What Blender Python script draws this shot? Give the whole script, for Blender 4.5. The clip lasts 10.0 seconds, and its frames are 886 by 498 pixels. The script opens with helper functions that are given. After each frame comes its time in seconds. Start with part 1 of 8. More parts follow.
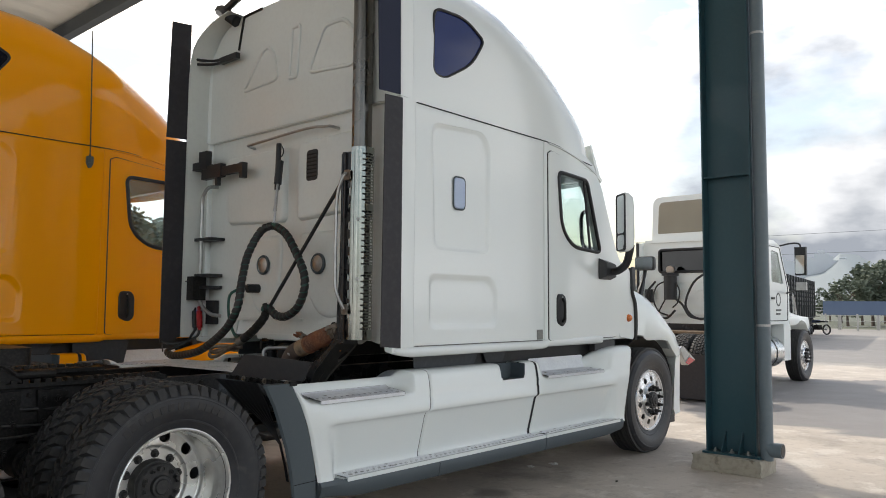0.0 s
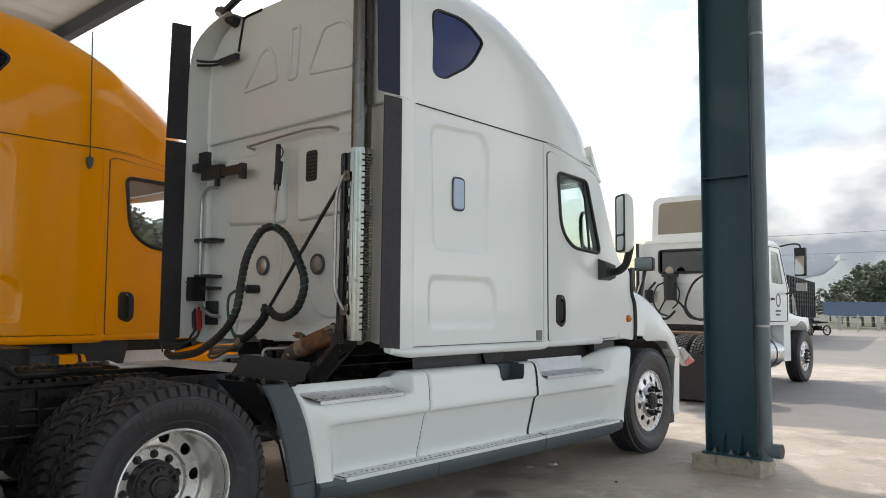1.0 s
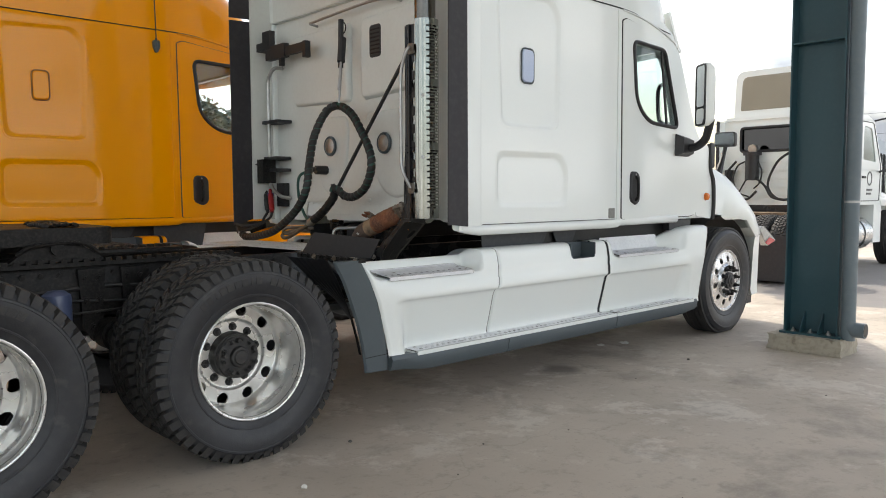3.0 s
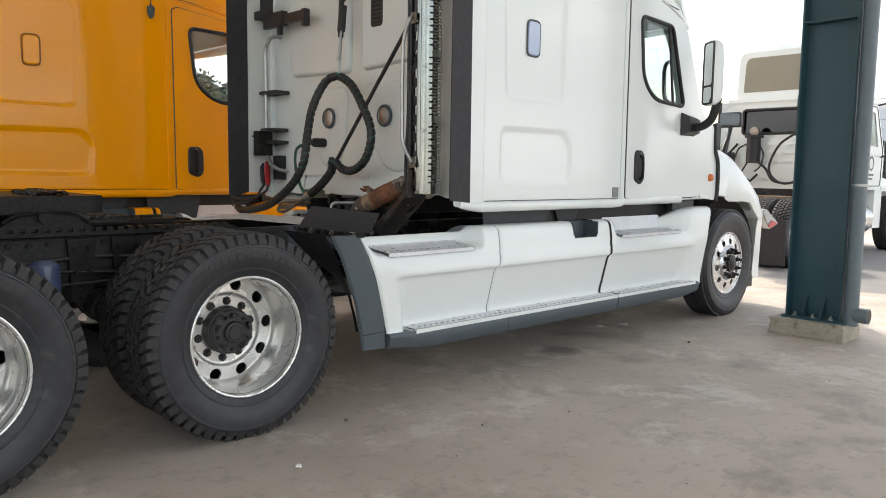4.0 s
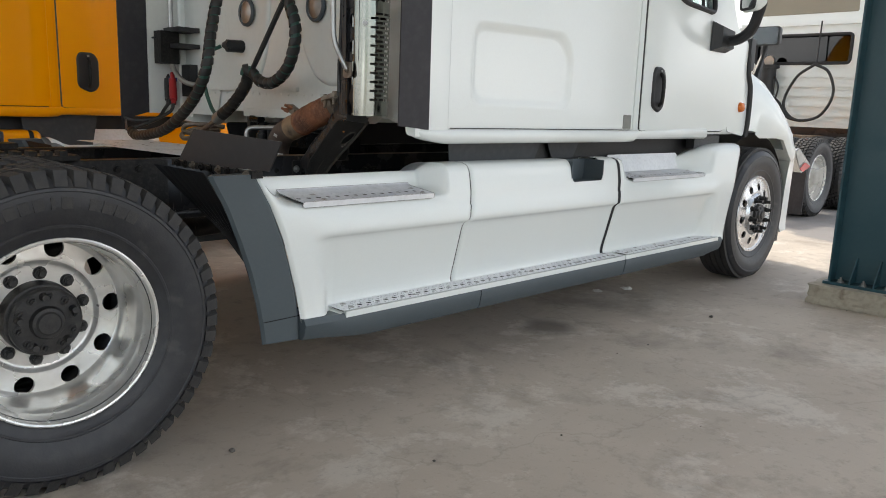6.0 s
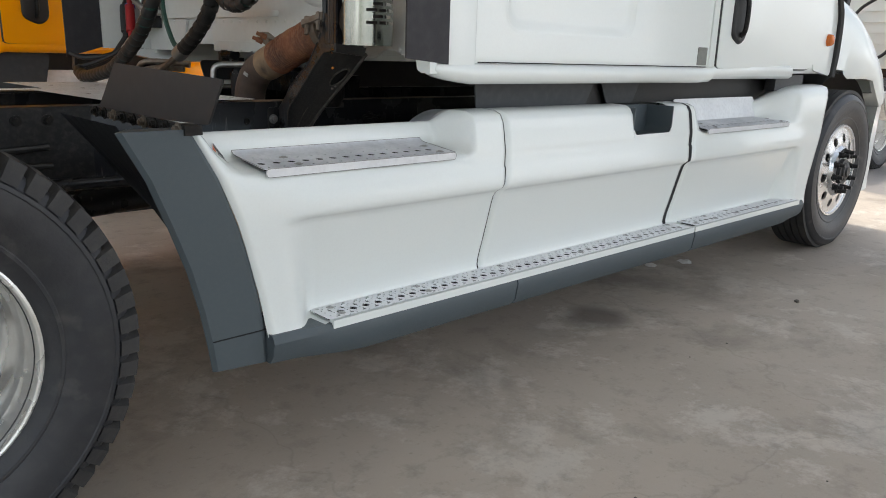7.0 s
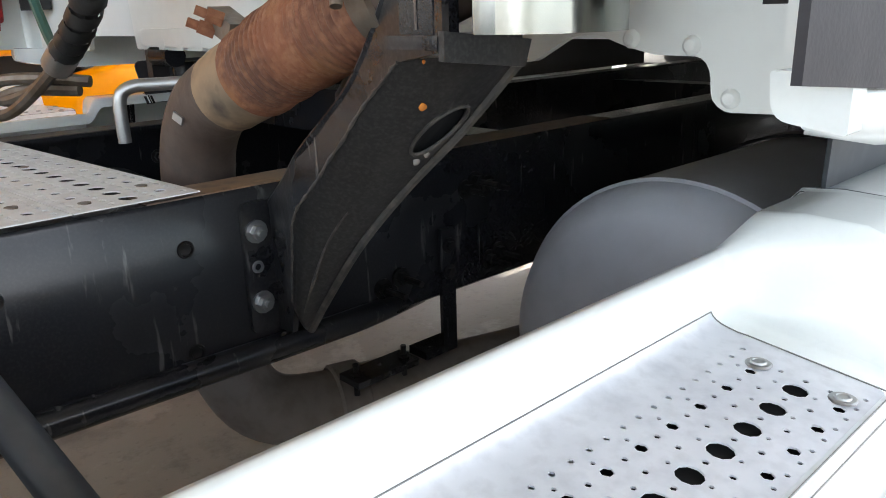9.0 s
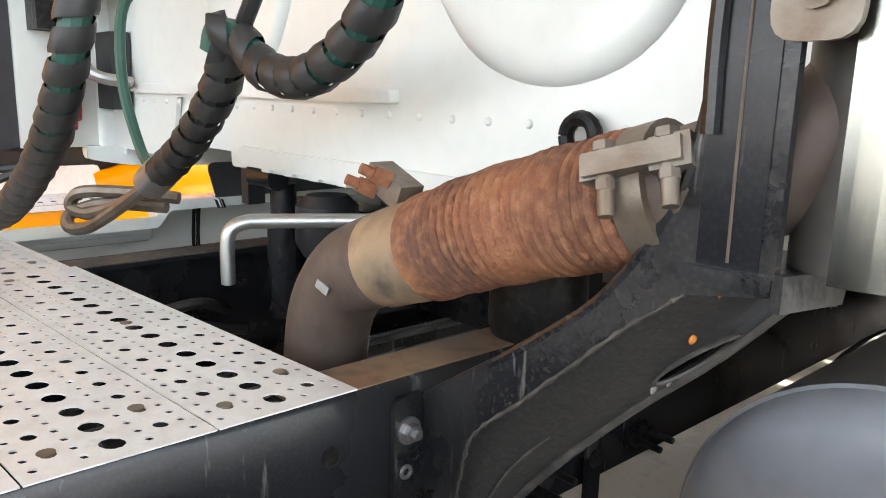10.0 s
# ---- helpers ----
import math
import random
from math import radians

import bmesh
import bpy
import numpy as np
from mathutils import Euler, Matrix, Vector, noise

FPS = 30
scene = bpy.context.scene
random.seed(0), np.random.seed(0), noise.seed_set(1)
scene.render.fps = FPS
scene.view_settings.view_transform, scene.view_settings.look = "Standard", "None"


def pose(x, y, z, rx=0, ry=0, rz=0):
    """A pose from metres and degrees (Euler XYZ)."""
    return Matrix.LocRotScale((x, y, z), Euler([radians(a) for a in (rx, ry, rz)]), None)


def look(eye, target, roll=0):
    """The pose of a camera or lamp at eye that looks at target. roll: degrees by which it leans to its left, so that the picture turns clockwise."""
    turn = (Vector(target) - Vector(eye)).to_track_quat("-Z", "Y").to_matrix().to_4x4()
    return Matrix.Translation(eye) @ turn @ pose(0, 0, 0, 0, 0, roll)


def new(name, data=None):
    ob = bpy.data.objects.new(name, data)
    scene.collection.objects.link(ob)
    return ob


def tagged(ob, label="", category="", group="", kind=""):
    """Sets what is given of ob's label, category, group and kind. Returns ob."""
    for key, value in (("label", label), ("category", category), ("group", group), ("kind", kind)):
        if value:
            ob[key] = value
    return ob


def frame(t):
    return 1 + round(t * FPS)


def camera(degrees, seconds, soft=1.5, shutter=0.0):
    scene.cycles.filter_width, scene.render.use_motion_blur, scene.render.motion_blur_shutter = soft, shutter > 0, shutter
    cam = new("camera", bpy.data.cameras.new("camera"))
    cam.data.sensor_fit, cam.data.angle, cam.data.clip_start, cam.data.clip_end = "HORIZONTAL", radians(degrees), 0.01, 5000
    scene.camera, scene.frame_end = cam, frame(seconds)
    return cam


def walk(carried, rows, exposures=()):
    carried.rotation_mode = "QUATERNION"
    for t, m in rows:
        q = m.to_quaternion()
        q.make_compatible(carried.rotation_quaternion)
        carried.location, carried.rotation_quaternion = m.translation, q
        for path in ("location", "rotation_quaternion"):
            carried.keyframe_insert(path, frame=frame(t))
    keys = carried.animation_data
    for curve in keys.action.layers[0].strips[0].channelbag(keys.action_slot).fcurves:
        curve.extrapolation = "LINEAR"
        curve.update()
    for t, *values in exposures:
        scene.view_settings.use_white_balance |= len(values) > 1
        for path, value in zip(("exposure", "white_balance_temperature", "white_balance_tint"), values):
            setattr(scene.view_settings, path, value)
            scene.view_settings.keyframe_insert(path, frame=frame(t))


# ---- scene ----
cam = camera(61.0, 10.0, 0.95)
PATH = [
    (0, (-1.923, -4.684, 1.421), (-0.432, -3.36, 1.575), 0.5),
    (0.5, (-1.923, -4.693, 1.41), (-0.432, -3.371, 1.569), 0.5),
    (1, (-1.922, -4.692, 1.42), (-0.432, -3.368, 1.576), 0.5),
    (1.5, (-1.916, -4.696, 1.426), (-0.447, -3.349, 1.587), 0.2),
    (2, (-1.912, -4.696, 1.416), (-0.498, -3.29, 1.56), 0.4),
    (2.5, (-1.881, -4.656, 1.387), (-0.513, -3.198, 1.411), 0.4),
    (3, (-1.845, -4.649, 1.356), (-0.485, -3.189, 1.212), -0.2),
    (4.5, (-1.679, -4.409, 1.326), (-0.311, -2.966, 1.108), 1.2),
    (5, (-1.377, -4.22, 1.306), (-0.019, -2.779, 1.021), 1.5),
    (5.5, (-1.053, -3.968, 1.26), (0.308, -2.546, 0.905), 2.3),
    (5.7, (-0.927, -3.831, 1.254), (0.46, -2.435, 0.902), 2.5),
    (6.8, (-0.204, -3.168, 1.212), (1.128, -1.757, 0.729), 1.5),
    (7, (-0.106, -2.992, 1.191), (1.225, -1.589, 0.682), 1.9),
    (7.5, (0.222, -2.665, 1.213), (1.563, -1.247, 0.778), -0.2),
    (8, (0.555, -2.28, 1.243), (1.833, -0.797, 0.835), -2.8),
    (8.5, (0.697, -1.803, 1.262), (1.981, -0.349, 0.777), -2.7),
    (9, (0.878, -1.419, 1.22), (2.17, -0.014, 0.622), -1.6),
    (9.5, (0.927, -1.159, 1.269), (2.136, 0.311, 0.655), -2.3),
    (10, (0.854, -1.107, 1.325), (2.164, 0.349, 0.919), 1.5),
]
walk(cam, [(t, look(eye, target, roll)) for t, eye, target, roll in PATH],
     [(t, stops, kelvin, 10.0) for t, stops, kelvin in ((0.0, 0.52, 6650), (2.0, 0.48, 6760), (3.0, 0.92, 6820), (4.5, 1.08, 6800), (5.5, 0.92, 6760), (7.0, 0.96, 6660), (7.5, 0.94, 6560), (8.0, 1.42, 6520), (8.5, 1.66, 6440), (9.0, 2.18, 6380), (9.5, 3.54, 6600), (10.0, 2.86, 6580))])

# ---- light ----
SUN_TO = Vector((0.24, 0.73, 0.62)).normalized()
world = bpy.data.worlds.new("sky")
scene.world = world
world.use_nodes = True
wn, wl = world.node_tree.nodes, world.node_tree.links
wn.clear()
sky = wn.new("ShaderNodeTexSky")
sky.sky_type, sky.sun_disc = "NISHITA", False
sky.sun_elevation = math.asin(SUN_TO.z)
sky.sun_rotation = math.atan2(SUN_TO.x, SUN_TO.y)
sky.dust_density, sky.air_density = 3.0, 1.2
coord = wn.new("ShaderNodeTexCoord")
mapn = wn.new("ShaderNodeMapping")
mapn.inputs["Scale"].default_value = (1.0, 1.0, 2.2)
cloud = wn.new("ShaderNodeTexNoise")
cloud.inputs["Scale"].default_value, cloud.inputs["Detail"].default_value = 3.4, 12.0
cloud.inputs["Roughness"].default_value = 0.55
ramp = wn.new("ShaderNodeValToRGB")
ramp.color_ramp.elements[0].position, ramp.color_ramp.elements[1].position = 0.42, 0.56
mixc = wn.new("ShaderNodeMix")
mixc.data_type = "RGBA"
belly = wn.new("ShaderNodeTexNoise")
belly.inputs["Scale"].default_value, belly.inputs["Detail"].default_value = 4.2, 9.0
shade = wn.new("ShaderNodeValToRGB")
shade.color_ramp.elements[0].position, shade.color_ramp.elements[1].position = 0.40, 0.60
shade.color_ramp.elements[0].color, shade.color_ramp.elements[1].color = (0.31, 0.34, 0.39, 1), (0.94, 0.955, 0.98, 1)
bright = wn.new("ShaderNodeVectorMath")
bright.operation = "SCALE"
glow = wn.new("ShaderNodeVectorMath")
glow.operation, glow.inputs[1].default_value = "DOT_PRODUCT", tuple(SUN_TO)
veil = wn.new("ShaderNodeMapRange")
veil.inputs["From Min"].default_value, veil.inputs["From Max"].default_value = 0.50, 0.86
veil.inputs["To Min"].default_value, veil.inputs["To Max"].default_value = 6.2, 15.0
wl.new(coord.outputs["Generated"], glow.inputs[0])
wl.new(glow.outputs["Value"], veil.inputs["Value"])
# unseen clouds over the half of the sky away from the sun, brightened as fill
lit = wn.new("ShaderNodeMapRange")
lit.inputs["From Min"].default_value, lit.inputs["From Max"].default_value = 0.30, -0.20
lit.inputs["To Min"].default_value, lit.inputs["To Max"].default_value = 0.0, 7.5
both = wn.new("ShaderNodeMath")
wl.new(glow.outputs["Value"], lit.inputs["Value"])
wl.new(veil.outputs["Result"], both.inputs[0])
wl.new(lit.outputs["Result"], both.inputs[1])
wl.new(both.outputs["Value"], bright.inputs["Scale"])
bg = wn.new("ShaderNodeBackground")
bg.inputs["Strength"].default_value = 0.145
wout = wn.new("ShaderNodeOutputWorld")
wl.new(coord.outputs["Generated"], mapn.inputs["Vector"])
wl.new(mapn.outputs["Vector"], cloud.inputs["Vector"])
wl.new(cloud.outputs["Fac"], ramp.inputs["Fac"])
wl.new(ramp.outputs["Color"], mixc.inputs["Factor"])
wl.new(mapn.outputs["Vector"], belly.inputs["Vector"])
wl.new(belly.outputs["Fac"], shade.inputs["Fac"])
wl.new(shade.outputs["Color"], bright.inputs[0])
wl.new(bright.outputs["Vector"], mixc.inputs["B"])
wl.new(sky.outputs["Color"], mixc.inputs["A"])
wl.new(mixc.outputs["Result"], bg.inputs["Color"])
wl.new(bg.outputs["Background"], wout.inputs["Surface"])
sun = new("sun", bpy.data.lights.new("sun", "SUN"))
sun.data.energy, sun.data.angle, sun.data.color = 2.15, radians(1.5), (1.0, 0.95, 0.86)
sun.matrix_world = look(SUN_TO * 50, (0, 0, 0))


# ---- materials ----
def material(name, color, rough=0.5, metal=0.0, alt=None, scale=6.0, amount=0.5, bump=0.0, bump_scale=60.0,
             coat=0.0, fine=None, fine_scale=90.0, fine_amount=0.3, spread=0.0, spec=0.5, grime=None, grime_scale=2.0, grime_from=0.55, drips=None):
    """A procedural surface: two colours mixed by coarse noise, a finer speckle, patchy dirt, roughness and relief."""
    m = bpy.data.materials.new(name)
    m.use_nodes = True
    n, l = m.node_tree.nodes, m.node_tree.links
    p = n["Principled BSDF"]
    p.inputs["Metallic"].default_value = metal
    p.inputs["Specular IOR Level"].default_value = spec
    if coat:
        p.inputs["Coat Weight"].default_value, p.inputs["Coat Roughness"].default_value = coat, 0.06
    tc = n.new("ShaderNodeTexCoord")

    def noise_node(s, detail=6.0):
        t = n.new("ShaderNodeTexNoise")
        t.inputs["Scale"].default_value, t.inputs["Detail"].default_value = s, detail
        l.new(tc.outputs["Object"], t.inputs["Vector"])
        return t

    def mix(a, b, fac_socket, gain, low=0.35, high=0.65):
        r = n.new("ShaderNodeMapRange")
        r.inputs["From Min"].default_value, r.inputs["From Max"].default_value = low, high
        r.inputs["To Max"].default_value = gain
        l.new(fac_socket, r.inputs["Value"])
        x = n.new("ShaderNodeMix")
        x.data_type = "RGBA"
        l.new(r.outputs["Result"], x.inputs["Factor"])
        if isinstance(a, tuple):
            x.inputs["A"].default_value = (*a, 1)
        else:
            l.new(a, x.inputs["A"])
        x.inputs["B"].default_value = (*b, 1)
        return x.outputs["Result"]

    big = noise_node(scale)
    out = mix(color, alt or tuple(c * 0.8 for c in color), big.outputs["Fac"], amount)
    small = noise_node(fine_scale, 3.0)
    out = mix(out, fine or tuple(c * 0.7 for c in color), small.outputs["Fac"], fine_amount, 0.45, 0.75)
    if grime:
        g = noise_node(grime_scale, 9.0)
        out = mix(out, grime, g.outputs["Fac"], 0.85, grime_from, grime_from + 0.12)
    if drips:
        run = n.new("ShaderNodeMapping")
        run.inputs["Scale"].default_value = (70.0, 70.0, 9.0)
        l.new(tc.outputs["Object"], run.inputs["Vector"])
        d = noise_node(1.0, 4.0)
        l.new(run.outputs["Vector"], d.inputs["Vector"])
        out = mix(out, drips, d.outputs["Fac"], 0.8, 0.645, 0.72)
    l.new(out, p.inputs["Base Color"])
    rr = n.new("ShaderNodeMapRange")
    rr.inputs["To Min"].default_value, rr.inputs["To Max"].default_value = max(rough - 0.07 - spread, 0.02), min(rough + 0.07 + spread, 1)
    l.new(big.outputs["Fac"], rr.inputs["Value"])
    l.new(rr.outputs["Result"], p.inputs["Roughness"])
    if bump:
        b = n.new("ShaderNodeBump")
        b.inputs["Strength"].default_value, b.inputs["Distance"].default_value = min(bump, 1), 0.004
        bn = noise_node(bump_scale, 4.0)
        l.new(bn.outputs["Fac"], b.inputs["Height"])
        l.new(b.outputs["Normal"], p.inputs["Normal"])
    return m


def glassy(name, color, rough=0.0, alpha_mix=0.8):
    """Thin tinted pane: part see-through, part gloss."""
    m = bpy.data.materials.new(name)
    m.use_nodes = True
    n, l = m.node_tree.nodes, m.node_tree.links
    n.clear()
    o = n.new("ShaderNodeOutputMaterial")
    t = n.new("ShaderNodeBsdfTransparent")
    t.inputs["Color"].default_value = (*color, 1)
    g = n.new("ShaderNodeBsdfGlossy")
    g.inputs["Roughness"].default_value = rough
    lw = n.new("ShaderNodeLayerWeight")
    pw = n.new("ShaderNodeMath")
    pw.operation = "POWER"
    pw.inputs[1].default_value = 4.0
    f = n.new("ShaderNodeMath")
    f.operation = "MULTIPLY_ADD"
    f.inputs[1].default_value, f.inputs[2].default_value = 0.6, 0.05
    l.new(lw.outputs["Facing"], pw.inputs[0])
    l.new(pw.outputs[0], f.inputs[0])
    x = n.new("ShaderNodeMixShader")
    l.new(f.outputs[0], x.inputs["Fac"])
    l.new(t.outputs["BSDF"], x.inputs[1])
    l.new(g.outputs["BSDF"], x.inputs[2])
    l.new(x.outputs["Shader"], o.inputs["Surface"])
    return m


WHITE = material("white_paint", (0.82, 0.852, 0.825), 0.26, alt=(0.812, 0.844, 0.817), scale=0.35, spread=-0.06, coat=0.5, fine=(0.70, 0.71, 0.68), fine_scale=140, fine_amount=0.12)
# rear wall white: dusty, and darkened further for the shade there
BACKWHITE = material("dusty_shaded_white_paint", (0.71, 0.725, 0.685), 0.32, alt=(0.64, 0.65, 0.61), scale=1.6, fine=(0.56, 0.555, 0.52), fine_scale=30, fine_amount=0.18, coat=0.25)
YELLOW = material("yellow_paint", (1.0, 0.37, 0.0), 0.28, alt=(0.98, 0.36, 0.0), scale=0.35, spread=-0.06, coat=0.6, spec=0.1, fine=(0.94, 0.34, 0.002), fine_scale=120, fine_amount=0.1)
# dark ochre that paints the gap's shade round the yellow vent
OCHRE = material("ochre_gap_shade", (0.36, 0.13, 0.01), 0.5, alt=(0.30, 0.10, 0.01), scale=20)
GREYPL = material("grey_plastic", (0.068, 0.086, 0.096), 0.52, alt=(0.082, 0.101, 0.112), scale=2.5, fine=(0.12, 0.13, 0.13), fine_scale=90, fine_amount=0.10, bump=0.12, bump_scale=400)
BLACKPL = material("black_plastic", (0.014, 0.014, 0.016), 0.48, alt=(0.03, 0.029, 0.028), scale=8, bump=0.15, bump_scale=300)
RUBBER = material("black_rubber_flap", (0.032, 0.030, 0.034), 0.55, alt=(0.043, 0.040, 0.043), scale=3, fine=(0.085, 0.08, 0.08), fine_scale=25, fine_amount=0.2, spec=0.3, bump=0.1, bump_scale=200)
FLAPBLACK = material("stiff_black_rubber", (0.016, 0.0155, 0.017), 0.5, alt=(0.026, 0.025, 0.026), scale=5, fine=(0.05, 0.047, 0.045), fine_scale=30, fine_amount=0.2, spec=0.35)
TYRE = material("tyre_rubber", (0.019, 0.0195, 0.023), 0.46, alt=(0.030, 0.032, 0.037), scale=4, spread=0.06, fine=(0.065, 0.063, 0.060), fine_scale=22, fine_amount=0.25, bump=0.2, bump_scale=120, grime=(0.085, 0.080, 0.074), grime_scale=7.0, grime_from=0.61)
TREAD = material("tyre_tread", (0.023, 0.0225, 0.023), 0.72, alt=(0.052, 0.049, 0.046), scale=9, fine=(0.08, 0.072, 0.062), fine_scale=40, fine_amount=0.28, bump=0.3, bump_scale=150)
FRAME = material("black_chassis_paint", (0.0105, 0.011, 0.0135), 0.27, alt=(0.017, 0.0165, 0.017), scale=4, fine=(0.09, 0.085, 0.08), fine_scale=240, fine_amount=0.10, bump=0.08, bump_scale=45, spread=0.12, grime=(0.032, 0.029, 0.026), grime_scale=3.0, grime_from=0.58, coat=0.06, spec=0.32, drips=(0.11, 0.105, 0.10))
SCUFFED = material("scuffed_black_paint", (0.011, 0.011, 0.013), 0.30, alt=(0.022, 0.0215, 0.022), scale=9, fine=(0.09, 0.085, 0.08), fine_scale=170, fine_amount=0.26, bump=0.35, bump_scale=38, spread=0.14, grime=(0.050, 0.045, 0.041), grime_scale=7.0, grime_from=0.60, coat=0.15, spec=0.4, drips=(0.17, 0.16, 0.15))
WEBPAINT = material("dusty_bracket_paint", (0.010, 0.0098, 0.0102), 0.34, alt=(0.022, 0.0208, 0.0195), scale=5, amount=0.8, fine=(0.10, 0.095, 0.09), fine_scale=190, fine_amount=0.3, bump=0.25, bump_scale=60, spread=0.12, grime=(0.046, 0.042, 0.038), grime_scale=6.0, grime_from=0.55)
DUSTY = material("dusty_black_paint", (0.030, 0.027, 0.024), 0.6, alt=(0.10, 0.088, 0.075), scale=16, fine=(0.18, 0.15, 0.12), fine_scale=60, fine_amount=0.4)
GREASE = material("greasy_black_iron", (0.0048, 0.0045, 0.0045), 0.45, alt=(0.022, 0.020, 0.018), scale=7, fine=(0.055, 0.048, 0.042), fine_scale=70, fine_amount=0.4, bump=0.6, bump_scale=60, spread=0.12, spec=0.2)
RAILTOP = material("worn_rail_top", (0.13, 0.10, 0.08), 0.55, alt=(0.40, 0.22, 0.09), scale=4, fine=(0.035, 0.033, 0.03), fine_scale=40, fine_amount=0.5)
ALU = material("aluminium", (0.70, 0.71, 0.72), 0.28, 0.95, alt=(0.56, 0.57, 0.58), scale=7, fine=(0.42, 0.42, 0.42), fine_scale=60, fine_amount=0.35, spread=0.1)
DECK = material("worn_aluminium_deck", (0.73, 0.725, 0.715), 0.42, 0.12, alt=(0.59, 0.58, 0.565), scale=6, fine=(0.45, 0.42, 0.38), fine_scale=34, fine_amount=0.35, spread=0.1, bump=0.2, bump_scale=90, grime=(0.20, 0.17, 0.14), grime_scale=9, grime_from=0.66)
STEPTOP = material("worn_step_top", (0.76, 0.77, 0.80), 0.38, 0.15, alt=(0.60, 0.61, 0.645), scale=11, amount=0.7, fine=(0.42, 0.42, 0.44), fine_scale=70, fine_amount=0.3, spread=0.1)
TREADALU = material("scuffed_step_aluminium", (0.80, 0.81, 0.82), 0.36, 0.12, alt=(0.66, 0.67, 0.70), scale=9, fine=(0.50, 0.50, 0.50), fine_scale=60, fine_amount=0.3, spread=0.1)
CHROME = material("chrome", (0.36, 0.37, 0.34), 0.20, 1.0, alt=(0.30, 0.31, 0.28), scale=9, spread=0.06)
# chrome with its dark brownish reflections put into the base colour
DARKCHROME = material("chrome_dark_reflections", (0.17, 0.16, 0.145), 0.26, 1.0, alt=(0.12, 0.112, 0.10), scale=5, spread=0.08)
# flat black for joints and print, and for painted shade behind holes
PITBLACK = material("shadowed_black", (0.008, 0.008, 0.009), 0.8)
STEEL = material("galvanised_steel", (0.45, 0.45, 0.44), 0.38, 0.9, alt=(0.33, 0.32, 0.30), scale=20, spread=0.1)
RIM = material("wheel_aluminium", (0.88, 0.87, 0.84), 0.27, 0.6, alt=(0.72, 0.70, 0.65), scale=5, fine=(0.42, 0.38, 0.32), fine_scale=24, fine_amount=0.25, spread=0.02)
HUBCAST = material("black_hub_casting", (0.013, 0.013, 0.014), 0.5, alt=(0.04, 0.037, 0.034), scale=20, fine=(0.09, 0.08, 0.07), fine_scale=60, fine_amount=0.3, bump=0.4, bump_scale=120)
RUST = material("rusty_bellows", (0.22, 0.078, 0.034), 0.75, alt=(0.105, 0.047, 0.031), scale=11, amount=0.85, fine=(0.36, 0.17, 0.085), fine_scale=60, fine_amount=0.6, bump=0.9, bump_scale=150, grime=(0.30, 0.13, 0.05), grime_scale=7, grime_from=0.63)
BURNT = material("burnt_exhaust_pipe", (0.085, 0.058, 0.045), 0.6, 0.2, alt=(0.13, 0.10, 0.08), scale=7, amount=0.8, fine=(0.05, 0.035, 0.03), fine_scale=40, fine_amount=0.5, bump=0.3, grime=(0.16, 0.125, 0.105), grime_scale=9, grime_from=0.57)
COLLAR = material("tan_heat_stained_steel", (0.36, 0.25, 0.15), 0.6, 0.3, alt=(0.20, 0.15, 0.105), scale=14, amount=0.8, fine=(0.10, 0.07, 0.05), fine_scale=30, fine_amount=0.5, grime=(0.06, 0.045, 0.038), grime_scale=13, grime_from=0.58)
HEAT = material("dull_steel_clamp", (0.24, 0.21, 0.175), 0.45, 0.6, alt=(0.15, 0.105, 0.07), scale=25, amount=0.8, bump=0.3)  
TANKGREY = material("grey_tank", (0.40, 0.40, 0.415), 0.42, 0.0, alt=(0.34, 0.34, 0.355), scale=3, fine=(0.25, 0.24, 0.23), fine_scale=18, fine_amount=0.25)
CHARCOAL = material("charcoal_deflector", (0.040, 0.045, 0.051), 0.55, alt=(0.054, 0.059, 0.064), scale=4, fine=(0.12, 0.12, 0.12), fine_scale=30, fine_amount=0.2)
HOSE = material("black_hose_wrap", (0.014, 0.014, 0.014), 0.5, alt=(0.035, 0.033, 0.03), scale=30, bump=0.2, bump_scale=80)
GREENHOSE = material("green_air_hose", (0.015, 0.075, 0.055), 0.45, alt=(0.03, 0.09, 0.07), scale=20)
REDPL = material("red_plastic", (0.36, 0.012, 0.014), 0.4, alt=(0.28, 0.012, 0.012), scale=20)
BLUEPL = material("blue_plastic", (0.02, 0.07, 0.30), 0.4, alt=(0.02, 0.06, 0.22), scale=20)
BLUESHEET = material("blue_grey_cover", (0.055, 0.075, 0.15), 0.35, alt=(0.08, 0.10, 0.17), scale=9, coat=0.3)
AMBER = material("amber_lens", (0.72, 0.17, 0.015), 0.2, alt=(0.62, 0.13, 0.01), scale=60, coat=0.6)
REDLENS = material("red_lens", (0.5, 0.02, 0.03), 0.2, alt=(0.4, 0.02, 0.02), scale=60, coat=0.6)
LAMPGREY = material("silvery_lamp_housing", (0.50, 0.50, 0.49), 0.25, 0.5, alt=(0.36, 0.35, 0.34), scale=25, fine=(0.15, 0.14, 0.13), fine_scale=60, fine_amount=0.4)
# dark flap; the navy of reflected sky is painted into its colour
NAVY = material("navy_sky_tinted_flap", (0.006, 0.009, 0.032), 0.45, alt=(0.009, 0.012, 0.038), scale=3, spec=0.25)
PIPEDULL = material("dull_sooty_pipe", (0.075, 0.068, 0.062), 0.55, 0.2, alt=(0.11, 0.098, 0.085), scale=6, fine=(0.16, 0.13, 0.10), fine_scale=50, fine_amount=0.3)
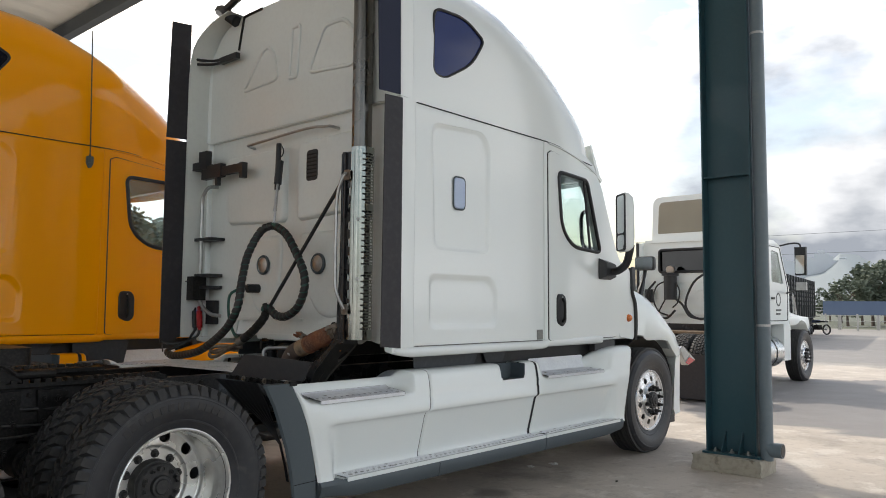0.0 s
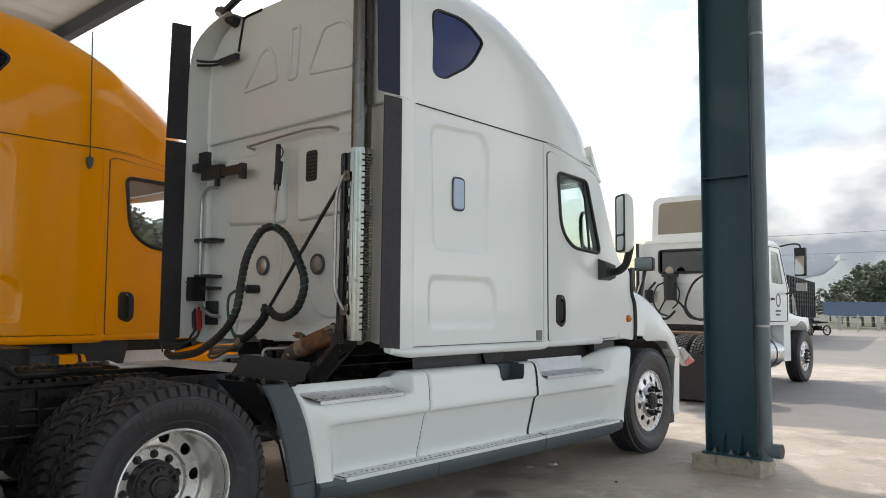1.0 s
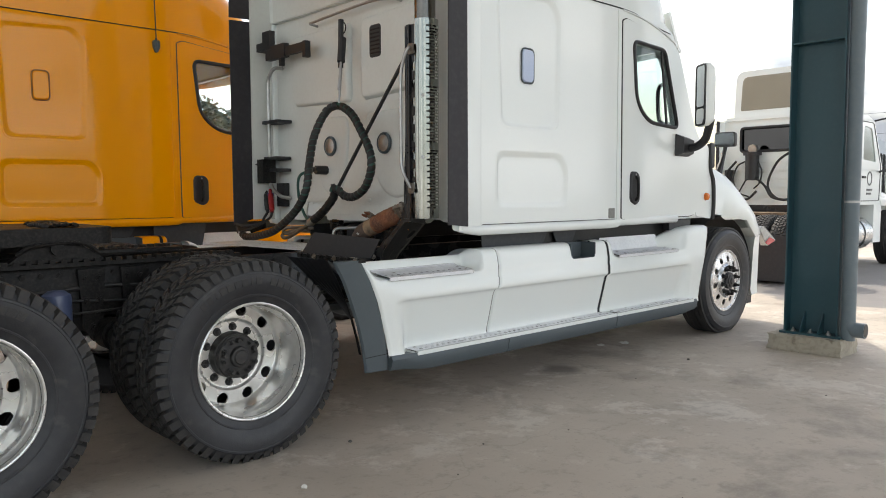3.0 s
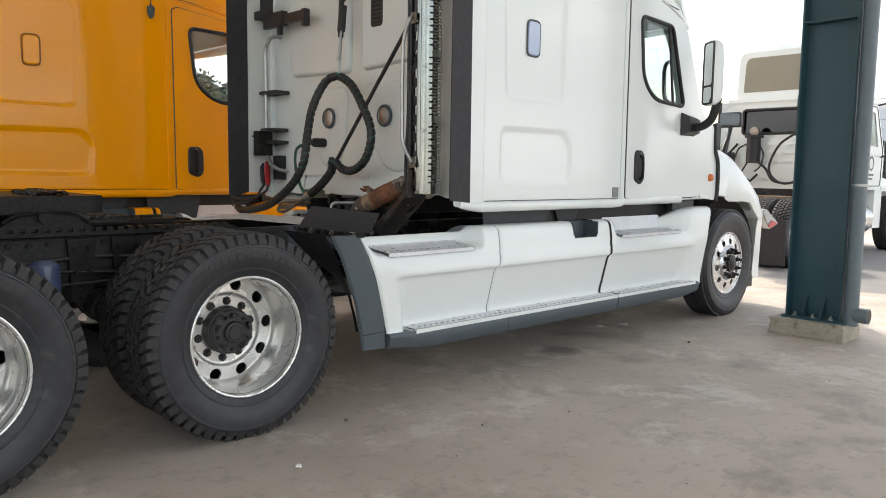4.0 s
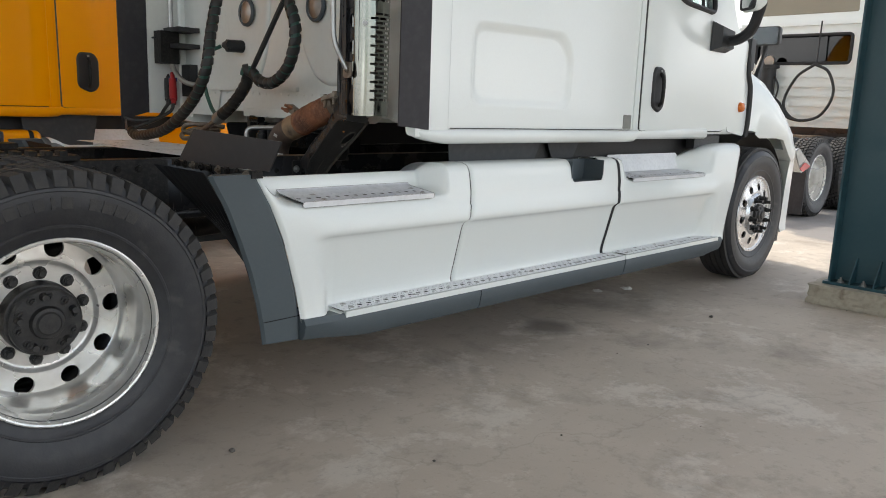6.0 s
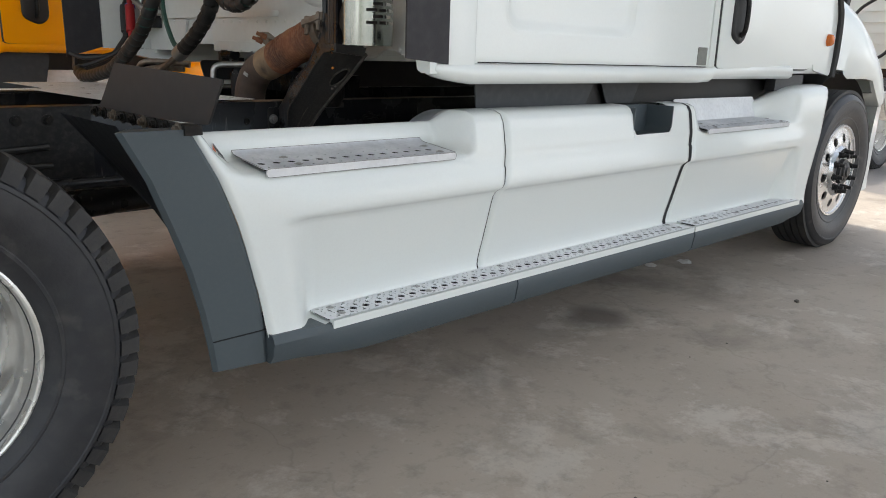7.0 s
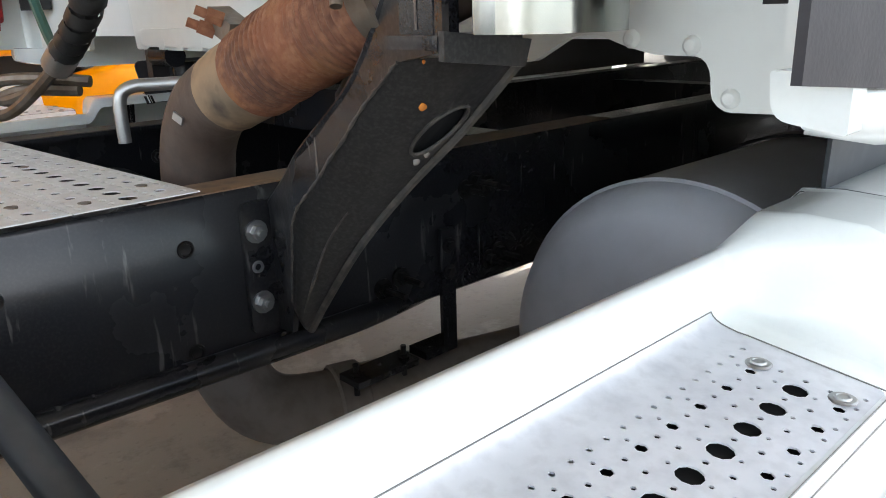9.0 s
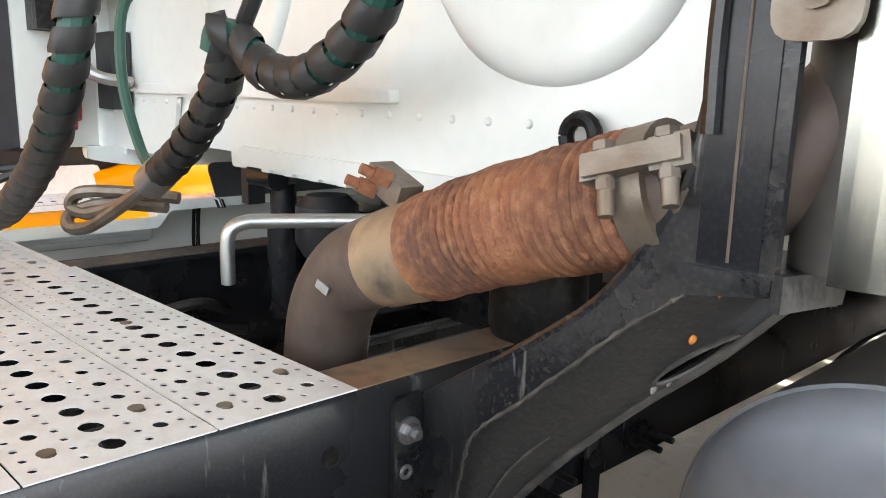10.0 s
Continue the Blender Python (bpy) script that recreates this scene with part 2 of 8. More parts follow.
DUSTPIPE = material("dusty_exhaust_pipe", (0.19, 0.17, 0.152), 0.7, 0.1, alt=(0.25, 0.225, 0.20), scale=6, fine=(0.10, 0.07, 0.05), fine_scale=40, fine_amount=0.4)
DECAL = material("white_decal", (0.72, 0.70, 0.66), 0.5, alt=(0.62, 0.60, 0.56), scale=30)
ORANGEDAB = material("orange_paint_dab", (0.60, 0.20, 0.02), 0.6, alt=(0.45, 0.14, 0.02), scale=90)
ORANGE = material("orange_print", (0.65, 0.13, 0.03), 0.5, alt=(0.55, 0.11, 0.03), scale=30)
INK = material("grey_print", (0.10, 0.10, 0.10), 0.6, alt=(0.16, 0.16, 0.16), scale=40)
PLATE = material("grey_reflector_plate", (0.24, 0.24, 0.22), 0.35, 0.3, alt=(0.18, 0.18, 0.17), scale=60)
VENTLENS = material("pale_vent_window", (0.42, 0.50, 0.68), 0.12, alt=(0.50, 0.57, 0.72), scale=5, coat=0.5)
DARKGLASS = material("dark_blue_tinted_glass", (0.012, 0.024, 0.12), 0.10, alt=(0.016, 0.030, 0.14), scale=2.5, coat=0.0, spec=0.3)
SMOKED = material("black_tinted_glass", (0.006, 0.008, 0.016), 0.08, alt=(0.008, 0.010, 0.020), scale=2.5, spec=0.35)
PANE = glassy("clear_pane", (0.88, 0.93, 0.93))
DARKPANE = glassy("smoked_pane", (0.10, 0.11, 0.12))
MIRROR = material("mirror_glass", (0.90, 0.92, 0.92), 0.03, 1.0, alt=(0.88, 0.90, 0.90), scale=3)
INTERIOR = material("grey_interior_trim", (0.16, 0.16, 0.165), 0.75, alt=(0.12, 0.12, 0.125), scale=5)
TEAL = material("teal_column_paint", (0.0135, 0.058, 0.076), 0.42, alt=(0.018, 0.067, 0.085), scale=1.5, fine=(0.035, 0.085, 0.10), fine_scale=30, fine_amount=0.2, coat=0.2)
PVC = material("grey_pvc_pipe", (0.12, 0.155, 0.175), 0.42, alt=(0.10, 0.13, 0.15), scale=3, fine=(0.20, 0.22, 0.22), fine_scale=20, fine_amount=0.2)
CONCRETE = material("rough_concrete_block", (0.40, 0.36, 0.29), 0.9, alt=(0.28, 0.25, 0.20), scale=6, fine=(0.20, 0.17, 0.13), fine_scale=26, fine_amount=0.5, bump=0.8, bump_scale=50, grime=(0.10, 0.075, 0.05), grime_scale=8, grime_from=0.6)
SHEET = material("corrugated_roof_sheet", (0.60, 0.61, 0.59), 0.5, 0.1, alt=(0.52, 0.53, 0.51), scale=2)
BEAM = material("dark_steel_beam", (0.030, 0.040, 0.050), 0.5, alt=(0.045, 0.055, 0.062), scale=4)
BEIGE = material("beige_foam", (0.32, 0.29, 0.225), 0.7, alt=(0.28, 0.255, 0.20), scale=2)
OLIVE = material("dark_trailer_paint", (0.035, 0.038, 0.036), 0.6, alt=(0.05, 0.052, 0.05), scale=2)
WOODB = material("old_board", (0.24, 0.16, 0.10), 0.8, alt=(0.17, 0.12, 0.08), scale=8)
SIGNBLUE = material("faded_blue_board", (0.10, 0.14, 0.22), 0.7, alt=(0.13, 0.17, 0.24), scale=0.6)
FENCE = material("pale_fence_concrete", (0.46, 0.45, 0.42), 0.8, alt=(0.38, 0.37, 0.34), scale=1.0)
# leaf green lightened and greyed, so some distance haze sits in the colour
LEAF = material("leaves", (0.115, 0.138, 0.100), 0.8, alt=(0.155, 0.175, 0.130), scale=0.8, amount=0.9, spec=0.2)
BARK = material("bark", (0.12, 0.09, 0.07), 0.9, alt=(0.08, 0.06, 0.05), scale=6, bump=0.6)
# hill and building colours are paled: distance haze is painted in
HILL = material("hill_haze_painted", (0.30, 0.33, 0.34), 0.95, alt=(0.25, 0.28, 0.28), scale=0.02, spec=0.05)
CITY = material("far_buildings_haze_painted", (0.58, 0.60, 0.62), 0.9, alt=(0.50, 0.52, 0.54), scale=0.03, spec=0.05)
STONE = material("pebble", (0.10, 0.09, 0.08), 0.9, alt=(0.16, 0.14, 0.12), scale=60)
LITTER = material("white_litter", (0.78, 0.77, 0.74), 0.6, alt=(0.68, 0.66, 0.62), scale=40)


def ground_material():
    """Cement yard: broad stains, pale worn patches, dust, pits and hairline cracks."""
    m = bpy.data.materials.new("cement_yard")
    m.use_nodes = True
    n, l = m.node_tree.nodes, m.node_tree.links
    p = n["Principled BSDF"]
    tc = n.new("ShaderNodeTexCoord")

    def tex(s, d, r=0.55, dist=0.0):
        t = n.new("ShaderNodeTexNoise")
        t.inputs["Scale"].default_value, t.inputs["Detail"].default_value = s, d
        t.inputs["Roughness"].default_value, t.inputs["Distortion"].default_value = r, dist
        l.new(tc.outputs["Object"], t.inputs["Vector"])
        return t.outputs["Fac"]

    def lay(a, b, fac, lo, hi, gain):
        r = n.new("ShaderNodeMapRange")
        r.inputs["From Min"].default_value, r.inputs["From Max"].default_value, r.inputs["To Max"].default_value = lo, hi, gain
        l.new(fac, r.inputs["Value"])
        x = n.new("ShaderNodeMix")
        x.data_type = "RGBA"
        l.new(r.outputs["Result"], x.inputs["Factor"])
        if isinstance(a, tuple):
            x.inputs["A"].default_value = (*a, 1)
        else:
            l.new(a, x.inputs["A"])
        x.inputs["B"].default_value = (*b, 1)
        return x.outputs["Result"]

    c = lay((0.50, 0.437, 0.366), (0.405, 0.350, 0.292), tex(0.55, 8), 0.38, 0.62, 1.0)
    c = lay(c, (0.58, 0.53, 0.465), tex(1.5, 13, 0.74, 0.15), 0.535, 0.595, 0.75)
    c = lay(c, (0.20, 0.170, 0.145), tex(0.8, 12, 0.70, 0.2), 0.535, 0.65, 0.6)
    c = lay(c, (0.27, 0.23, 0.195), tex(9, 8, 0.7), 0.53, 0.68, 0.55)
    c = lay(c, (0.46, 0.41, 0.34), tex(70, 3), 0.58, 0.74, 0.5)
    c = lay(c, (0.20, 0.175, 0.15), tex(28, 6, 0.7), 0.58, 0.72, 0.45)
    # darker bands with wavering edges across the open yard
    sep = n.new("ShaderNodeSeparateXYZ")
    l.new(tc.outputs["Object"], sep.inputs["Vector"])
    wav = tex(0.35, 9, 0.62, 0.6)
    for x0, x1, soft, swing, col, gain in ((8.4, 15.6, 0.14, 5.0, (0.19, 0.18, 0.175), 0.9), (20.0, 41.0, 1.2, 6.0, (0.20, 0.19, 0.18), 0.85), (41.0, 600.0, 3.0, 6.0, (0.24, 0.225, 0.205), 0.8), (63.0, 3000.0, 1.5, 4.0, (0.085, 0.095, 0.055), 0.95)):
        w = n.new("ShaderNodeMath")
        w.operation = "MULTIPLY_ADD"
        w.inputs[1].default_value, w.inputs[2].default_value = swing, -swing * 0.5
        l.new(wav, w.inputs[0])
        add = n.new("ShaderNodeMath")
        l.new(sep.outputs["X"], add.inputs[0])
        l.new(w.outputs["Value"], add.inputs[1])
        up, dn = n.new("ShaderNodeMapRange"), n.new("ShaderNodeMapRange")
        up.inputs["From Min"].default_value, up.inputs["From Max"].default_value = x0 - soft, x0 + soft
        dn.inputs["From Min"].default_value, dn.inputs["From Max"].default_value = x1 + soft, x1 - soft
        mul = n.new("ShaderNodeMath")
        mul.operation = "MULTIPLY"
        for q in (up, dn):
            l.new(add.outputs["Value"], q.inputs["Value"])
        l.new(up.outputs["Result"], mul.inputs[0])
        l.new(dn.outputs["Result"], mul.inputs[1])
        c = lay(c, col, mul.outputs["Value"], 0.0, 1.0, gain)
    # one oval oil stain under the cab's step
    off = n.new("ShaderNodeVectorMath")
    off.operation, off.inputs[1].default_value = "DISTANCE", (2.75, -1.06, 0.0)
    l.new(tc.outputs["Object"], off.inputs[0])
    rag = n.new("ShaderNodeMath")
    rag.operation = "MULTIPLY_ADD"
    rag.inputs[1].default_value = 0.10
    l.new(tex(6, 6), rag.inputs[0])
    l.new(off.outputs["Value"], rag.inputs[2])
    c = lay(c, (0.14, 0.12, 0.105), rag.outputs["Value"], 0.24, 0.13, 0.75)
    v = n.new("ShaderNodeTexVoronoi")
    v.feature, v.inputs["Scale"].default_value = "DISTANCE_TO_EDGE", 0.26
    warp = n.new("ShaderNodeMix")
    warp.data_type = "VECTOR"
    warp.inputs["Factor"].default_value = 0.30
    wob = n.new("ShaderNodeTexNoise")
    wob.inputs["Scale"].default_value, wob.inputs["Detail"].default_value = 3.0, 8.0
    l.new(tc.outputs["Object"], wob.inputs["Vector"])
    l.new(tc.outputs["Object"], warp.inputs["A"])
    l.new(wob.outputs["Color"], warp.inputs["B"])
    l.new(warp.outputs["Result"], v.inputs["Vector"])
    crack = n.new("ShaderNodeMapRange")
    crack.inputs["From Max"].default_value, crack.inputs["To Min"].default_value, crack.inputs["To Max"].default_value = 0.0016, 0.16, 0.0
    l.new(v.outputs["Distance"], crack.inputs["Value"])
    x = n.new("ShaderNodeMix")
    x.data_type = "RGBA"
    l.new(crack.outputs["Result"], x.inputs["Factor"])
    l.new(c, x.inputs["A"])
    x.inputs["B"].default_value = (0.09, 0.075, 0.06, 1)
    l.new(x.outputs["Result"], p.inputs["Base Color"])
    rr = n.new("ShaderNodeMapRange")
    rr.inputs["To Min"].default_value, rr.inputs["To Max"].default_value = 0.5, 0.85
    l.new(tex(1.7, 6), rr.inputs["Value"])
    l.new(rr.outputs["Result"], p.inputs["Roughness"])
    b = n.new("ShaderNodeBump")
    b.inputs["Strength"].default_value, b.inputs["Distance"].default_value = 0.25, 0.006
    l.new(tex(35, 8, 0.7), b.inputs["Height"])
    l.new(b.outputs["Normal"], p.inputs["Normal"])
    return m


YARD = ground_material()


# ---- mesh helpers ----
def part(name, bm, mat, parent=None, label="", at=None, angle=35, bevel=0.0):
    """Links a bmesh as one mesh object under a thing or a part."""
    if bevel:
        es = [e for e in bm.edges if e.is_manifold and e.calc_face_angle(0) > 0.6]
        bmesh.ops.bevel(bm, geom=es, offset=bevel, segments=2, profile=0.6, affect="EDGES", clamp_overlap=True)
    bmesh.ops.recalc_face_normals(bm, faces=bm.faces[:])
    me = bpy.data.meshes.new(name)
    bm.to_mesh(me)
    bm.free()
    return place(name, me, mat, parent, label, at, angle)


def place(name, me, mat, parent=None, label="", at=None, angle=35):
    for f in me.polygons:
        f.use_smooth = True
    me.set_sharp_from_angle(angle=radians(angle))
    if mat and not me.materials:
        me.materials.append(mat)
    ob = new(name, me)
    if at is not None:
        ob.matrix_basis = at
    if parent is not None:
        ob.parent = parent
    if label:
        ob["label"] = label
    return ob


def thing(name, label, category, group="", kind="", at=None):
    ob = new(name)
    ob.empty_display_size = 0.2
    if at is not None:
        ob.matrix_basis = at
    return tagged(ob, label, category, group, kind)


def box(bm, x0, x1, y0, y1, z0, z1):
    v = [bm.verts.new((x, y, z)) for x in (x0, x1) for y in (y0, y1) for z in (z0, z1)]
    for q in ((0, 1, 3, 2), (4, 6, 7, 5), (0, 4, 5, 1), (2, 3, 7, 6), (0, 2, 6, 4), (1, 5, 7, 3)):
        bm.faces.new([v[i] for i in q])
    return v


def boxes(*bs):
    bm = bmesh.new()
    for b in bs:
        box(bm, *b)
    return bm


def frame_of(d):
    d = d.normalized()
    a = d.cross(Vector((0, 0, 1)) if abs(d.z) < 0.9 else Vector((1, 0, 0))).normalized()
    return a, d.cross(a).normalized()


def ring_sweep(bm, rings, caps=True, closed=False):
    vs = [[bm.verts.new(p) for p in r] for r in rings]
    n = len(vs[0])
    pairs = list(zip(vs, vs[1:])) + ([(vs[-1], vs[0])] if closed else [])
    for a, b in pairs:
        for i in range(n):
            bm.faces.new((a[i], a[(i + 1) % n], b[(i + 1) % n], b[i]))
    if caps and not closed:
        bm.faces.new(vs[0][::-1])
        bm.faces.new(vs[-1])
    return vs


def strip_sweep(bm, rows):
    vs = [[bm.verts.new(p) for p in r] for r in rows]
    for a, b in zip(vs, vs[1:]):
        for i in range(len(a) - 1):
            bm.faces.new((a[i], a[i + 1], b[i + 1], b[i]))
    return vs


def curve_points(pts, per=6):
    """A smooth line through the points."""
    p = [Vector(q) for q in pts]
    p = [2 * p[0] - p[1]] + p + [2 * p[-1] - p[-2]]
    out = []
    for i in range(1, len(p) - 2):
        for k in range(per):
            t = k / per
            a, b, c, d = p[i - 1], p[i], p[i + 1], p[i + 2]
            out.append(0.5 * ((2 * b) + (c - a) * t + (2 * a - 5 * b + 4 * c - d) * t * t + (3 * b - a - 3 * c + d) * t ** 3))
    return out + [p[-2]]


def tube(bm, pts, r, seg=10, per=6, smooth=True, radius=None):
    line = curve_points(pts, per) if smooth else [Vector(p) for p in pts]
    up, rings = None, []
    for i, q in enumerate(line):
        d = (line[min(i + 1, len(line) - 1)] - line[max(i - 1, 0)]).normalized()
        a = frame_of(d)[0] if up is None else (up - d * up.dot(d)).normalized()
        up, b = a, d.cross(a)
        rad = radius(i, len(line)) if radius else r
        rings.append([q + rad * (a * math.cos(2 * math.pi * k / seg) + b * math.sin(2 * math.pi * k / seg)) for k in range(seg)])
    ring_sweep(bm, rings)
    return line


def tubes(r, *lines, seg=8, per=6, smooth=True):
    bm = bmesh.new()
    for pts in lines:
        tube(bm, pts, r, seg, per, smooth)
    return bm


def cyl(bm, p, q, r, seg=16, r2=None):
    p, q = Vector(p), Vector(q)
    a, b = frame_of(q - p)
    ring_sweep(bm, [[o + rad * (a * math.cos(2 * math.pi * k / seg) + b * math.sin(2 * math.pi * k / seg)) for k in range(seg)]
                    for o, rad in ((p, r), (q, r if r2 is None else r2))])


def lathe(bm, profile, seg=48, axis="y", closed=False):
    """Turns (radius, along) pairs about an axis through the origin."""
    rows = []
    for k in range(seg):
        c, s = math.cos(2 * math.pi * k / seg), math.sin(2 * math.pi * k / seg)
        rows.append([{"y": (r * c, a, r * s), "x": (a, r * c, r * s), "z": (r * c, r * s, a)}[axis] for r, a in profile])
    vs = [[bm.verts.new(p) for p in r] for r in rows]
    m = len(profile)
    for i in range(seg):
        a, b = vs[i], vs[(i + 1) % seg]
        for j in range(m if closed else m - 1):
            bm.faces.new((a[j], a[(j + 1) % m], b[(j + 1) % m], b[j]))


def round_poly(pts, r, seg=4):
    """A polygon with rounded corners, as 2D points."""
    out, n = [], len(pts)
    for i in range(n):
        p, a, b = Vector(pts[i]), Vector(pts[i - 1]), Vector(pts[(i + 1) % n])
        rad = r[i] if isinstance(r, (list, tuple)) else r
        da, db = (a - p), (b - p)
        k = min(rad, da.length * 0.49, db.length * 0.49)
        s, e = p + da.normalized() * k, p + db.normalized() * k
        for j in range(seg + 1):
            t = j / seg
            out.append(tuple((1 - t) ** 2 * s + 2 * t * (1 - t) * p + t * t * e))
    return out


def rrect(x0, x1, z0, z1, r, seg=4):
    return round_poly([(x0, z0), (x1, z0), (x1, z1), (x0, z1)], r, seg)


def circle(x, z, r, seg=16):
    return [(x + r * math.cos(2 * math.pi * k / seg), z + r * math.sin(2 * math.pi * k / seg)) for k in range(seg)]


def sheet(bm, outer, holes=(), thick=0.01, fmap=None, cuts=()):
    """A flat plate outline with holes, thickened, then bent by fmap(u, v, w) into place; cuts: (axis, value) lines that let it bend."""
    made = bmesh.new()
    for loop in (outer, *holes):
        v = [made.verts.new((a, b, 0)) for a, b in loop]
        for i in range(len(v)):
            made.edges.new((v[i], v[(i + 1) % len(v)]))
    bmesh.ops.triangle_fill(made, use_beauty=True, use_dissolve=False, edges=made.edges[:])
    for axis, value in cuts:
        co, no = ((value, 0, 0), (1, 0, 0)) if axis == 0 else ((0, value, 0), (0, 1, 0))
        bmesh.ops.bisect_plane(made, geom=made.verts[:] + made.edges[:] + made.faces[:], plane_co=co, plane_no=no)
    top = {v: bm.verts.new(fmap(v.co.x, v.co.y, 0.0)) for v in made.verts}
    low = {v: bm.verts.new(fmap(v.co.x, v.co.y, thick)) for v in made.verts}
    for f in made.faces:
        bm.faces.new([top[v] for v in f.verts])
        bm.faces.new([low[v] for v in reversed(f.verts)])
    for e in made.edges:
        if len(e.link_faces) == 1:
            a, b = e.verts
            bm.faces.new((top[a], top[b], low[b], low[a]))
    made.free()


def emboss(bm, poly, fmap, depth=0.006, lip=0.02):
    """A pressed panel: outline on the surface, flat top inset by the lip."""
    cx, cz = sum(p[0] for p in poly) / len(poly), sum(p[1] for p in poly) / len(poly)
    inner = []
    for a, b in poly:
        d = Vector((cx - a, cz - b))
        k = lip / max(d.length, 1e-4)
        inner.append((a + d.x * k, b + d.y * k))
    mid = [(a + (c - a) * 0.62, b + (d - b) * 0.62) for (a, b), (c, d) in zip(poly, inner)]
    deep = [(a + (cx - a) * 0.06, b + (cz - b) * 0.06) for a, b in inner]
    rows = [[fmap(a, b, -0.004) for a, b in poly], [fmap(a, b, depth * 0.10) for a, b in poly],
            [fmap(a, b, depth * 0.85) for a, b in mid], [fmap(a, b, depth) for a, b in inner], [fmap(a, b, depth) for a, b in deep]]
    vs = [[bm.verts.new(p) for p in r] for r in rows]
    n = len(poly)
    for a, b in zip(vs, vs[1:]):
        for i in range(n):
            bm.faces.new((a[i], a[(i + 1) % n], b[(i + 1) % n], b[i]))
    bm.faces.new(vs[-1])


def dent(bm, poly, fmap, depth=0.013, lip=0.05):
    """A pressed hollow: rim on the surface, soft slope down to a flat floor."""
    cx, cz = sum(p[0] for p in poly) / len(poly), sum(p[1] for p in poly) / len(poly)
    rows = []
    for k, w in ((0.0, 0.0010), (0.10, 0.0004), (0.30, -0.16), (0.62, -0.66), (0.86, -0.97), (1.0, -1.0), (1.6, -1.0)):
        rows.append([fmap(a + math.copysign(min(lip * k, abs(cx - a)), cx - a) * min(1, abs(cx - a) / 0.2), b + math.copysign(min(lip * k, abs(cz - b)), cz - b) * min(1, abs(cz - b) / 0.12), w * (depth if w < 0 else 1)) for a, b in poly])
    vs = [[bm.verts.new(p) for p in r] for r in rows]
    n = len(poly)
    for a, b in zip(vs, vs[1:]):
        for i in range(n):
            bm.faces.new((a[i], a[(i + 1) % n], b[(i + 1) % n], b[i]))
    bm.faces.new(vs[-1])


def carve(ob, cutters):
    """Cuts bmesh bodies out of an object's mesh for good."""
    tools = []
    for bm in cutters:
        bmesh.ops.recalc_face_normals(bm, faces=bm.faces[:])
        me = bpy.data.meshes.new("tool")
        bm.to_mesh(me)
        bm.free()
        t = new("tool", me)
        tools.append(t)
        md = ob.modifiers.new("cut", "BOOLEAN")
        md.operation, md.solver, md.object = "DIFFERENCE", "EXACT", t
    bpy.context.view_layer.update()
    me = bpy.data.meshes.new_from_object(ob.evaluated_get(bpy.context.evaluated_depsgraph_get()))
    ob.modifiers.clear()
    ob.data = me
    for t in tools:
        bpy.data.objects.remove(t)
    for f in me.polygons:
        f.use_smooth = True
    me.set_sharp_from_angle(angle=radians(35))
    return ob


def lerp_table(table, x):
    if x <= table[0][0]:
        return table[0][1]
    for (a, p), (b, q) in zip(table, table[1:]):
        if x <= b:
            return p + (q - p) * (x - a) / (b - a)
    return table[-1][1]


def smoothstep(a, b, x):
    t = min(max((x - a) / (b - a), 0), 1)
    return t * t * (3 - 2 * t)


def bolt(bm, p, d, r=0.012, h=0.012, washer=True, stud=0.0):
    """A hex bolt head with washer, facing along d."""
    p, d = Vector(p), Vector(d).normalized()
    if washer:
        cyl(bm, p, p + d * 0.004, r * 1.55, 12)
    cyl(bm, p + d * 0.003, p + d * (0.003 + h), r, 6)
    if stud:
        cyl(bm, p + d * h, p + d * (h + stud), r * 0.5, 8)


# ---- tractor units: x forward, origin on the ground below the front drive axle ----
DRIVE_AXLE, FRONT_AXLE, REAR_AXLE, HUB_Z = 0.032, 5.185, -1.245, 0.510
ROOF = [(1.57, 3.86), (1.75, 3.95), (2.1, 3.99), (2.5, 3.98), (2.8, 3.94), (3.1, 3.86), (3.44, 3.725), (3.75, 3.55), (3.99, 3.38),
        (4.14, 3.22), (4.24, 3.06), (4.31, 2.92), (4.35, 2.84)]
SHIELD = [(1.62, 2.815), (3.98, 2.815), (4.14, 2.745), (4.30, 2.60), (4.78, 1.88), (4.96, 1.78)]


def half_width(x):
    return 1.19 - (0.09 * ((x - 3.35) / 1.55) ** 1.3 if x > 3.35 else 0)


def back_map(y, z, w):
    return (1.62 - w, y, z)


def shell_ring(x, inset=0.0, base=1.13):
    h, top = half_width(x) - inset, lerp_table(SHIELD, x) - inset
    if x > 4.22:
        h -= 0.03 + 0.08 * smoothstep(4.2, 4.9, x)
    lo = [(-h + 0.02, base), (-h, base + 0.03), (-h, base + 0.045), (-h, top - 0.04), (-h, top - 0.012), (-h + 0.003, top - 0.004), (-h + 0.012, top)]
    if x > 4.22:
        g = h
        lo = [(-half_width(x) + inset + 0.02, base), (-half_width(x) + inset, base + 0.03), (-half_width(x) + inset, base + 0.045), (-half_width(x) + inset, min(1.68, top - 0.10)), (-half_width(x) + inset, min(1.75, top - 0.06)), (-g, top - 0.02), (-g + 0.05, top)]
    pts = lo + [(-y, z) for y, z in reversed(lo)]
    return [(x, y, z) for y, z in pts]


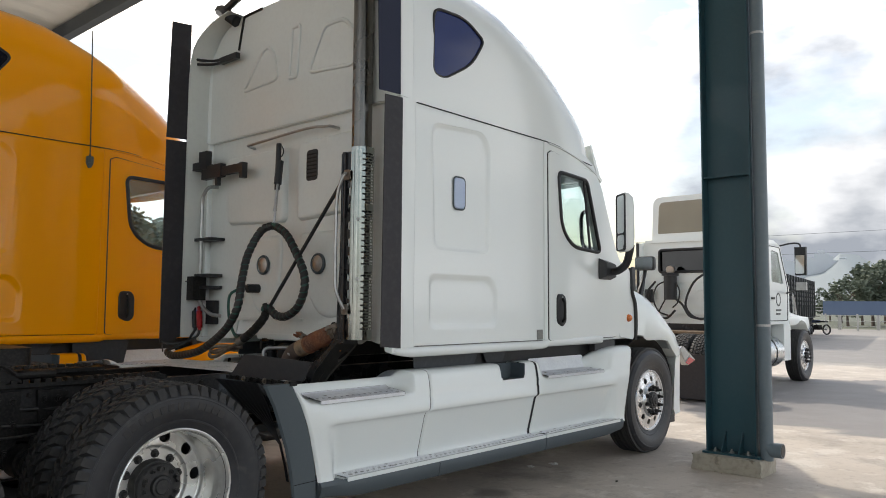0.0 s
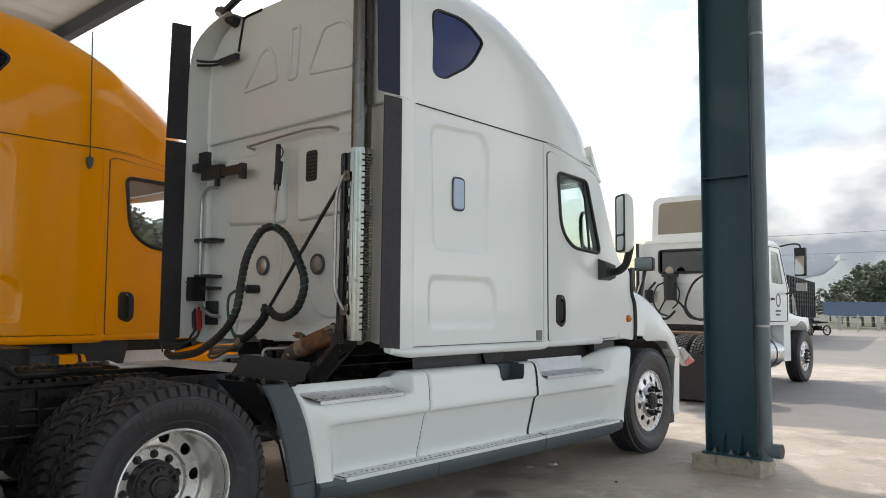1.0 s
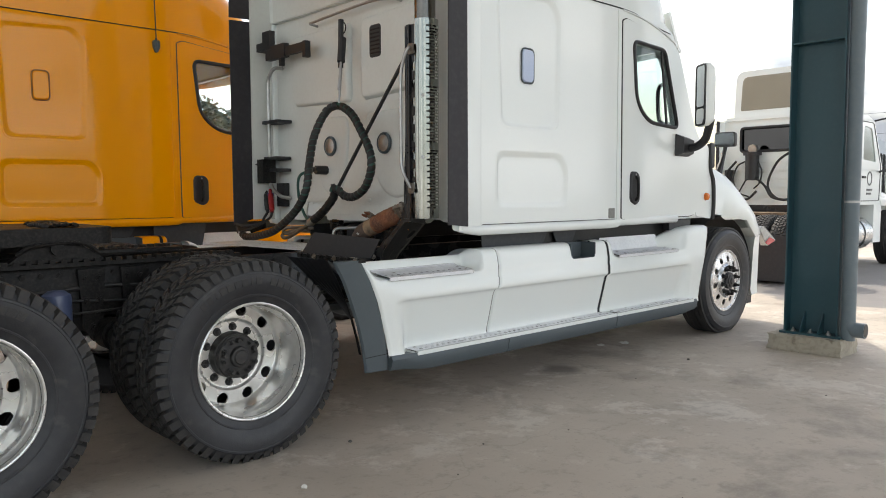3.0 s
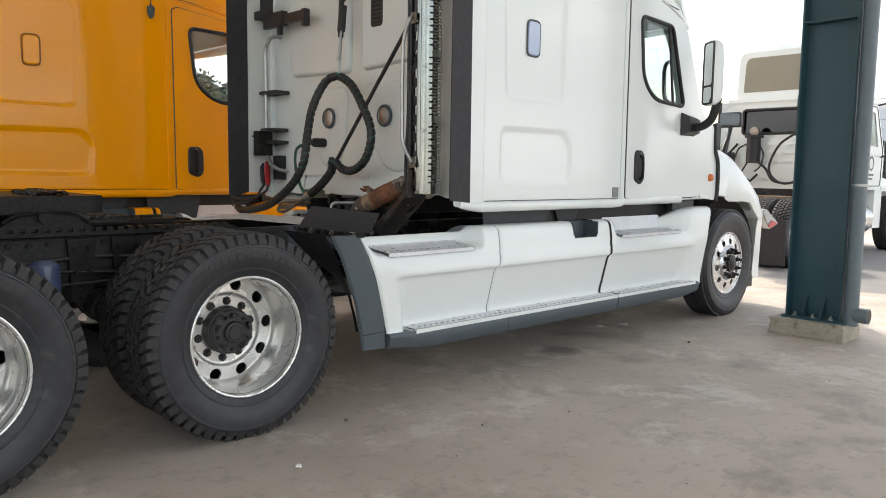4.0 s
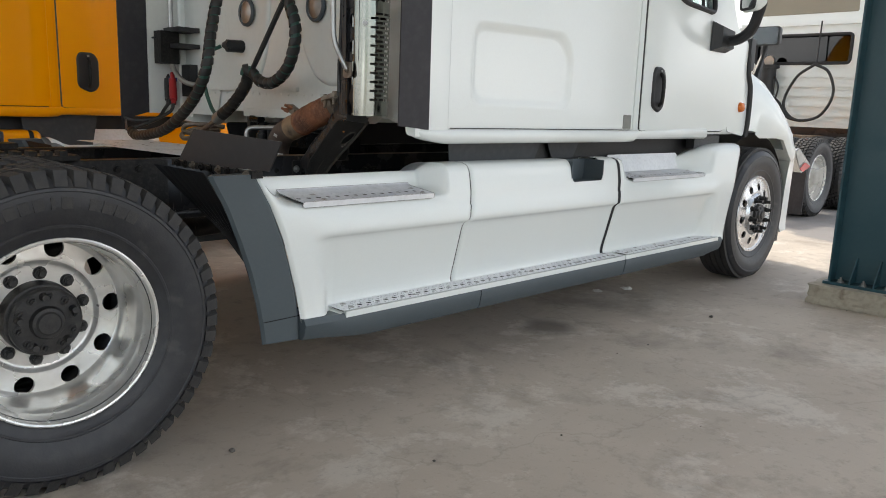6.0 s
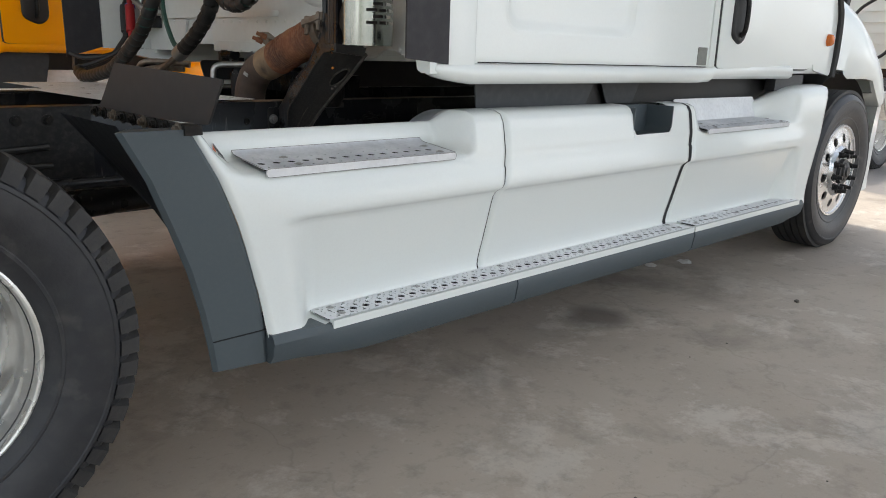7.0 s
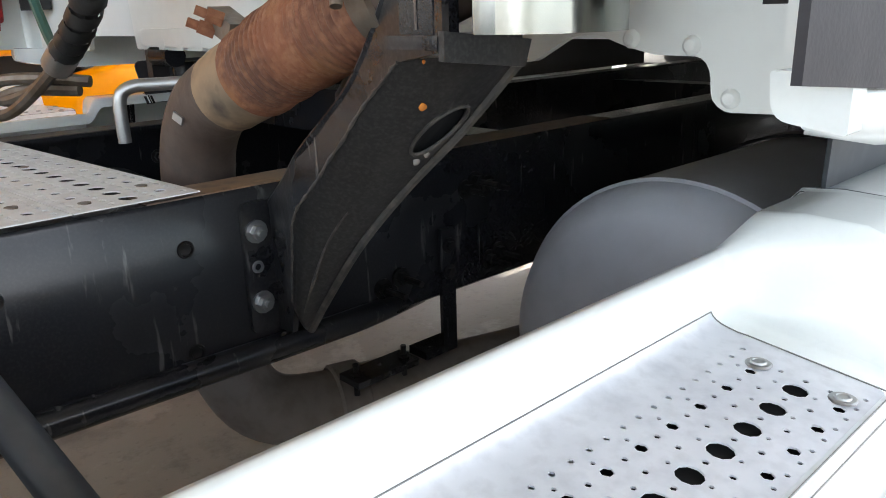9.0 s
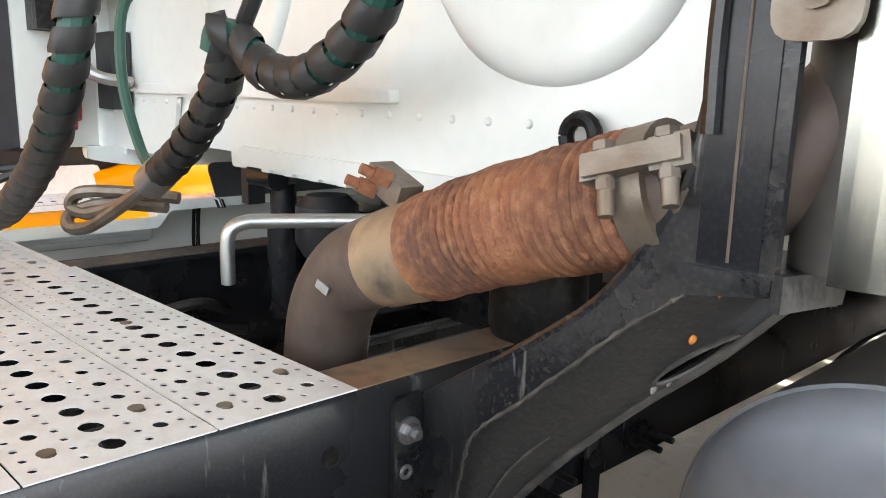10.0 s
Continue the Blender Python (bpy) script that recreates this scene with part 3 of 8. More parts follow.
def roof_ring(x, inset=0.0, base=2.8155, n=5.0):
    h, top = half_width(x) + 0.003 - inset, lerp_table(ROOF, x) - inset
    h *= 1 - 0.17 * max(0.0, (x - 3.85) / 0.49) ** 2
    base -= 0.085 * smoothstep(3.35, 4.1, x)
    e = 2.0 / (n - 2.2 * smoothstep(2.6, 4.3, x))
    pts = []
    for k in range(25):
        a = math.pi * (1 - k / 24)
        c, s = math.cos(a), math.sin(a)
        pts.append((math.copysign(abs(c) ** e, c) * h, base + max(top - base, 0.01) * s ** e))
    return [(x, y, z) for y, z in pts]


DOOR_WINDOW = round_poly([(3.475, 2.585), (3.985, 2.575), (4.245, 1.935), (3.72, 1.955), (3.530, 2.10)], [0.07, 0.06, 0.07, 0.2, 0.18], 6)
SIDE_PANELS = (round_poly([(1.905, 1.80), (2.535, 1.80), (2.555, 2.64), (2.47, 2.755), (1.87, 2.725)], [0.08, 0.08, 0.12, 0.08, 0.08], 6), round_poly([(1.860, 1.262), (2.640, 1.258), (2.652, 1.55), (2.575, 1.66), (1.86, 1.655)], [0.07, 0.07, 0.11, 0.07, 0.07], 6))
UPPER_WINDOW = round_poly([(1.905, 3.545), (2.26, 3.565), (2.475, 3.45), (2.33, 3.23), (2.02, 3.05), (1.895, 3.06)], [0.09, 0.16, 0.05, 0.22, 0.08, 0.07], 7)


def prism_y(poly, y0, y1):
    bm = bmesh.new()
    ring_sweep(bm, [[(x, y0, z) for x, z in poly], [(x, y1, z) for x, z in poly]])
    return bm


def tread_tyre(bm, drive):
    """Tread blocks or ribs on the tyre's crown."""
    if drive:
        n = 54
        for row, (y0, y1, low) in enumerate(((-0.130, -0.078, 0.466), (-0.070, -0.030, 0.50), (-0.022, 0.022, 0.50), (0.030, 0.070, 0.50), (0.078, 0.130, 0.466))):
            for k in range(n):
                a0 = 2 * math.pi * (k + 0.5 * (row % 2)) / n
                da, skew = 2 * math.pi / n * 0.66, 0.045 * (1 if row < 2 else -1 if row > 2 else 0.4)
                v = []
                for r, grow in ((low, 0.0), (0.523, -0.004)):
                    for y, s in ((y0 - grow - (0.0135 if row == 0 and r < 0.49 else 0), 0), (y1 + grow + (0.0135 if row == 4 and r < 0.49 else 0), skew)):
                        edge = 0.008 if (abs(y) > 0.11 and r > 0.51) else 0
                        for a in (a0 + s, a0 + s + da):
                            v.append(bm.verts.new(((r - edge) * math.cos(a), y, (r - edge) * math.sin(a))))
                for q in ((4, 5, 7, 6), (0, 1, 5, 4), (2, 6, 7, 3), (0, 4, 6, 2), (1, 3, 7, 5)):
                    bm.faces.new([v[i] for i in q])
    else:
        prof = [(0.50, -0.115)]
        for y0, y1 in ((-0.115, -0.072), (-0.064, -0.026), (-0.018, 0.018), (0.026, 0.064), (0.072, 0.115)):
            prof += [(0.505, y0), (0.521, y0 + 0.002), (0.521, y1 - 0.002), (0.505, y1)]
        lathe(bm, prof + [(0.50, 0.115)], 72)


def squat(bm):
    """Flattens a tyre where it meets the ground and lets its sides bulge there."""
    for v in bm.verts:
        r = math.hypot(v.co.x, v.co.z)
        low = smoothstep(-0.30, -0.50, v.co.z)
        if 0.33 < r < 0.50 and abs(v.co.y) > 0.10:
            v.co.y += math.copysign(0.010 * low, v.co.y)
        if v.co.z < 0.003 - HUB_Z:
            v.co.z = 0.003 - HUB_Z


def tyre_mesh(drive):
    bm = bmesh.new()
    side = [(0.288, 0.088), (0.300, 0.105), (0.318, 0.116), (0.335, 0.121), (0.338, 0.124), (0.345, 0.125), (0.348, 0.123), (0.385, 0.138), (0.42, 0.142),
            (0.450, 0.140), (0.453, 0.1425), (0.462, 0.1415), (0.465, 0.138), (0.483, 0.129), (0.494, 0.118), (0.500, 0.10)]
    lathe(bm, [(r, -y) for r, y in side] + [(0.501, 0)] + list(reversed(side)), 72)
    squat(bm)
    bmesh.ops.recalc_face_normals(bm, faces=bm.faces[:])
    me = bpy.data.meshes.new("tyre")
    bm.to_mesh(me)
    bm.free()
    return me


def tread_mesh(drive):
    bm = bmesh.new()
    tread_tyre(bm, drive)
    squat(bm)
    bmesh.ops.recalc_face_normals(bm, faces=bm.faces[:])
    me = bpy.data.meshes.new("tread")
    bm.to_mesh(me)
    bm.free()
    return me


def wheel_disc_mesh(dished):
    """The rim and its disc with ten hand holes; -y is the outer face. Dished: the deep outer face of a dual wheel."""
    bm = bmesh.new()
    if dished:
        rim = [(0.286, 0.150), (0.290, 0.150), (0.290, -0.085), (0.300, -0.098), (0.305, -0.107), (0.304, -0.114), (0.299, -0.117), (0.294, -0.115), (0.2915, -0.110), (0.2905, -0.100),
               (0.2895, -0.075), (0.286, -0.066), (0.2855, -0.030), (0.2850, -0.024), (0.2790, -0.014), (0.2785, 0.02), (0.2790, 0.085), (0.2780, 0.108), (0.2710, 0.124), (0.262, 0.131)]
        def face(r):
            return 0.131 - 0.004 * smoothstep(0.250, 0.215, r) + 0.016 * smoothstep(0.196, 0.178, r)
        hole_r, pitch, steps, edge = 0.0320, 0.2385, [0.085, 0.115, 0.148, 0.170, 0.176, 0.182, 0.188, 0.194, 0.200], 0.272
    else:
        rim = [(0.262, 0.12), (0.285, 0.12), (0.286, -0.085), (0.298, -0.098), (0.303, -0.106), (0.299, -0.113), (0.288, -0.112), (0.282, -0.104), (0.275, -0.102)]
        def face(r):
            return -0.103 - 0.014 * smoothstep(0.27, 0.17, r) - 0.02 * smoothstep(0.165, 0.155, r)
        hole_r, pitch, steps, edge = 0.029, 0.214, [0.085, 0.115, 0.148, 0.166, 0.172, 0.178], 0.278
    lathe(bm, rim, 72)
    holes = [circle(pitch * math.cos(a), pitch * math.sin(a), hole_r, 20) for a in (2 * math.pi * (k + (0.10 if dished else 0.25)) / 10 for k in range(10))]
    rings = bmesh.new()
    lathe(rings, [(r, face(r)) for r in steps], 72)
    lathe(rings, [(r, face(r) + 0.012) for r in steps], 72)
    me = bpy.data.meshes.new("t")
    rings.to_mesh(me)
    rings.free()
    bm.from_mesh(me)
    sheet(bm, circle(0, 0, edge, 72), [circle(0, 0, steps[-1], 72)] + holes, 0.014, lambda u, v, w: (u, face(math.hypot(u, v)) + w, v))
    bmesh.ops.recalc_face_normals(bm, faces=bm.faces[:])
    me = bpy.data.meshes.new("wheel")
    bm.to_mesh(me)
    bm.free()
    return me


def hub_mesh(dished):
    bm = bmesh.new()
    if dished:
        lathe(bm, [(0.0, 0.018), (0.034, 0.019), (0.040, 0.026), (0.050, 0.028), (0.053, 0.034), (0.056, 0.044), (0.074, 0.045), (0.106, 0.047), (0.113, 0.053), (0.115, 0.066), (0.112, 0.070), (0.112, 0.082),
                   (0.119, 0.084), (0.122, 0.090), (0.124, 0.150)], 48)
        for k in range(10):
            a = 2 * math.pi * (k + 0.3) / 10
            bolt(bm, (0.088 * math.cos(a), 0.046, 0.088 * math.sin(a)), (0, -1, 0), 0.0105, 0.016, True, 0.012)
        for k in range(5):
            a = 2 * math.pi * k / 5 + 0.4
            cyl(bm, (0.088 * math.cos(a), 0.052, 0.088 * math.sin(a)), (0.088 * math.cos(a), 0.020, 0.088 * math.sin(a)), 0.015, 10, 0.010)
    else:
        lathe(bm, [(0.0, -0.185), (0.030, -0.184), (0.036, -0.176), (0.052, -0.172), (0.060, -0.160), (0.080, -0.158), (0.084, -0.10)], 32)
    return bm


def nut_mesh(dished):
    """A lug nut: flange, hexagon and stud; on the drive wheels a rounded dark sleeve nut."""
    bm = bmesh.new()
    if dished:
        y = 0.147
        cyl(bm, (0, y + 0.004, 0), (0, y - 0.005, 0), 0.0225, 18)
        cyl(bm, (0, y, 0), (0, y - 0.020, 0), 0.0195, 6, 0.0185)
        cyl(bm, (0, y - 0.018, 0), (0, y - 0.024, 0), 0.0165, 14, 0.012)
        cyl(bm, (0, y, 0), (0, y - 0.034, 0), 0.0095, 10)
    else:
        y = -0.137
        cyl(bm, (0, y + 0.004, 0), (0, y - 0.004, 0), 0.024, 12)
        cyl(bm, (0, y, 0), (0, y - 0.03, 0), 0.0185, 6)
        cyl(bm, (0, y, 0), (0, y - 0.06, 0), 0.013, 10, 0.012)
    bmesh.ops.recalc_face_normals(bm, faces=bm.faces[:])
    me = bpy.data.meshes.new("lug_nut")
    bm.to_mesh(me)
    bm.free()
    return me


WHEELS = {}


def wheel(parent, x, y, drive, right=True, rim=None, detail=True):
    """A mounted wheel: disc with its tyre, hub and lug nuts."""
    if drive not in WHEELS:
        WHEELS[drive] = (wheel_disc_mesh(drive), tyre_mesh(drive), tread_mesh(drive), nut_mesh(drive))
    disc, tyre, tread, nut = WHEELS[drive]
    m = pose(x, y, HUB_Z, 0, 0, 0 if right else 180)
    w = place("wheel", disc, rim or RIM, parent, "aluminium truck wheel with ten hand holes", m)
    place("tyre", tyre, TYRE, w, "dusty black tyre")
    place("tread", tread, TREAD, w, "black tread")
    if detail and drive and right and parent.name == "semi_truck":
        for k, wd in enumerate((0.030, 0.030, 0.012, 0.034, 0.034, 0.030, 0.030, 0.012, 0.032, 0.0, 0.034, 0.034, 0.034, 0.034)):
            a = 2.30 - k * 0.098
            if wd:
                bm = bmesh.new()
                ring_sweep(bm, [[((0.398 + dr) * math.cos(a + da), q, (0.398 + dr) * math.sin(a + da)) for dr, da in ((0, -wd / 0.82), (0.036, -wd / 0.82), (0.036, wd / 0.82), (0, wd / 0.82))] for q in (-0.137, -0.1436)])
                part("lettering_bar", bm, TREAD, w)
    if detail:
        part("hub", hub_mesh(drive), HUBCAST, w, "black cast hub")
        for k in range(10):
            a = 2 * math.pi * (k + 0.35) / 10
            place("lug_nut", nut, HUBCAST, w, "", pose((0.148 if drive else 0.128) * math.cos(a), 0, (0.148 if drive else 0.128) * math.sin(a)))
    return w


def inner_tyre(parent, x, y):
    disc, tyre, tread, nut = WHEELS[True]
    t = place("inner_tyre", tyre, TYRE, parent, "dusty black inner dual tyre", pose(x, y, HUB_Z))
    place("tread", tread, TREAD, t, "black tread")


def cab(truck, paint, paint_name):
    """Sleeper cab: shell, roof fairing, doors, windows, hood and fenders."""
    xs = [1.62, 1.70, 1.9, 2.4, 3.0, 3.35, 3.6, 3.9, 3.98, 4.06, 4.14, 4.22, 4.26, 4.30, 4.45, 4.6, 4.78, 4.96]
    bm = bmesh.new()
    ring_sweep(bm, [shell_ring(x) for x in xs])
    shell = part("cab_shell", bm, paint)
    inner = bmesh.new()
    ring_sweep(inner, [[(x, y, z + (0.06 if z > 2.7 else 0)) for x, y, z in shell_ring(x, 0.05, 1.20)] for x in (1.68, 2.4, 3.35, 3.9, 4.20, 4.28, 4.6, 4.90)])
    wind = bmesh.new()
    ring_sweep(wind, [[(x, y, z) for x, z in ((4.18, 2.62), (4.40, 2.62), (4.90, 1.96), (4.60, 1.94))] for y in (-0.93, 0.93)])
    notch = bmesh.new()
    box(notch, 1.5, 4.30, -1.105, 1.105, 1.0, 1.187)
    hollows = []
    for poly in SIDE_PANELS:
        cx, cz = sum(p[0] for p in poly) / len(poly), sum(p[1] for p in poly) / len(poly)
        small = [(cx + (a - cx) * 0.975, cz + (b - cz) * 0.965) for a, b in poly]
        for s in (-1, 1):
            hollows.append(prism_y(small, *sorted((s * 1.166, s * 1.4))))
    carve(shell, hollows + [inner, notch, prism_y(DOOR_WINDOW, -1.4, -0.9), prism_y(DOOR_WINDOW, 0.9, 1.4), wind])
    shell.parent = truck
    shell["label"] = "glossy %s sleeper cab shell" % paint_name
    bm = bmesh.new()
    sheet(bm, [(-1.0, 0), (1.0, 0), (0.96, 0.92), (-0.96, 0.92)], (), 0.006, lambda u, v, w: (4.80 - 0.53 * v, u, 1.90 + 0.84 * v + w))
    g = part("windscreen", bm, PANE, truck, "sloping clear windscreen")
    g.visible_shadow = False
    rxs = [1.57, 1.63, 1.72, 1.85, 2.0, 2.2, 2.4, 2.6, 2.8, 3.0, 3.2, 3.4, 3.6, 3.75, 3.9, 4.02, 4.12, 4.20, 4.26, 4.31, 4.34]
    bm = bmesh.new()
    ring_sweep(bm, [roof_ring(x) for x in rxs])
    cap = part("roof_fairing", bm, paint)
    inner = bmesh.new()
    ring_sweep(inner, [roof_ring(x, 0.05, 2.79) for x in (1.64, 1.85, 2.2, 2.6, 3.0, 3.4, 3.75, 4.0, 4.15)])
    carve(cap, [inner, prism_y(UPPER_WINDOW, -1.4, -0.8), prism_y(UPPER_WINDOW, 0.8, 1.4)])
    cap.parent = truck
    cap["label"] = "tall curved %s roof fairing" % paint_name
    for s in (-1, 1):
        bm = bmesh.new()
        sheet(bm, [(a * 1.0, b) for a, b in UPPER_WINDOW], (), 0.012, lambda x, z, w: (x, s * (1.179 - w - 0.05 * max(0, z - 3.25) ** 1.5), z), [(1, 3.2), (1, 3.3), (1, 3.4)])
        part("sleeper_window", bm, DARKGLASS if paint is not YELLOW else SMOKED, cap, "dark tinted triangular sleeper window")
        bm = bmesh.new()
        line = [(x, s * (1.183 - 0.05 * max(0, z - 3.25) ** 1.5), z) for x, z in UPPER_WINDOW]
        tube(bm, line + line[:1], 0.011, 6, 1, False)
        part("window_seal", bm, BLACKPL, cap)
    # rear side extenders with a slim joint in front of them
    for s in (-1, 1):
        bm = bmesh.new()
        ring_sweep(bm, [[(x, s * y, z) for x, y in round_poly([(1.565, 1.15), (1.725, 1.15), (1.725, 1.197), (1.565, 1.203)], 0.018, 3)] for z in (1.118, 1.4, 2.0, 2.6, 2.818)])
        e = part("side_extender", bm, paint, truck)
        bm = bmesh.new()
        ring_sweep(bm, [[(x, s * (y - 0.03 * smoothstep(3.5, 3.9, z) * 3), z) for x, y in round_poly([(1.555, 1.12), (1.70, 1.13), (1.70, 1.193), (1.555, 1.200)], 0.018, 3)] for z in (2.828, 3.0, 3.3, 3.6, 3.72)])
        part("side_extender", bm, paint, truck)
    # sill along the cab's lower edge
    for s in (-1, 1):
        bm = bmesh.new()
        prof = [(1.206, 1.10), (1.211, 1.122), (1.206, 1.146), (1.185, 1.156), (1.10, 1.15), (1.10, 1.09), (1.19, 1.087)]
        ring_sweep(bm, [[(x, s * (max(y, 1.10 + e) - d), z + q + k * (1.156 - z)) for y, z in prof] for x, d, q, e, k in ((1.528, 0.010, 0.0, 0.070, 0.46), (1.532, 0.004, 0.0, 0.066, 0.42), (1.56, 0.0, 0.0, 0.050, 0.30), (1.62, 0, 0, 0.04, 0.14), (1.7, 0, 0, 0.02, 0), (3.2, 0, 0, 0, 0), (3.30, 0.004, 0.004, 0, 0), (3.34, 0.014, 0.016, 0, 0), (4.25, 0.03, 0.016, 0, 0), (4.30, 0.06, 0.02, 0, 0))])
        part("sill", bm, paint, truck, angle=70)
        bm = bmesh.new()
        tube(bm, [(1.735, s * 1.1895, 1.158), (2.4, s * 1.1895, 1.158), (3.25, s * 1.1895, 1.158)], 0.0022, 6, 1, False)
        part("sill_gap", bm, PITBLACK, truck, "dark joint above the sill")
    # pressed panels and vent window on the sleeper's sides
    for s in (-1, 1):
        smap = (lambda x, z, w: (x, s * (half_width(x) + w), z))
        for poly in SIDE_PANELS:
            bm = bmesh.new()
            dent(bm, poly, smap, 0.016, 0.050)
            part("pressed_panel", bm, paint, truck, angle=60)
        bm = bmesh.new()
        emboss(bm, rrect(2.135, 2.255, 2.130, 2.358, 0.035), lambda x, z, w: smap(x, z, w - 0.0135), 0.012, 0.008)
        v = part("vent_window", bm, VENTLENS if paint is not YELLOW else paint, truck, "small sleeper vent panel")
        bm = bmesh.new()
        ln = [smap(x, z, -0.0095) for x, z in rrect(2.130, 2.260, 2.125, 2.363, 0.04)]
        tube(bm, ln + ln[:1], 0.0055, 6, 1, False)
        # grey frame on white; on yellow an ochre line painted as gap shade
        part("vent_frame", bm, GREYPL if paint is not YELLOW else OCHRE, v)
        bm = bmesh.new()
        sheet(bm, rrect(3.165, 3.245, 1.165, 1.245, 0.004, 1), (), 0.004, smap)
        if paint is not YELLOW:
            part("reflector_plate", bm, PLATE, truck, "small grey reflector plate")
        else:
            bm.free()
        bm = bmesh.new()
        box(bm, 3.265, 3.30, s * 1.184, s * 1.1975, 1.16, 2.80)
        part("pillar_trim", bm, paint, truck, bevel=0.003)
        bm = bmesh.new()
        tube(bm, [smap(x, 2.8165 - 0.085 * smoothstep(3.35, 4.1, x), -0.001) for x in (1.73, 2.0, 2.5, 3.0, 3.3, 3.5, 3.7, 3.9, 4.1)], 0.0055, 6, 2)
        part("roof_seam", bm, BLACKPL, truck, "dark seam below the roof fairing")
        bm = bmesh.new()
        tube(bm, [smap(x, z, 0.004) for x, z in ((3.335, 2.806), (3.50, 2.797), (3.70, 2.775), (3.90, 2.738), (4.06, 2.70), (4.20, 2.655))], 0.0075, 6, 4)
        part("drip_rail", bm, paint, truck)
    for s in (-1, 1):
        door(truck, paint, paint_name, s)
        mirror(truck, paint, s)
    nose(truck, paint, paint_name)
    interior(truck)


def door(truck, paint, paint_name, s):
    def dmap(x, z, w):
        return (x, s * (half_width(x) + 0.010 - w), z)
    outline = round_poly([(3.338, 1.155), (4.62, 1.155), (4.80, 1.30), (4.83, 1.75), (4.60, 1.95), (4.27, 2.58), (4.14, 2.665), (3.37, 2.745), (3.325, 2.72)],
                         [0.02, 0.12, 0.2, 0.1, 0.2, 0.08, 0.04, 0.03, 0.01])
    bm = bmesh.new()
    sheet(bm, outline, [DOOR_WINDOW], 0.02, dmap, [(0, x) for x in (3.6, 3.85, 4.1, 4.3, 4.5, 4.65)])
    d = part("door", bm, paint, truck, "closed %s cab door" % paint_name)
    bm = bmesh.new()
    ln = [dmap(x, z, 0.013) for x, z in outline]
    tube(bm, ln + ln[:1], 0.009, 5, 1, False)
    part("door_seal", bm, BLACKPL, d)
    bm = bmesh.new()
    ln = [dmap(x, z, -0.002) for x, z in DOOR_WINDOW]
    tube(bm, ln + ln[:1], 0.017, 8, 1, False)
    tube(bm, [dmap(4.04, 1.95, -0.002), dmap(3.93, 2.56, -0.002)], 0.013, 6, 1, False)
    part("window_seal", bm, BLACKPL, d, "black rubber window surround")
    bm = bmesh.new()
    sheet(bm, DOOR_WINDOW, (), 0.005, lambda x, z, w: dmap(x, z, w + 0.02), [(0, 3.8), (0, 4.0)])
    g = part("side_window", bm, PANE, d, "clear side window")
    g.visible_shadow = False
    bm = bmesh.new()
    emboss(bm, round_poly([(3.445, 1.300), (3.54, 1.260), (3.595, 1.300), (3.595, 1.495), (3.56, 1.540), (3.465, 1.540), (3.445, 1.505)], 0.035),
           lambda x, z, w: dmap(x, z, -w - 0.001), 0.012, 0.012)
    h = part("door_handle", bm, BLACKPL, d, "black oval door handle")
    bm = bmesh.new()
    tube(bm, [dmap(3.522, 1.305, -0.012), dmap(3.522, 1.34, -0.035), dmap(3.522, 1.46, -0.035), dmap(3.522, 1.50, -0.012)], 0.012, 8)
    part("pull", bm, GREASE, h)
    bm = bmesh.new()
    cyl(bm, dmap(3.522, 1.515, -0.010), dmap(3.522, 1.515, -0.016), 0.008, 10)
    part("lock", bm, STEEL, h)


def mirror(truck, paint, s):
    bm = bmesh.new()
    y = s * 1.165
    ring_sweep(bm, [[(4.20 + a, y + s * b, z) for a, b, z in ((0, 0, 1.69), (0.24, -0.01, 1.69), (0.24, -0.01, 1.86), (0, 0, 1.885))],
                    [(4.24 + a, y + s * (b + 0.06), z) for a, b, z in ((0, 0, 1.715), (0.18, 0, 1.715), (0.18, 0, 1.83), (0, 0, 1.85))]])
    part("mirror_base", bm, BLACKPL, truck, "black mirror base")
    bm = bmesh.new()
    tube(bm, [(4.35, y + s * 0.04, 1.76), (4.36, y + s * 0.12, 1.775), (4.33, y + s * 0.21, 1.83), (4.30, y + s * 0.26, 1.93), (4.29, y + s * 0.28, 2.0)], 0.036, 10)
    arm = part("mirror_arm", bm, BLACKPL, truck, "black mirror arm", bevel=0.0)
    turn = Matrix.Translation((4.262, s * 1.412, 0)) @ Matrix.Rotation(s * radians(36), 4, "Z") @ Matrix.Translation((-4.29, -s * 1.445, 0))
    bm = bmesh.new()
    rings = []
    for x, k in ((4.245, 0.96), (4.258, 1.0), (4.29, 0.98), (4.325, 0.88), (4.345, 0.62)):
        rings.append([(x, s * (1.445 + (a - 1.445) * k), 2.2 + (z - 2.2) * k) for a, z in rrect(1.352, 1.538, 1.93, 2.47, 0.045)])
    ring_sweep(bm, rings)
    part("mirror_head", bm, paint if paint is not YELLOW else BLACKPL, truck, "tall mirror housing", turn)
    bm = bmesh.new()
    sheet(bm, rrect(1.355, 1.535, 1.94, 2.46, 0.04), [rrect(1.368, 1.522, 2.10, 2.445, 0.03), rrect(1.368, 1.522, 1.955, 2.085, 0.03)], 0.012, lambda a, z, w: (4.246 - w, s * a, z))
    part("mirror_bezel", bm, BLACKPL, truck, "", turn)
    for z0, z1 in ((2.098, 2.448), (1.952, 2.088)):
        bm = bmesh.new()
        sheet(bm, rrect(1.365, 1.525, z0, z1, 0.03), (), 0.004, lambda a, z, w: (4.242 - w, s * a, z))
        part("mirror_glass", bm, MIRROR, truck, "mirror glass", turn)


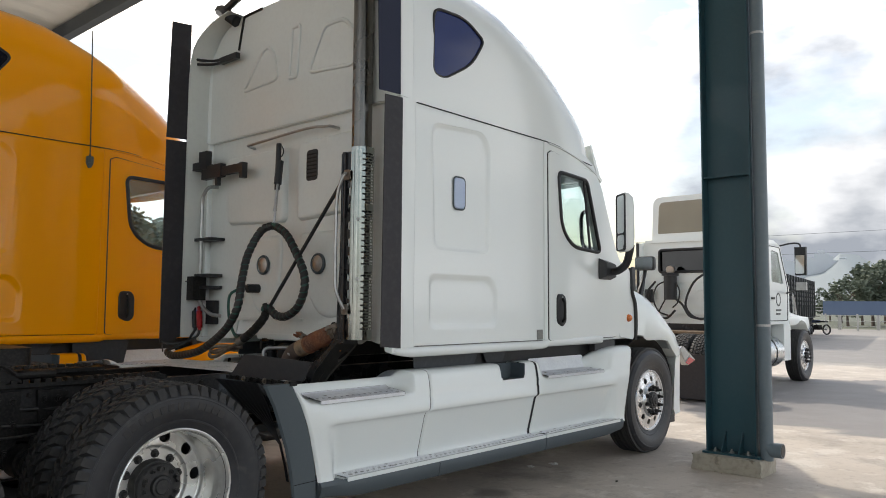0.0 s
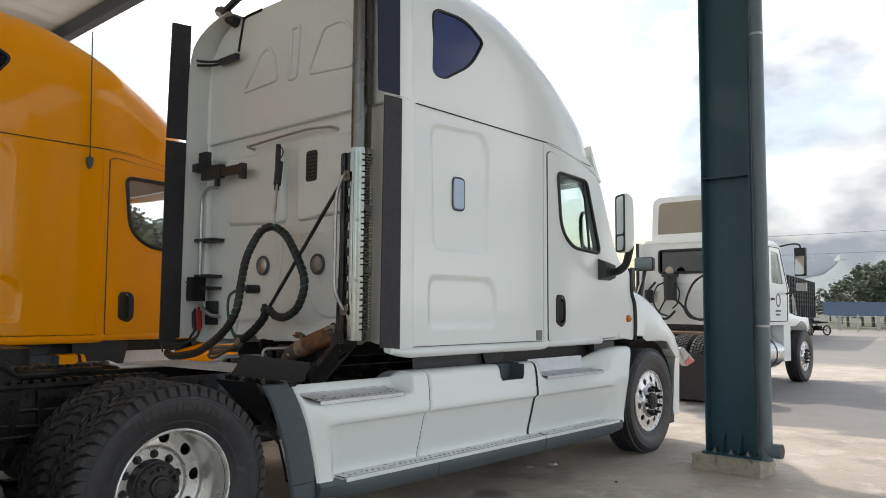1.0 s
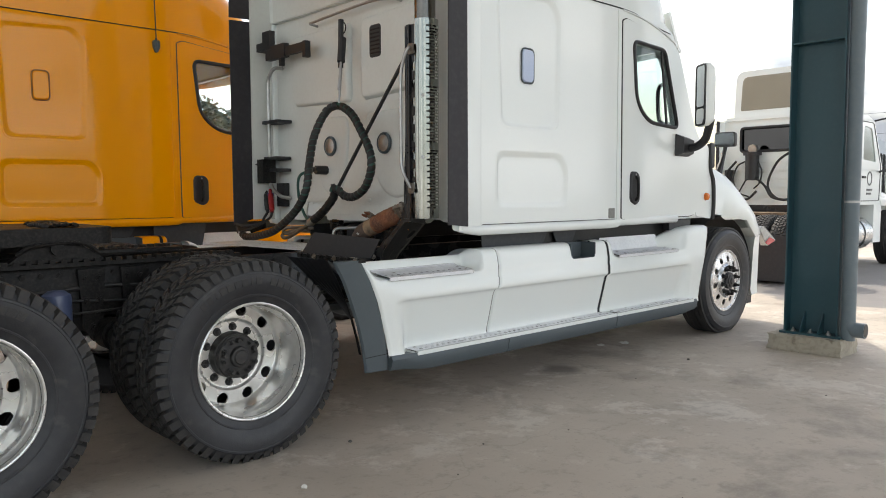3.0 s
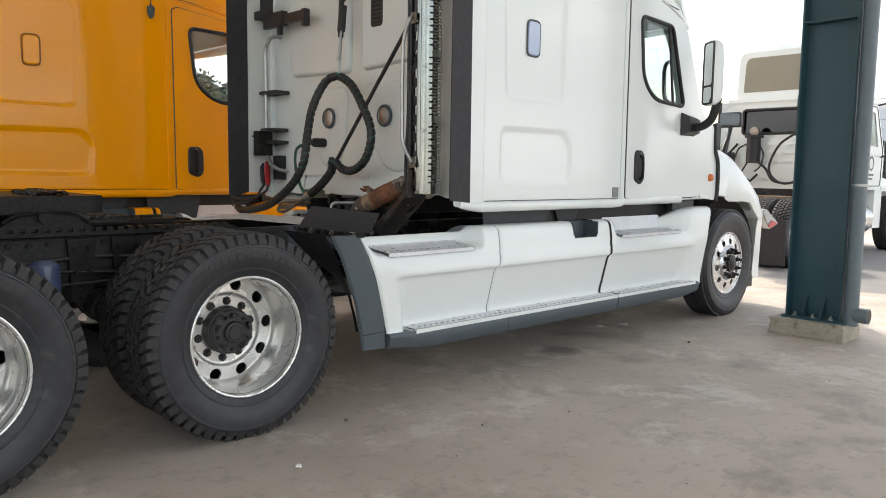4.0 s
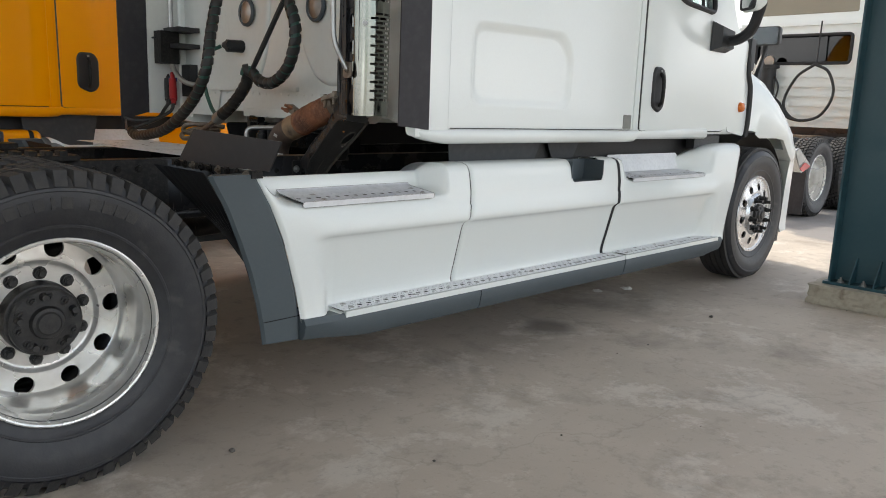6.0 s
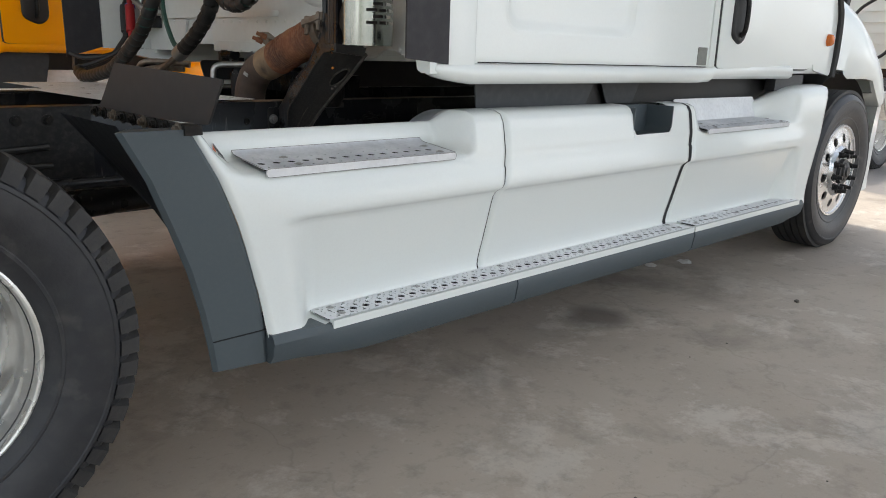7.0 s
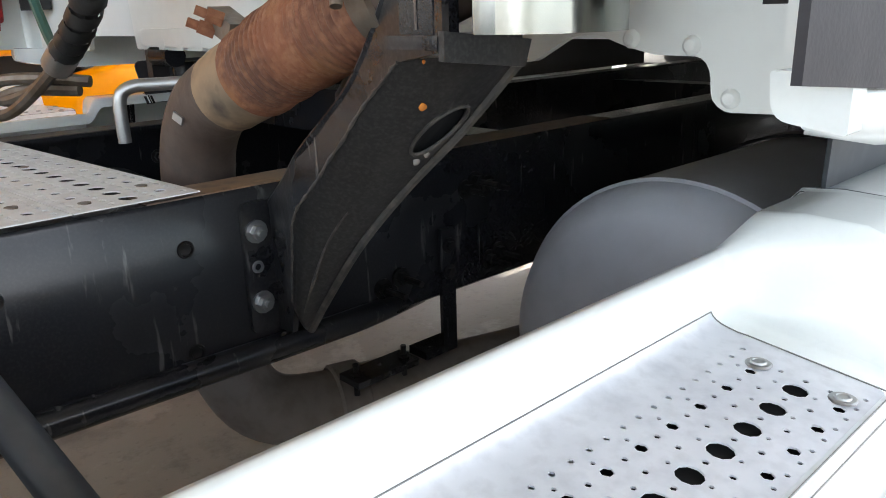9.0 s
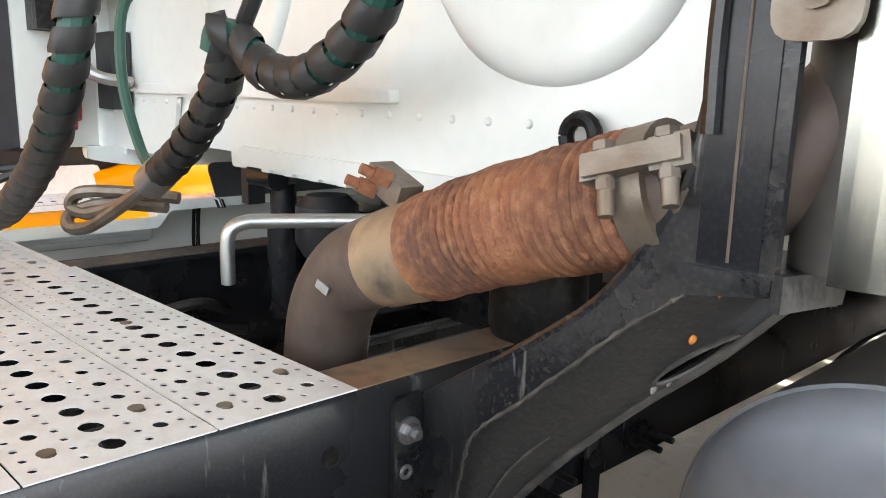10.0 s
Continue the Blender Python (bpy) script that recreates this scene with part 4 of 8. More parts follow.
def nose(truck, paint, paint_name):
    """Hood with flared fenders over the steer axle, grille, bumper and lamps."""
    def hood_ring(x):
        t = (x - 4.98) / 1.05
        top = 1.86 - 0.10 * t - 0.42 * max(t, 0) ** 3.2
        fen = 1.66 - 0.16 * t - 0.42 * max(t, 0) ** 1.8
        wid = 1.10 + 0.055 * smoothstep(0.0, 0.35, t) - 0.06 * smoothstep(0.80, 1.0, t)
        mid = 0.72 - 0.10 * t
        arch = 1.10 if 4.9 < x < 5.55 else 1.10 - 0.20 * smoothstep(5.55, 5.85, x)
        half = [(wid - 0.015, arch), (wid, arch + 0.03), (wid, max(arch + 0.1, fen - 0.26)), (wid - 0.03, fen - 0.12), (wid - 0.10, fen - 0.03), (wid - 0.20, fen), (mid, (fen + top) / 2 + 0.01), (mid - 0.12, top - 0.02), (mid * 0.5, top + 0.02), (0.0, top + 0.03)]
        return [(x + 0.07, -y, z) for y, z in half] + [(x + 0.07, y, z) for y, z in reversed(half[:-1])]
    bm = bmesh.new()
    rows = [hood_ring(x) for x in (4.98, 5.06, 5.15, 5.3, 5.45, 5.6, 5.72, 5.82, 5.90, 5.96, 6.0)]
    ring_sweep(bm, rows)
    hood = part("hood", bm, paint)
    cut = bmesh.new()
    ring_sweep(cut, [[(x, y, z) for y, z in ((-1.115, 1.0), (1.115, 1.0), (1.115, 1.15), (0.7, 1.36), (-0.7, 1.36), (-1.115, 1.15))] for x in (4.5, 5.86)])
    carve(hood, [cut])
    hood.parent = truck
    hood["label"] = "%s sloping hood with flared fenders" % paint_name
    for s in (-1, 1):
        # panel between door and hood, and the black joint in front of it
        bm = bmesh.new()
        sheet(bm, round_poly([(4.66, 1.15), (5.00, 1.115), (5.015, 1.25), (5.00, 1.50), (4.93, 1.63), (4.92, 1.80), (4.76, 1.86), (4.62, 1.9)], 0.04), (), 0.03,
              lambda x, z, w: (x, s * (half_width(x) + 0.004 - w), z), [(0, 4.75), (0, 4.85), (0, 4.95)])
        part("cowl_panel", bm, paint, truck)
        bm = bmesh.new()
        tube(bm, [(5.02, s * 1.10, 1.11), (5.03, s * 1.105, 1.26), (5.015, s * 1.105, 1.47), (4.95, s * 1.105, 1.60), (4.945, s * 1.095, 1.83)], 0.022, 6)
        part("hood_joint", bm, BLACKPL, truck, "black rubber hood joint")
        bm = bmesh.new()
        emboss(bm, rrect(4.93, 5.01, 1.60, 1.84, 0.02), lambda x, z, w: (x, s * (1.108 + w), z), 0.012, 0.008)
        part("side_grille", bm, BLACKPL, truck, "black louvred side grille")
        bm = bmesh.new()
        lathe(bm, [(0.0, -0.036), (0.020, -0.034), (0.032, -0.024), (0.038, 0.0)], 20)
        part("marker_lamp", bm, AMBER, truck, "round amber marker lamp", pose(4.87, s * (half_width(4.87) + 0.004), 1.33, 0, 0, 0 if s < 0 else 180))
        bm = bmesh.new()
        ring_sweep(bm, [[(x, s * y, z) for x, z in round_poly([(6.03, 0.985), (6.16, 1.012), (6.47, 0.845), (6.25, 0.79)], 0.025)] for y in (1.035, 1.05, 1.085, 1.098)])
        hl = part("headlamp", bm, LAMPGREY, truck, "silvery lamp housing sprung out of the fender")
        bm = bmesh.new()
        sheet(bm, round_poly([(6.30, 0.885), (6.44, 0.845), (6.27, 0.80), (6.20, 0.83)], 0.015), (), 0.006, lambda u, v, w: (u, s * (1.1005 + w), v))
        part("red_lens", bm, REDLENS, hl, "red lens at the lamp's tip")
        bm = bmesh.new()
        sheet(bm, round_poly([(6.06, 0.985), (6.15, 1.0), (6.30, 0.91), (6.18, 0.855)], 0.02), (), 0.006, lambda u, v, w: (u, s * (1.0995 + w), v))
        part("clear_lens", bm, STEEL, hl, "scratched clear lens")
        # black inner wheel arch
        bm = bmesh.new()
        rows = []
        for k in range(15):
            a = math.pi * (0.02 + 0.96 * k / 14)
            rows.append([(FRONT_AXLE + 0.66 * math.cos(a), s * y, 0.52 + 0.62 * math.sin(a)) for y in (0.55, 1.11)])
        strip_sweep(bm, rows)
        part("wheel_arch", bm, BLACKPL, truck)
        # bumper end
        bm = bmesh.new()
        ring_sweep(bm, [[(x, s * y, z) for x, y in ((5.80 + q, 1.135), (6.03 + q * 0.4, 1.10), (6.20, 0.80), (6.20, 0.0), (6.06, 0.0), (6.06, 0.72), (5.87 + q, 0.95))] for z, q in ((0.30, 0.04), (0.36, 0.0), (0.80, 0.05), (0.92, 0.08))])
        part("bumper", bm, paint, truck, "%s painted bumper half" % paint_name, bevel=0.012)
        bm = boxes((5.84, 5.99, s * 1.03 - 0.03, s * 1.02 + 0.03, 0.20, 0.31))
        part("bumper_foot", bm, BLACKPL, truck, bevel=0.01)
    bm = bmesh.new()
    sheet(bm, rrect(-0.42, 0.42, 0.85, 1.50, 0.08), (), 0.03, lambda y, z, w: (6.04 - 0.05 * (z - 0.85) - w, y, z))
    g = part("grille", bm, BLACKPL, truck, "black front grille")
    for k in range(6):
        part("grille_bar", boxes((6.03, 6.06, -0.40, 0.40, 0.92 + 0.095 * k, 0.945 + 0.095 * k)), CHROME, g, bevel=0.004)
    # sun visor over the windscreen
    bm = bmesh.new()
    rows = []
    for k in range(13):
        y = -1.03 + 2.06 * k / 12
        bow = 0.19 + 0.13 * (1 - (abs(y) / 1.03) ** 3)
        rows.append([(4.12 + bow, y, 2.985), (4.27 + bow * 1.05, y, 2.70), (4.315 + bow * 1.05, y, 2.66), (4.30 + bow * 1.05, y, 2.64), (4.24 + bow, y, 2.68), (4.09 + bow, y, 2.965)])
    ring_sweep(bm, rows)
    part("sun_visor", bm, WHITE if paint is WHITE else paint, truck, "visor above the windscreen")


def interior(truck):
    bm = boxes((4.35, 4.85, -1.0, 1.0, 1.25, 1.72))
    part("dashboard", bm, INTERIOR, truck, "grey dashboard", bevel=0.05)
    for s in (-1, 1):
        bm = boxes((3.55, 4.05, s * 0.62 - 0.26, s * 0.62 + 0.26, 1.25, 1.62), (3.48, 3.62, s * 0.62 - 0.25, s * 0.62 + 0.25, 1.55, 1.95 if s > 0 else 1.9))
        part("seat", bm, INTERIOR, truck, "grey cab seat", bevel=0.05)
    for s in (-1, 1):
        bm = bmesh.new()
        tube(bm, [(4.42, s * 0.98, 2.36), (4.36, s * 0.93, 2.35), (4.34, s * 0.90, 2.28), (4.36, s * 0.90, 2.05), (4.40, s * 0.93, 2.0), (4.48, s * 0.98, 2.0)], 0.018, 8)
        part("grab_handle", bm, GREYPL, truck, "grey grab handle on the windscreen pillar")
    bm = bmesh.new()
    ring = [(4.12 + 0.10 * math.sin(a), 0.60 + 0.23 * math.cos(a), 1.80 + 0.20 * math.sin(a)) for a in (2 * math.pi * k / 28 for k in range(29))]
    tube(bm, ring, 0.016, 8, 1, False)
    cyl(bm, (4.12, 0.60, 1.80), (4.45, 0.60, 1.60), 0.03, 10)
    part("steering_wheel", bm, GREYPL, truck, "grey steering wheel")
    part("bulkhead", boxes((3.30, 3.34, -1.12, 1.12, 1.20, 2.75)), INTERIOR, truck, "grey curtain behind the seats")
    part("cab_floor", boxes((1.70, 4.80, -1.04, 1.04, 1.19, 1.215)), BLACKPL, truck)


FENDER_EDGE = [(0.325, 0.905), (0.40, 0.900), (0.50, 0.886), (0.62, 0.860), (0.735, 0.826), (0.86, 0.778), (0.985, 0.708)]


def skirt_profile(full, top=0.99):
    """Outer skin of the fairing, from its inner top edge down to the step: full, or with the upper step cut in."""
    lower = [(1.2295, 0.808), (1.2345, 0.799), (1.2385, 0.750), (1.2388, 0.737), (1.2360, 0.730), (1.2235, 0.722), (1.2140, 0.713), (1.2085, 0.700), (1.203, 0.680), (1.166, 0.53), (1.154, 0.485), (1.147, 0.455), (1.145, 0.432), (1.150, 0.413), (1.165, 0.409), (1.252, 0.408)]
    if full is None:
        return [(1.2335, 0.806), (1.2345, 0.798), (1.236, 0.752), (1.236, 0.738), (1.236, 0.726), (1.236, 0.712), (1.2355, 0.702), (1.2355, 0.688), (1.235, 0.672), (1.2355, 0.53), (1.237, 0.485), (1.239, 0.455), (1.243, 0.42), (1.2515, 0.388), (1.2525, 0.385), (1.253, 0.384)]
    if full:
        up = [(1.03, top - 0.02), (1.05, top + 0.003), (1.10, top + 0.008), (1.165, top + 0.006), (1.197, top - 0.006), (1.211, top - 0.030), (1.219, top - 0.065), (1.227, 0.875), (1.229, 0.86)]
    else:
        low = top - 0.034
        up = [(1.015, low - 0.03), (1.026, low - 0.002), (1.036, low), (1.045, low - 0.006), (1.055, 0.915), (1.064, 0.886), (1.09, 0.877), (1.218, 0.861), (1.232, 0.849)]
    return up + lower


def skirt_panel(truck, paint, s, x0, x1, recess, top=lambda x: 0.99, back=None, front=None, scoop=None, notch=None, name="fairing_panel", label=""):
    xs = [x0, x0 + 0.012, x1 - 0.012, x1] + [x0 + (x1 - x0) * k / 46 for k in range(1, 46)] + list(notch or ())
    if recess:
        xs += [recess[2] + (recess[3] - recess[2]) * k / 10 for k in range(11)]
    xs = sorted(set(xs))
    rows = []
    for x in xs:
        r = 0.0
        if recess:
            a, b, c, d = recess
            r = smoothstep(a, b, x) * (1 - smoothstep(c, d, x))
        pf, pr = skirt_profile(True, top(x)), skirt_profile(False, top(x))
        tuck = 0.012 if x in (x0, x1) else 0.0
        row = []
        for (a, z), (b, q) in zip(pf, pr):
            y, h = a + (b - a) * r - tuck, z + (q - z) * r
            row.append([x, y, h])
        if scoop:
            k = 1 - smoothstep(scoop[0], scoop[1], x) if scoop[2] < 0 else smoothstep(scoop[0], scoop[1], x)
            for p, (y, h) in zip(row[-16:], skirt_profile(None)):
                p[1], p[2] = p[1] + (y - tuck - p[1]) * k, p[2] + (h - p[2]) * k
        for p in row:
            if back:
                p[0] += (back(p[2]) - x0) * (1 - smoothstep(x0, x0 + 0.6, x))
            if front:
                p[0] += (front(p[2]) - x1) * smoothstep(x1 - 0.6, x1, x)
        row = [(x, s * y, h) for x, y, h in row]
        rows.append(row)
    bm = bmesh.new()
    strip_sweep(bm, rows)
    if notch:
        bmesh.ops.delete(bm, geom=[f for f in bm.faces if notch[0] < f.calc_center_median().x < notch[1] and f.calc_center_median().z > 0.868], context="FACES")
    return part(name, bm, paint, truck, label, angle=75)


def perforated(bm, x0, x1, y0, y1, z, rows, pitch, seed, big=0.011, small=0.0032, thick=0.0018, skew=0.0):
    """An aluminium tread: lines of large and small holes."""
    rnd = random.Random(seed)
    holes = []
    for j, (y, r, shift) in enumerate(rows):
        n = int((x1 - x0 - 0.03) / pitch)
        for k in range(n):
            x = x0 + 0.02 + pitch * (k + shift)
            if x0 + r + 0.008 < x < x1 - r - 0.008:
                holes.append(circle(x + rnd.uniform(-0.0004, 0.0004), y, r, 10 if r > 0.006 else 6))
    sheet(bm, rrect(x0, x1, y0, y1, 0.012, 2), holes, -thick, lambda u, v, w: (u, v, z + w + skew * (u - x0)))


def jog(h):
    """Forward step of the panel joints above the crease."""
    return 0.030 * smoothstep(0.69, 0.77, h)


def skirts(truck, paint, paint_name, s=-1):
    """Lower side fairing with its steps, grey rocker and rear fender edge, on one side."""
    skirt_panel(truck, paint, s, 0.775, 1.8305, (0.80, 0.86, 1.635, 1.69), back=lambda h: lerp_table(FENDER_EDGE, h), front=lambda h: 1.8305 + jog(h), scoop=(0.875, 1.03, -1), label="%s rear fairing panel with a step" % paint_name)
    skirt_panel(truck, paint, s, 1.8345, 3.104, None, back=lambda h: 1.8345 + jog(h), front=lambda h: 3.104 + 0.4 * jog(h), notch=(2.655, 2.945), label="%s middle fairing panel" % paint_name)
    skirt_panel(truck, paint, s, 3.129, 4.62, (3.16, 3.24, 4.02, 4.32), top=lambda x: 0.985 + 0.075 * smoothstep(3.9, 4.5, x), back=lambda h: 3.129 + 0.4 * jog(h), front=lambda h: 4.62 + 0.33 * (h - 0.7), scoop=(4.28, 4.42, 1), label="%s front fairing panel with a step" % paint_name)
    # latch pocket with rounded lower corners
    cup = [(2.655, 0.988)] + [(2.690 - 0.035 * math.cos(k * math.pi / 12), 0.903 - 0.035 * math.sin(k * math.pi / 12)) for k in range(7)]
    cup += [(5.600 - x, z) for x, z in cup[::-1]]
    shell = [(x + (0.006 if x > 2.8 else -0.006), z - (0.006 if z < 0.95 else 0.0)) for x, z in cup]
    bm = bmesh.new()
    ring_sweep(bm, [[(x, s * y, z) for x, z in cup + shell[::-1]] for y in (1.092, 1.16, 1.224)])
    pk = part("pocket", bm, GREYPL, truck, "grey plastic latch pocket")
    bm = bmesh.new()
    ring_sweep(bm, [[(x, s * y, z) for x, z in shell] for y in (1.083, 1.092)])
    part("pocket_back", bm, GREYPL, pk)
    for m in (1, -1):
        arc = [(2.8 + m * (x - 2.8), z) for x, z in cup[1:8]]
        bm = bmesh.new()
        sheet(bm, arc + [(2.8 - m * 0.149, 0.864)], (), 0.004, lambda x, z, w: (x, s * (1.2295 - 0.16 * (z - 0.866) - w), z))
        part("pocket_corner", bm, paint, pk, "painted corner round the pocket")
    for x in (1.832, 3.116):
        bm = bmesh.new()
        strip_sweep(bm, [[(q + (1.0 if x < 2 else 0.4) * jog(z), s * (y - (0.011 if x < 2 else 0.006)), z) for y, z in skirt_profile(True, 0.987)] for q in (x - 0.014, x + 0.014)])
        part("panel_seam", bm, PITBLACK, truck, "black gap between fairing panels")
    # treads
    def tread(x0, x1, y0, y1, z, seed, big_rows, mat=TREADALU):
        bm = bmesh.new()
        a, b = sorted((s * y0, s * y1))
        span = b - a
        rows = []
        for k, r, sh in big_rows:
            rows.append((a + span * k, r, sh))
        perforated(bm, x0, x1, a, b, z, rows, 0.048, seed)
        t = part("step_tread", bm, mat, truck, "perforated aluminium step tread")
        # black sheet below the tread, painting the shade seen through its holes
        part("tread_hole_shade", boxes((x0 + 0.01, x1 - 0.01, a + 0.012, b - 0.012, z - 0.0095, z - 0.0085)), PITBLACK, t, "black sheet for the shade in the tread's holes")
        for fx in (0.07, 0.30, 0.55, 0.93) if x1 - x0 < 1 else (0.03, 0.2, 0.4, 0.6, 0.8, 0.97):
            for fy in (0.24, 0.78):
                bm = bmesh.new()
                lathe(bm, [(0.0, 0.004), (0.005, 0.0038), (0.0055, 0.002), (0.011, 0.0015), (0.013, 0.0)], 14, "z")
                part("rivet", bm, STEEL, t, "", pose(x0 + (x1 - x0) * fx, a + span * fy, z + 0.0005))
        return t
    pat = ((0.06, 0.0032, 0.25), (0.06, 0.0032, 0.75), (0.14, 0.0062, 0.5), (0.22, 0.0032, 0.0), (0.22, 0.0034, 0.5), (0.36, 0.0125, 0.0), (0.36, 0.0034, 0.5), (0.48, 0.0034, 0.0), (0.48, 0.0034, 0.5), (0.575, 0.0062, 0.5),
           (0.66, 0.0034, 0.0), (0.66, 0.0034, 0.5), (0.77, 0.0034, 0.25), (0.77, 0.0034, 0.75), (0.85, 0.0062, 0.0), (0.92, 0.0032, 0.5))
    # upper treads: flat perforated part, hollow-curved back edge, deep front lip
    for x0, x1, seed in ((0.901, 1.600, 3), (3.25, 4.15, 4)):
        bm = bmesh.new()
        rows = [(1.180, 0.0118, 0.085), (1.137, 0.0060, 0.085), (1.219, 0.0060, 0.085), (1.112, 0.0030, 0.335), (1.112, 0.0030, 0.835), (1.124, 0.0024, 0.085), (1.156, 0.0030, 0.585), (1.180, 0.0032, 0.585),
                (1.203, 0.0032, 0.585), (1.198, 0.0024, 0.085), (1.161, 0.0024, 0.085), (1.229, 0.0026, 0.335), (1.229, 0.0026, 0.835), (1.137, 0.0030, 0.585)]
        a, b = sorted((s * 1.100, s * 1.2385))
        perforated(bm, x0, x1, a, b, 0.889, [(s * y, r, k) for y, r, k in rows], 0.0468, seed)
        for v in bm.verts:
            v.co.z -= 0.11 * (abs(v.co.y) - 1.10)
        t = part("step_tread", bm, STEPTOP, truck, "perforated aluminium step tread")
        # same black sheet here: painted shade below the upper tread's holes
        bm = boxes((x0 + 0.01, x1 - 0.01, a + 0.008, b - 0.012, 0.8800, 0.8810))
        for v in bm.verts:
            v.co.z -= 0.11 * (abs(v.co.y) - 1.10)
        part("tread_hole_shade", bm, PITBLACK, t, "black sheet for the shade in the tread's holes")
        bm = bmesh.new()
        curl = ((1.1005, 0.889), (1.090, 0.8895), (1.080, 0.8915), (1.072, 0.8935), (1.066, 0.8965), (1.0615, 0.9000), (1.0590, 0.9040))
        strip_sweep(bm, [[(x, s * y, z) for y, z in curl] for x in (x0, x0 + 0.2, x1 - 0.2, x1)])
        part("back_edge", bm, STEPTOP, t, angle=80)
        bm = bmesh.new()
        sheet(bm, rrect(x0 + 0.004, x1, 0.851, 0.8745, 0.010, 3), (), 0.004, lambda u, v, w: (u, s * (1.2395 + w - 0.002), v))
        part("front_lip", bm, TREADALU, t)
        for ln in ([(u, s * 1.2420, v) for u, v in rrect(x0 + 0.004, x1, 0.851, 0.8745, 0.010, 3)], [(x0, s * y, z + 0.0006) for y, z in ((1.236, 0.874),) + curl] + [(x, s * y, z) for x in (x0, x1) for y, z in curl[-1:]] + [(x1, s * y, z + 0.0006) for y, z in curl[::-1] + ((1.236, 0.874),)]):
            bm = bmesh.new()
            tube(bm, ln, 0.0008, 5, 1, False)
            part("tread_edge", bm, PLATE, t, "dark line round the tread")
        for rx in (x0 + 0.119, x1 - 0.048):
            for ry in (1.136, 1.215):
                bm = bmesh.new()
                lathe(bm, [(0.0, 0.0022), (0.005, 0.0024), (0.0058, 0.0036), (0.0072, 0.0036), (0.0080, 0.0018), (0.0115, 0.0016), (0.0135, 0.0)], 18, "z")
                part("rivet", bm, STEEL, t, "", pose(rx, s * ry, 0.8895 - 0.11 * (ry - 1.10)))
    bm = bmesh.new()
    sheet(bm, rrect(3.25, 4.10, 0.894, 1.0, 0.02, 2), (), 0.003, lambda x, z, w: (x, s * (1.072 - 0.34 * (z - 0.9) + w), z))
    part("kick_plate", bm, TREADALU, truck, "scuffed aluminium kick plate")
    for k, (x0, x1) in enumerate(((1.07, 3.185), (3.20, 4.44))):
        tread(x0 + 0.02, x1 - (0.02 if k == 0 else 0.06), 1.145, 1.258, 0.418, 7 + k, pat)
    # white lip and grey rocker below the step
    for x0, x1 in ((1.10, 3.188), (3.20, 4.40)):
        bm = boxes((x0, x1, s * 1.255 - 0.010, s * 1.255 + 0.010, 0.388, 0.413))
        part("step_lip", bm, paint, truck, bevel=0.004)
    prof = [(1.262, 0.388), (1.268, 0.375), (1.258, 0.31), (1.240, 0.288), (1.10, 0.288), (1.10, 0.398), (1.255, 0.398)]
    for x0, x1, z1 in ((0.90, 1.912, 0), (1.918, 3.188, 0), (3.198, 4.46, 0)):
        bm = bmesh.new()
        n = 12
        rows = []
        for k in range(n + 1):
            x = x0 + (x1 - x0) * k / n
            lift = 0.025 * smoothstep(4.2, 4.46, x) + 0.035 * (1 - smoothstep(0.9, 1.25, x))
            rows.append([(x, s * y, z + lift * (1.0 if z < 0.35 else 0.35)) for y, z in prof])
        ring_sweep(bm, rows)
        part("rocker", bm, GREYPL, truck, "grey plastic rocker trim", bevel=0.004)
    # quarter fender edge behind the drive wheels
    outer = [(0.537, 0.982), (0.60, 0.865), (0.65, 0.735), (0.69, 0.62), (0.72, 0.50), (0.738, 0.40), (0.748, 0.325)]
    inner = [(0.700, 0.985), (0.77, 0.86), (0.818, 0.735), (0.852, 0.62), (0.878, 0.50), (0.892, 0.40), (0.897, 0.325)]
    bm = bmesh.new()
    rows = []
    for (a, z), (b, q) in zip(outer, inner):
        rows.append([(a + 0.05, s * 1.13, z), (a, s * 1.196, z), (a + 0.012, s * 1.208, z + 0.002), (b - 0.006, s * 1.228, q + 0.002), (b + 0.006, s * 1.222, q), (b + 0.006, s * 1.15, q)])
    ring_sweep(bm, rows)
    edge = part("fender_edge", bm, GREYPL, truck, "grey plastic quarter fender edge", angle=30)
    bm = bmesh.new()
    tube(bm, [(0.744, s * 1.197, 0.414), (0.750, s * 1.2085, 0.415), (0.884, s * 1.2285, 0.424), (0.897, s * 1.225, 0.424)], 0.0022, 6, 1, False)
    part("end_seam", bm, PITBLACK, edge, "dark joint of the end piece")
    bm = bmesh.new()
    rows = []
    for a, z in outer[:6]:
        rows.append([(a + 0.09 - 0.05 * (z - 0.3) + 0.006 * (k % 2), s * y, z) for k, y in enumerate([0.62 + 0.42 * smoothstep(1.0, 0.62, z) + (1.06 - 0.62 - 0.42 * smoothstep(1.0, 0.62, z)) * j / 14 for j in range(15)])])
    strip_sweep(bm, rows)
    part("mud_guard", bm, BLACKPL, truck, "ribbed black rubber mud guard")
    # dark deflectors hanging below the cab
    bm = bmesh.new()
    shape = [(1.84, 1.10), (1.87, 0.965), (2.50, 0.965), (2.56, 1.10)] if paint is not YELLOW else [(3.09, 1.10), (3.13, 0.86), (3.56, 0.86), (3.60, 1.10)]
    sheet(bm, round_poly(shape, 0.03), (), 0.006, lambda x, z, w: (x, s * ((1.06 if paint is not YELLOW else 1.10) + w + 0.1 * (z - 1.0)), z))
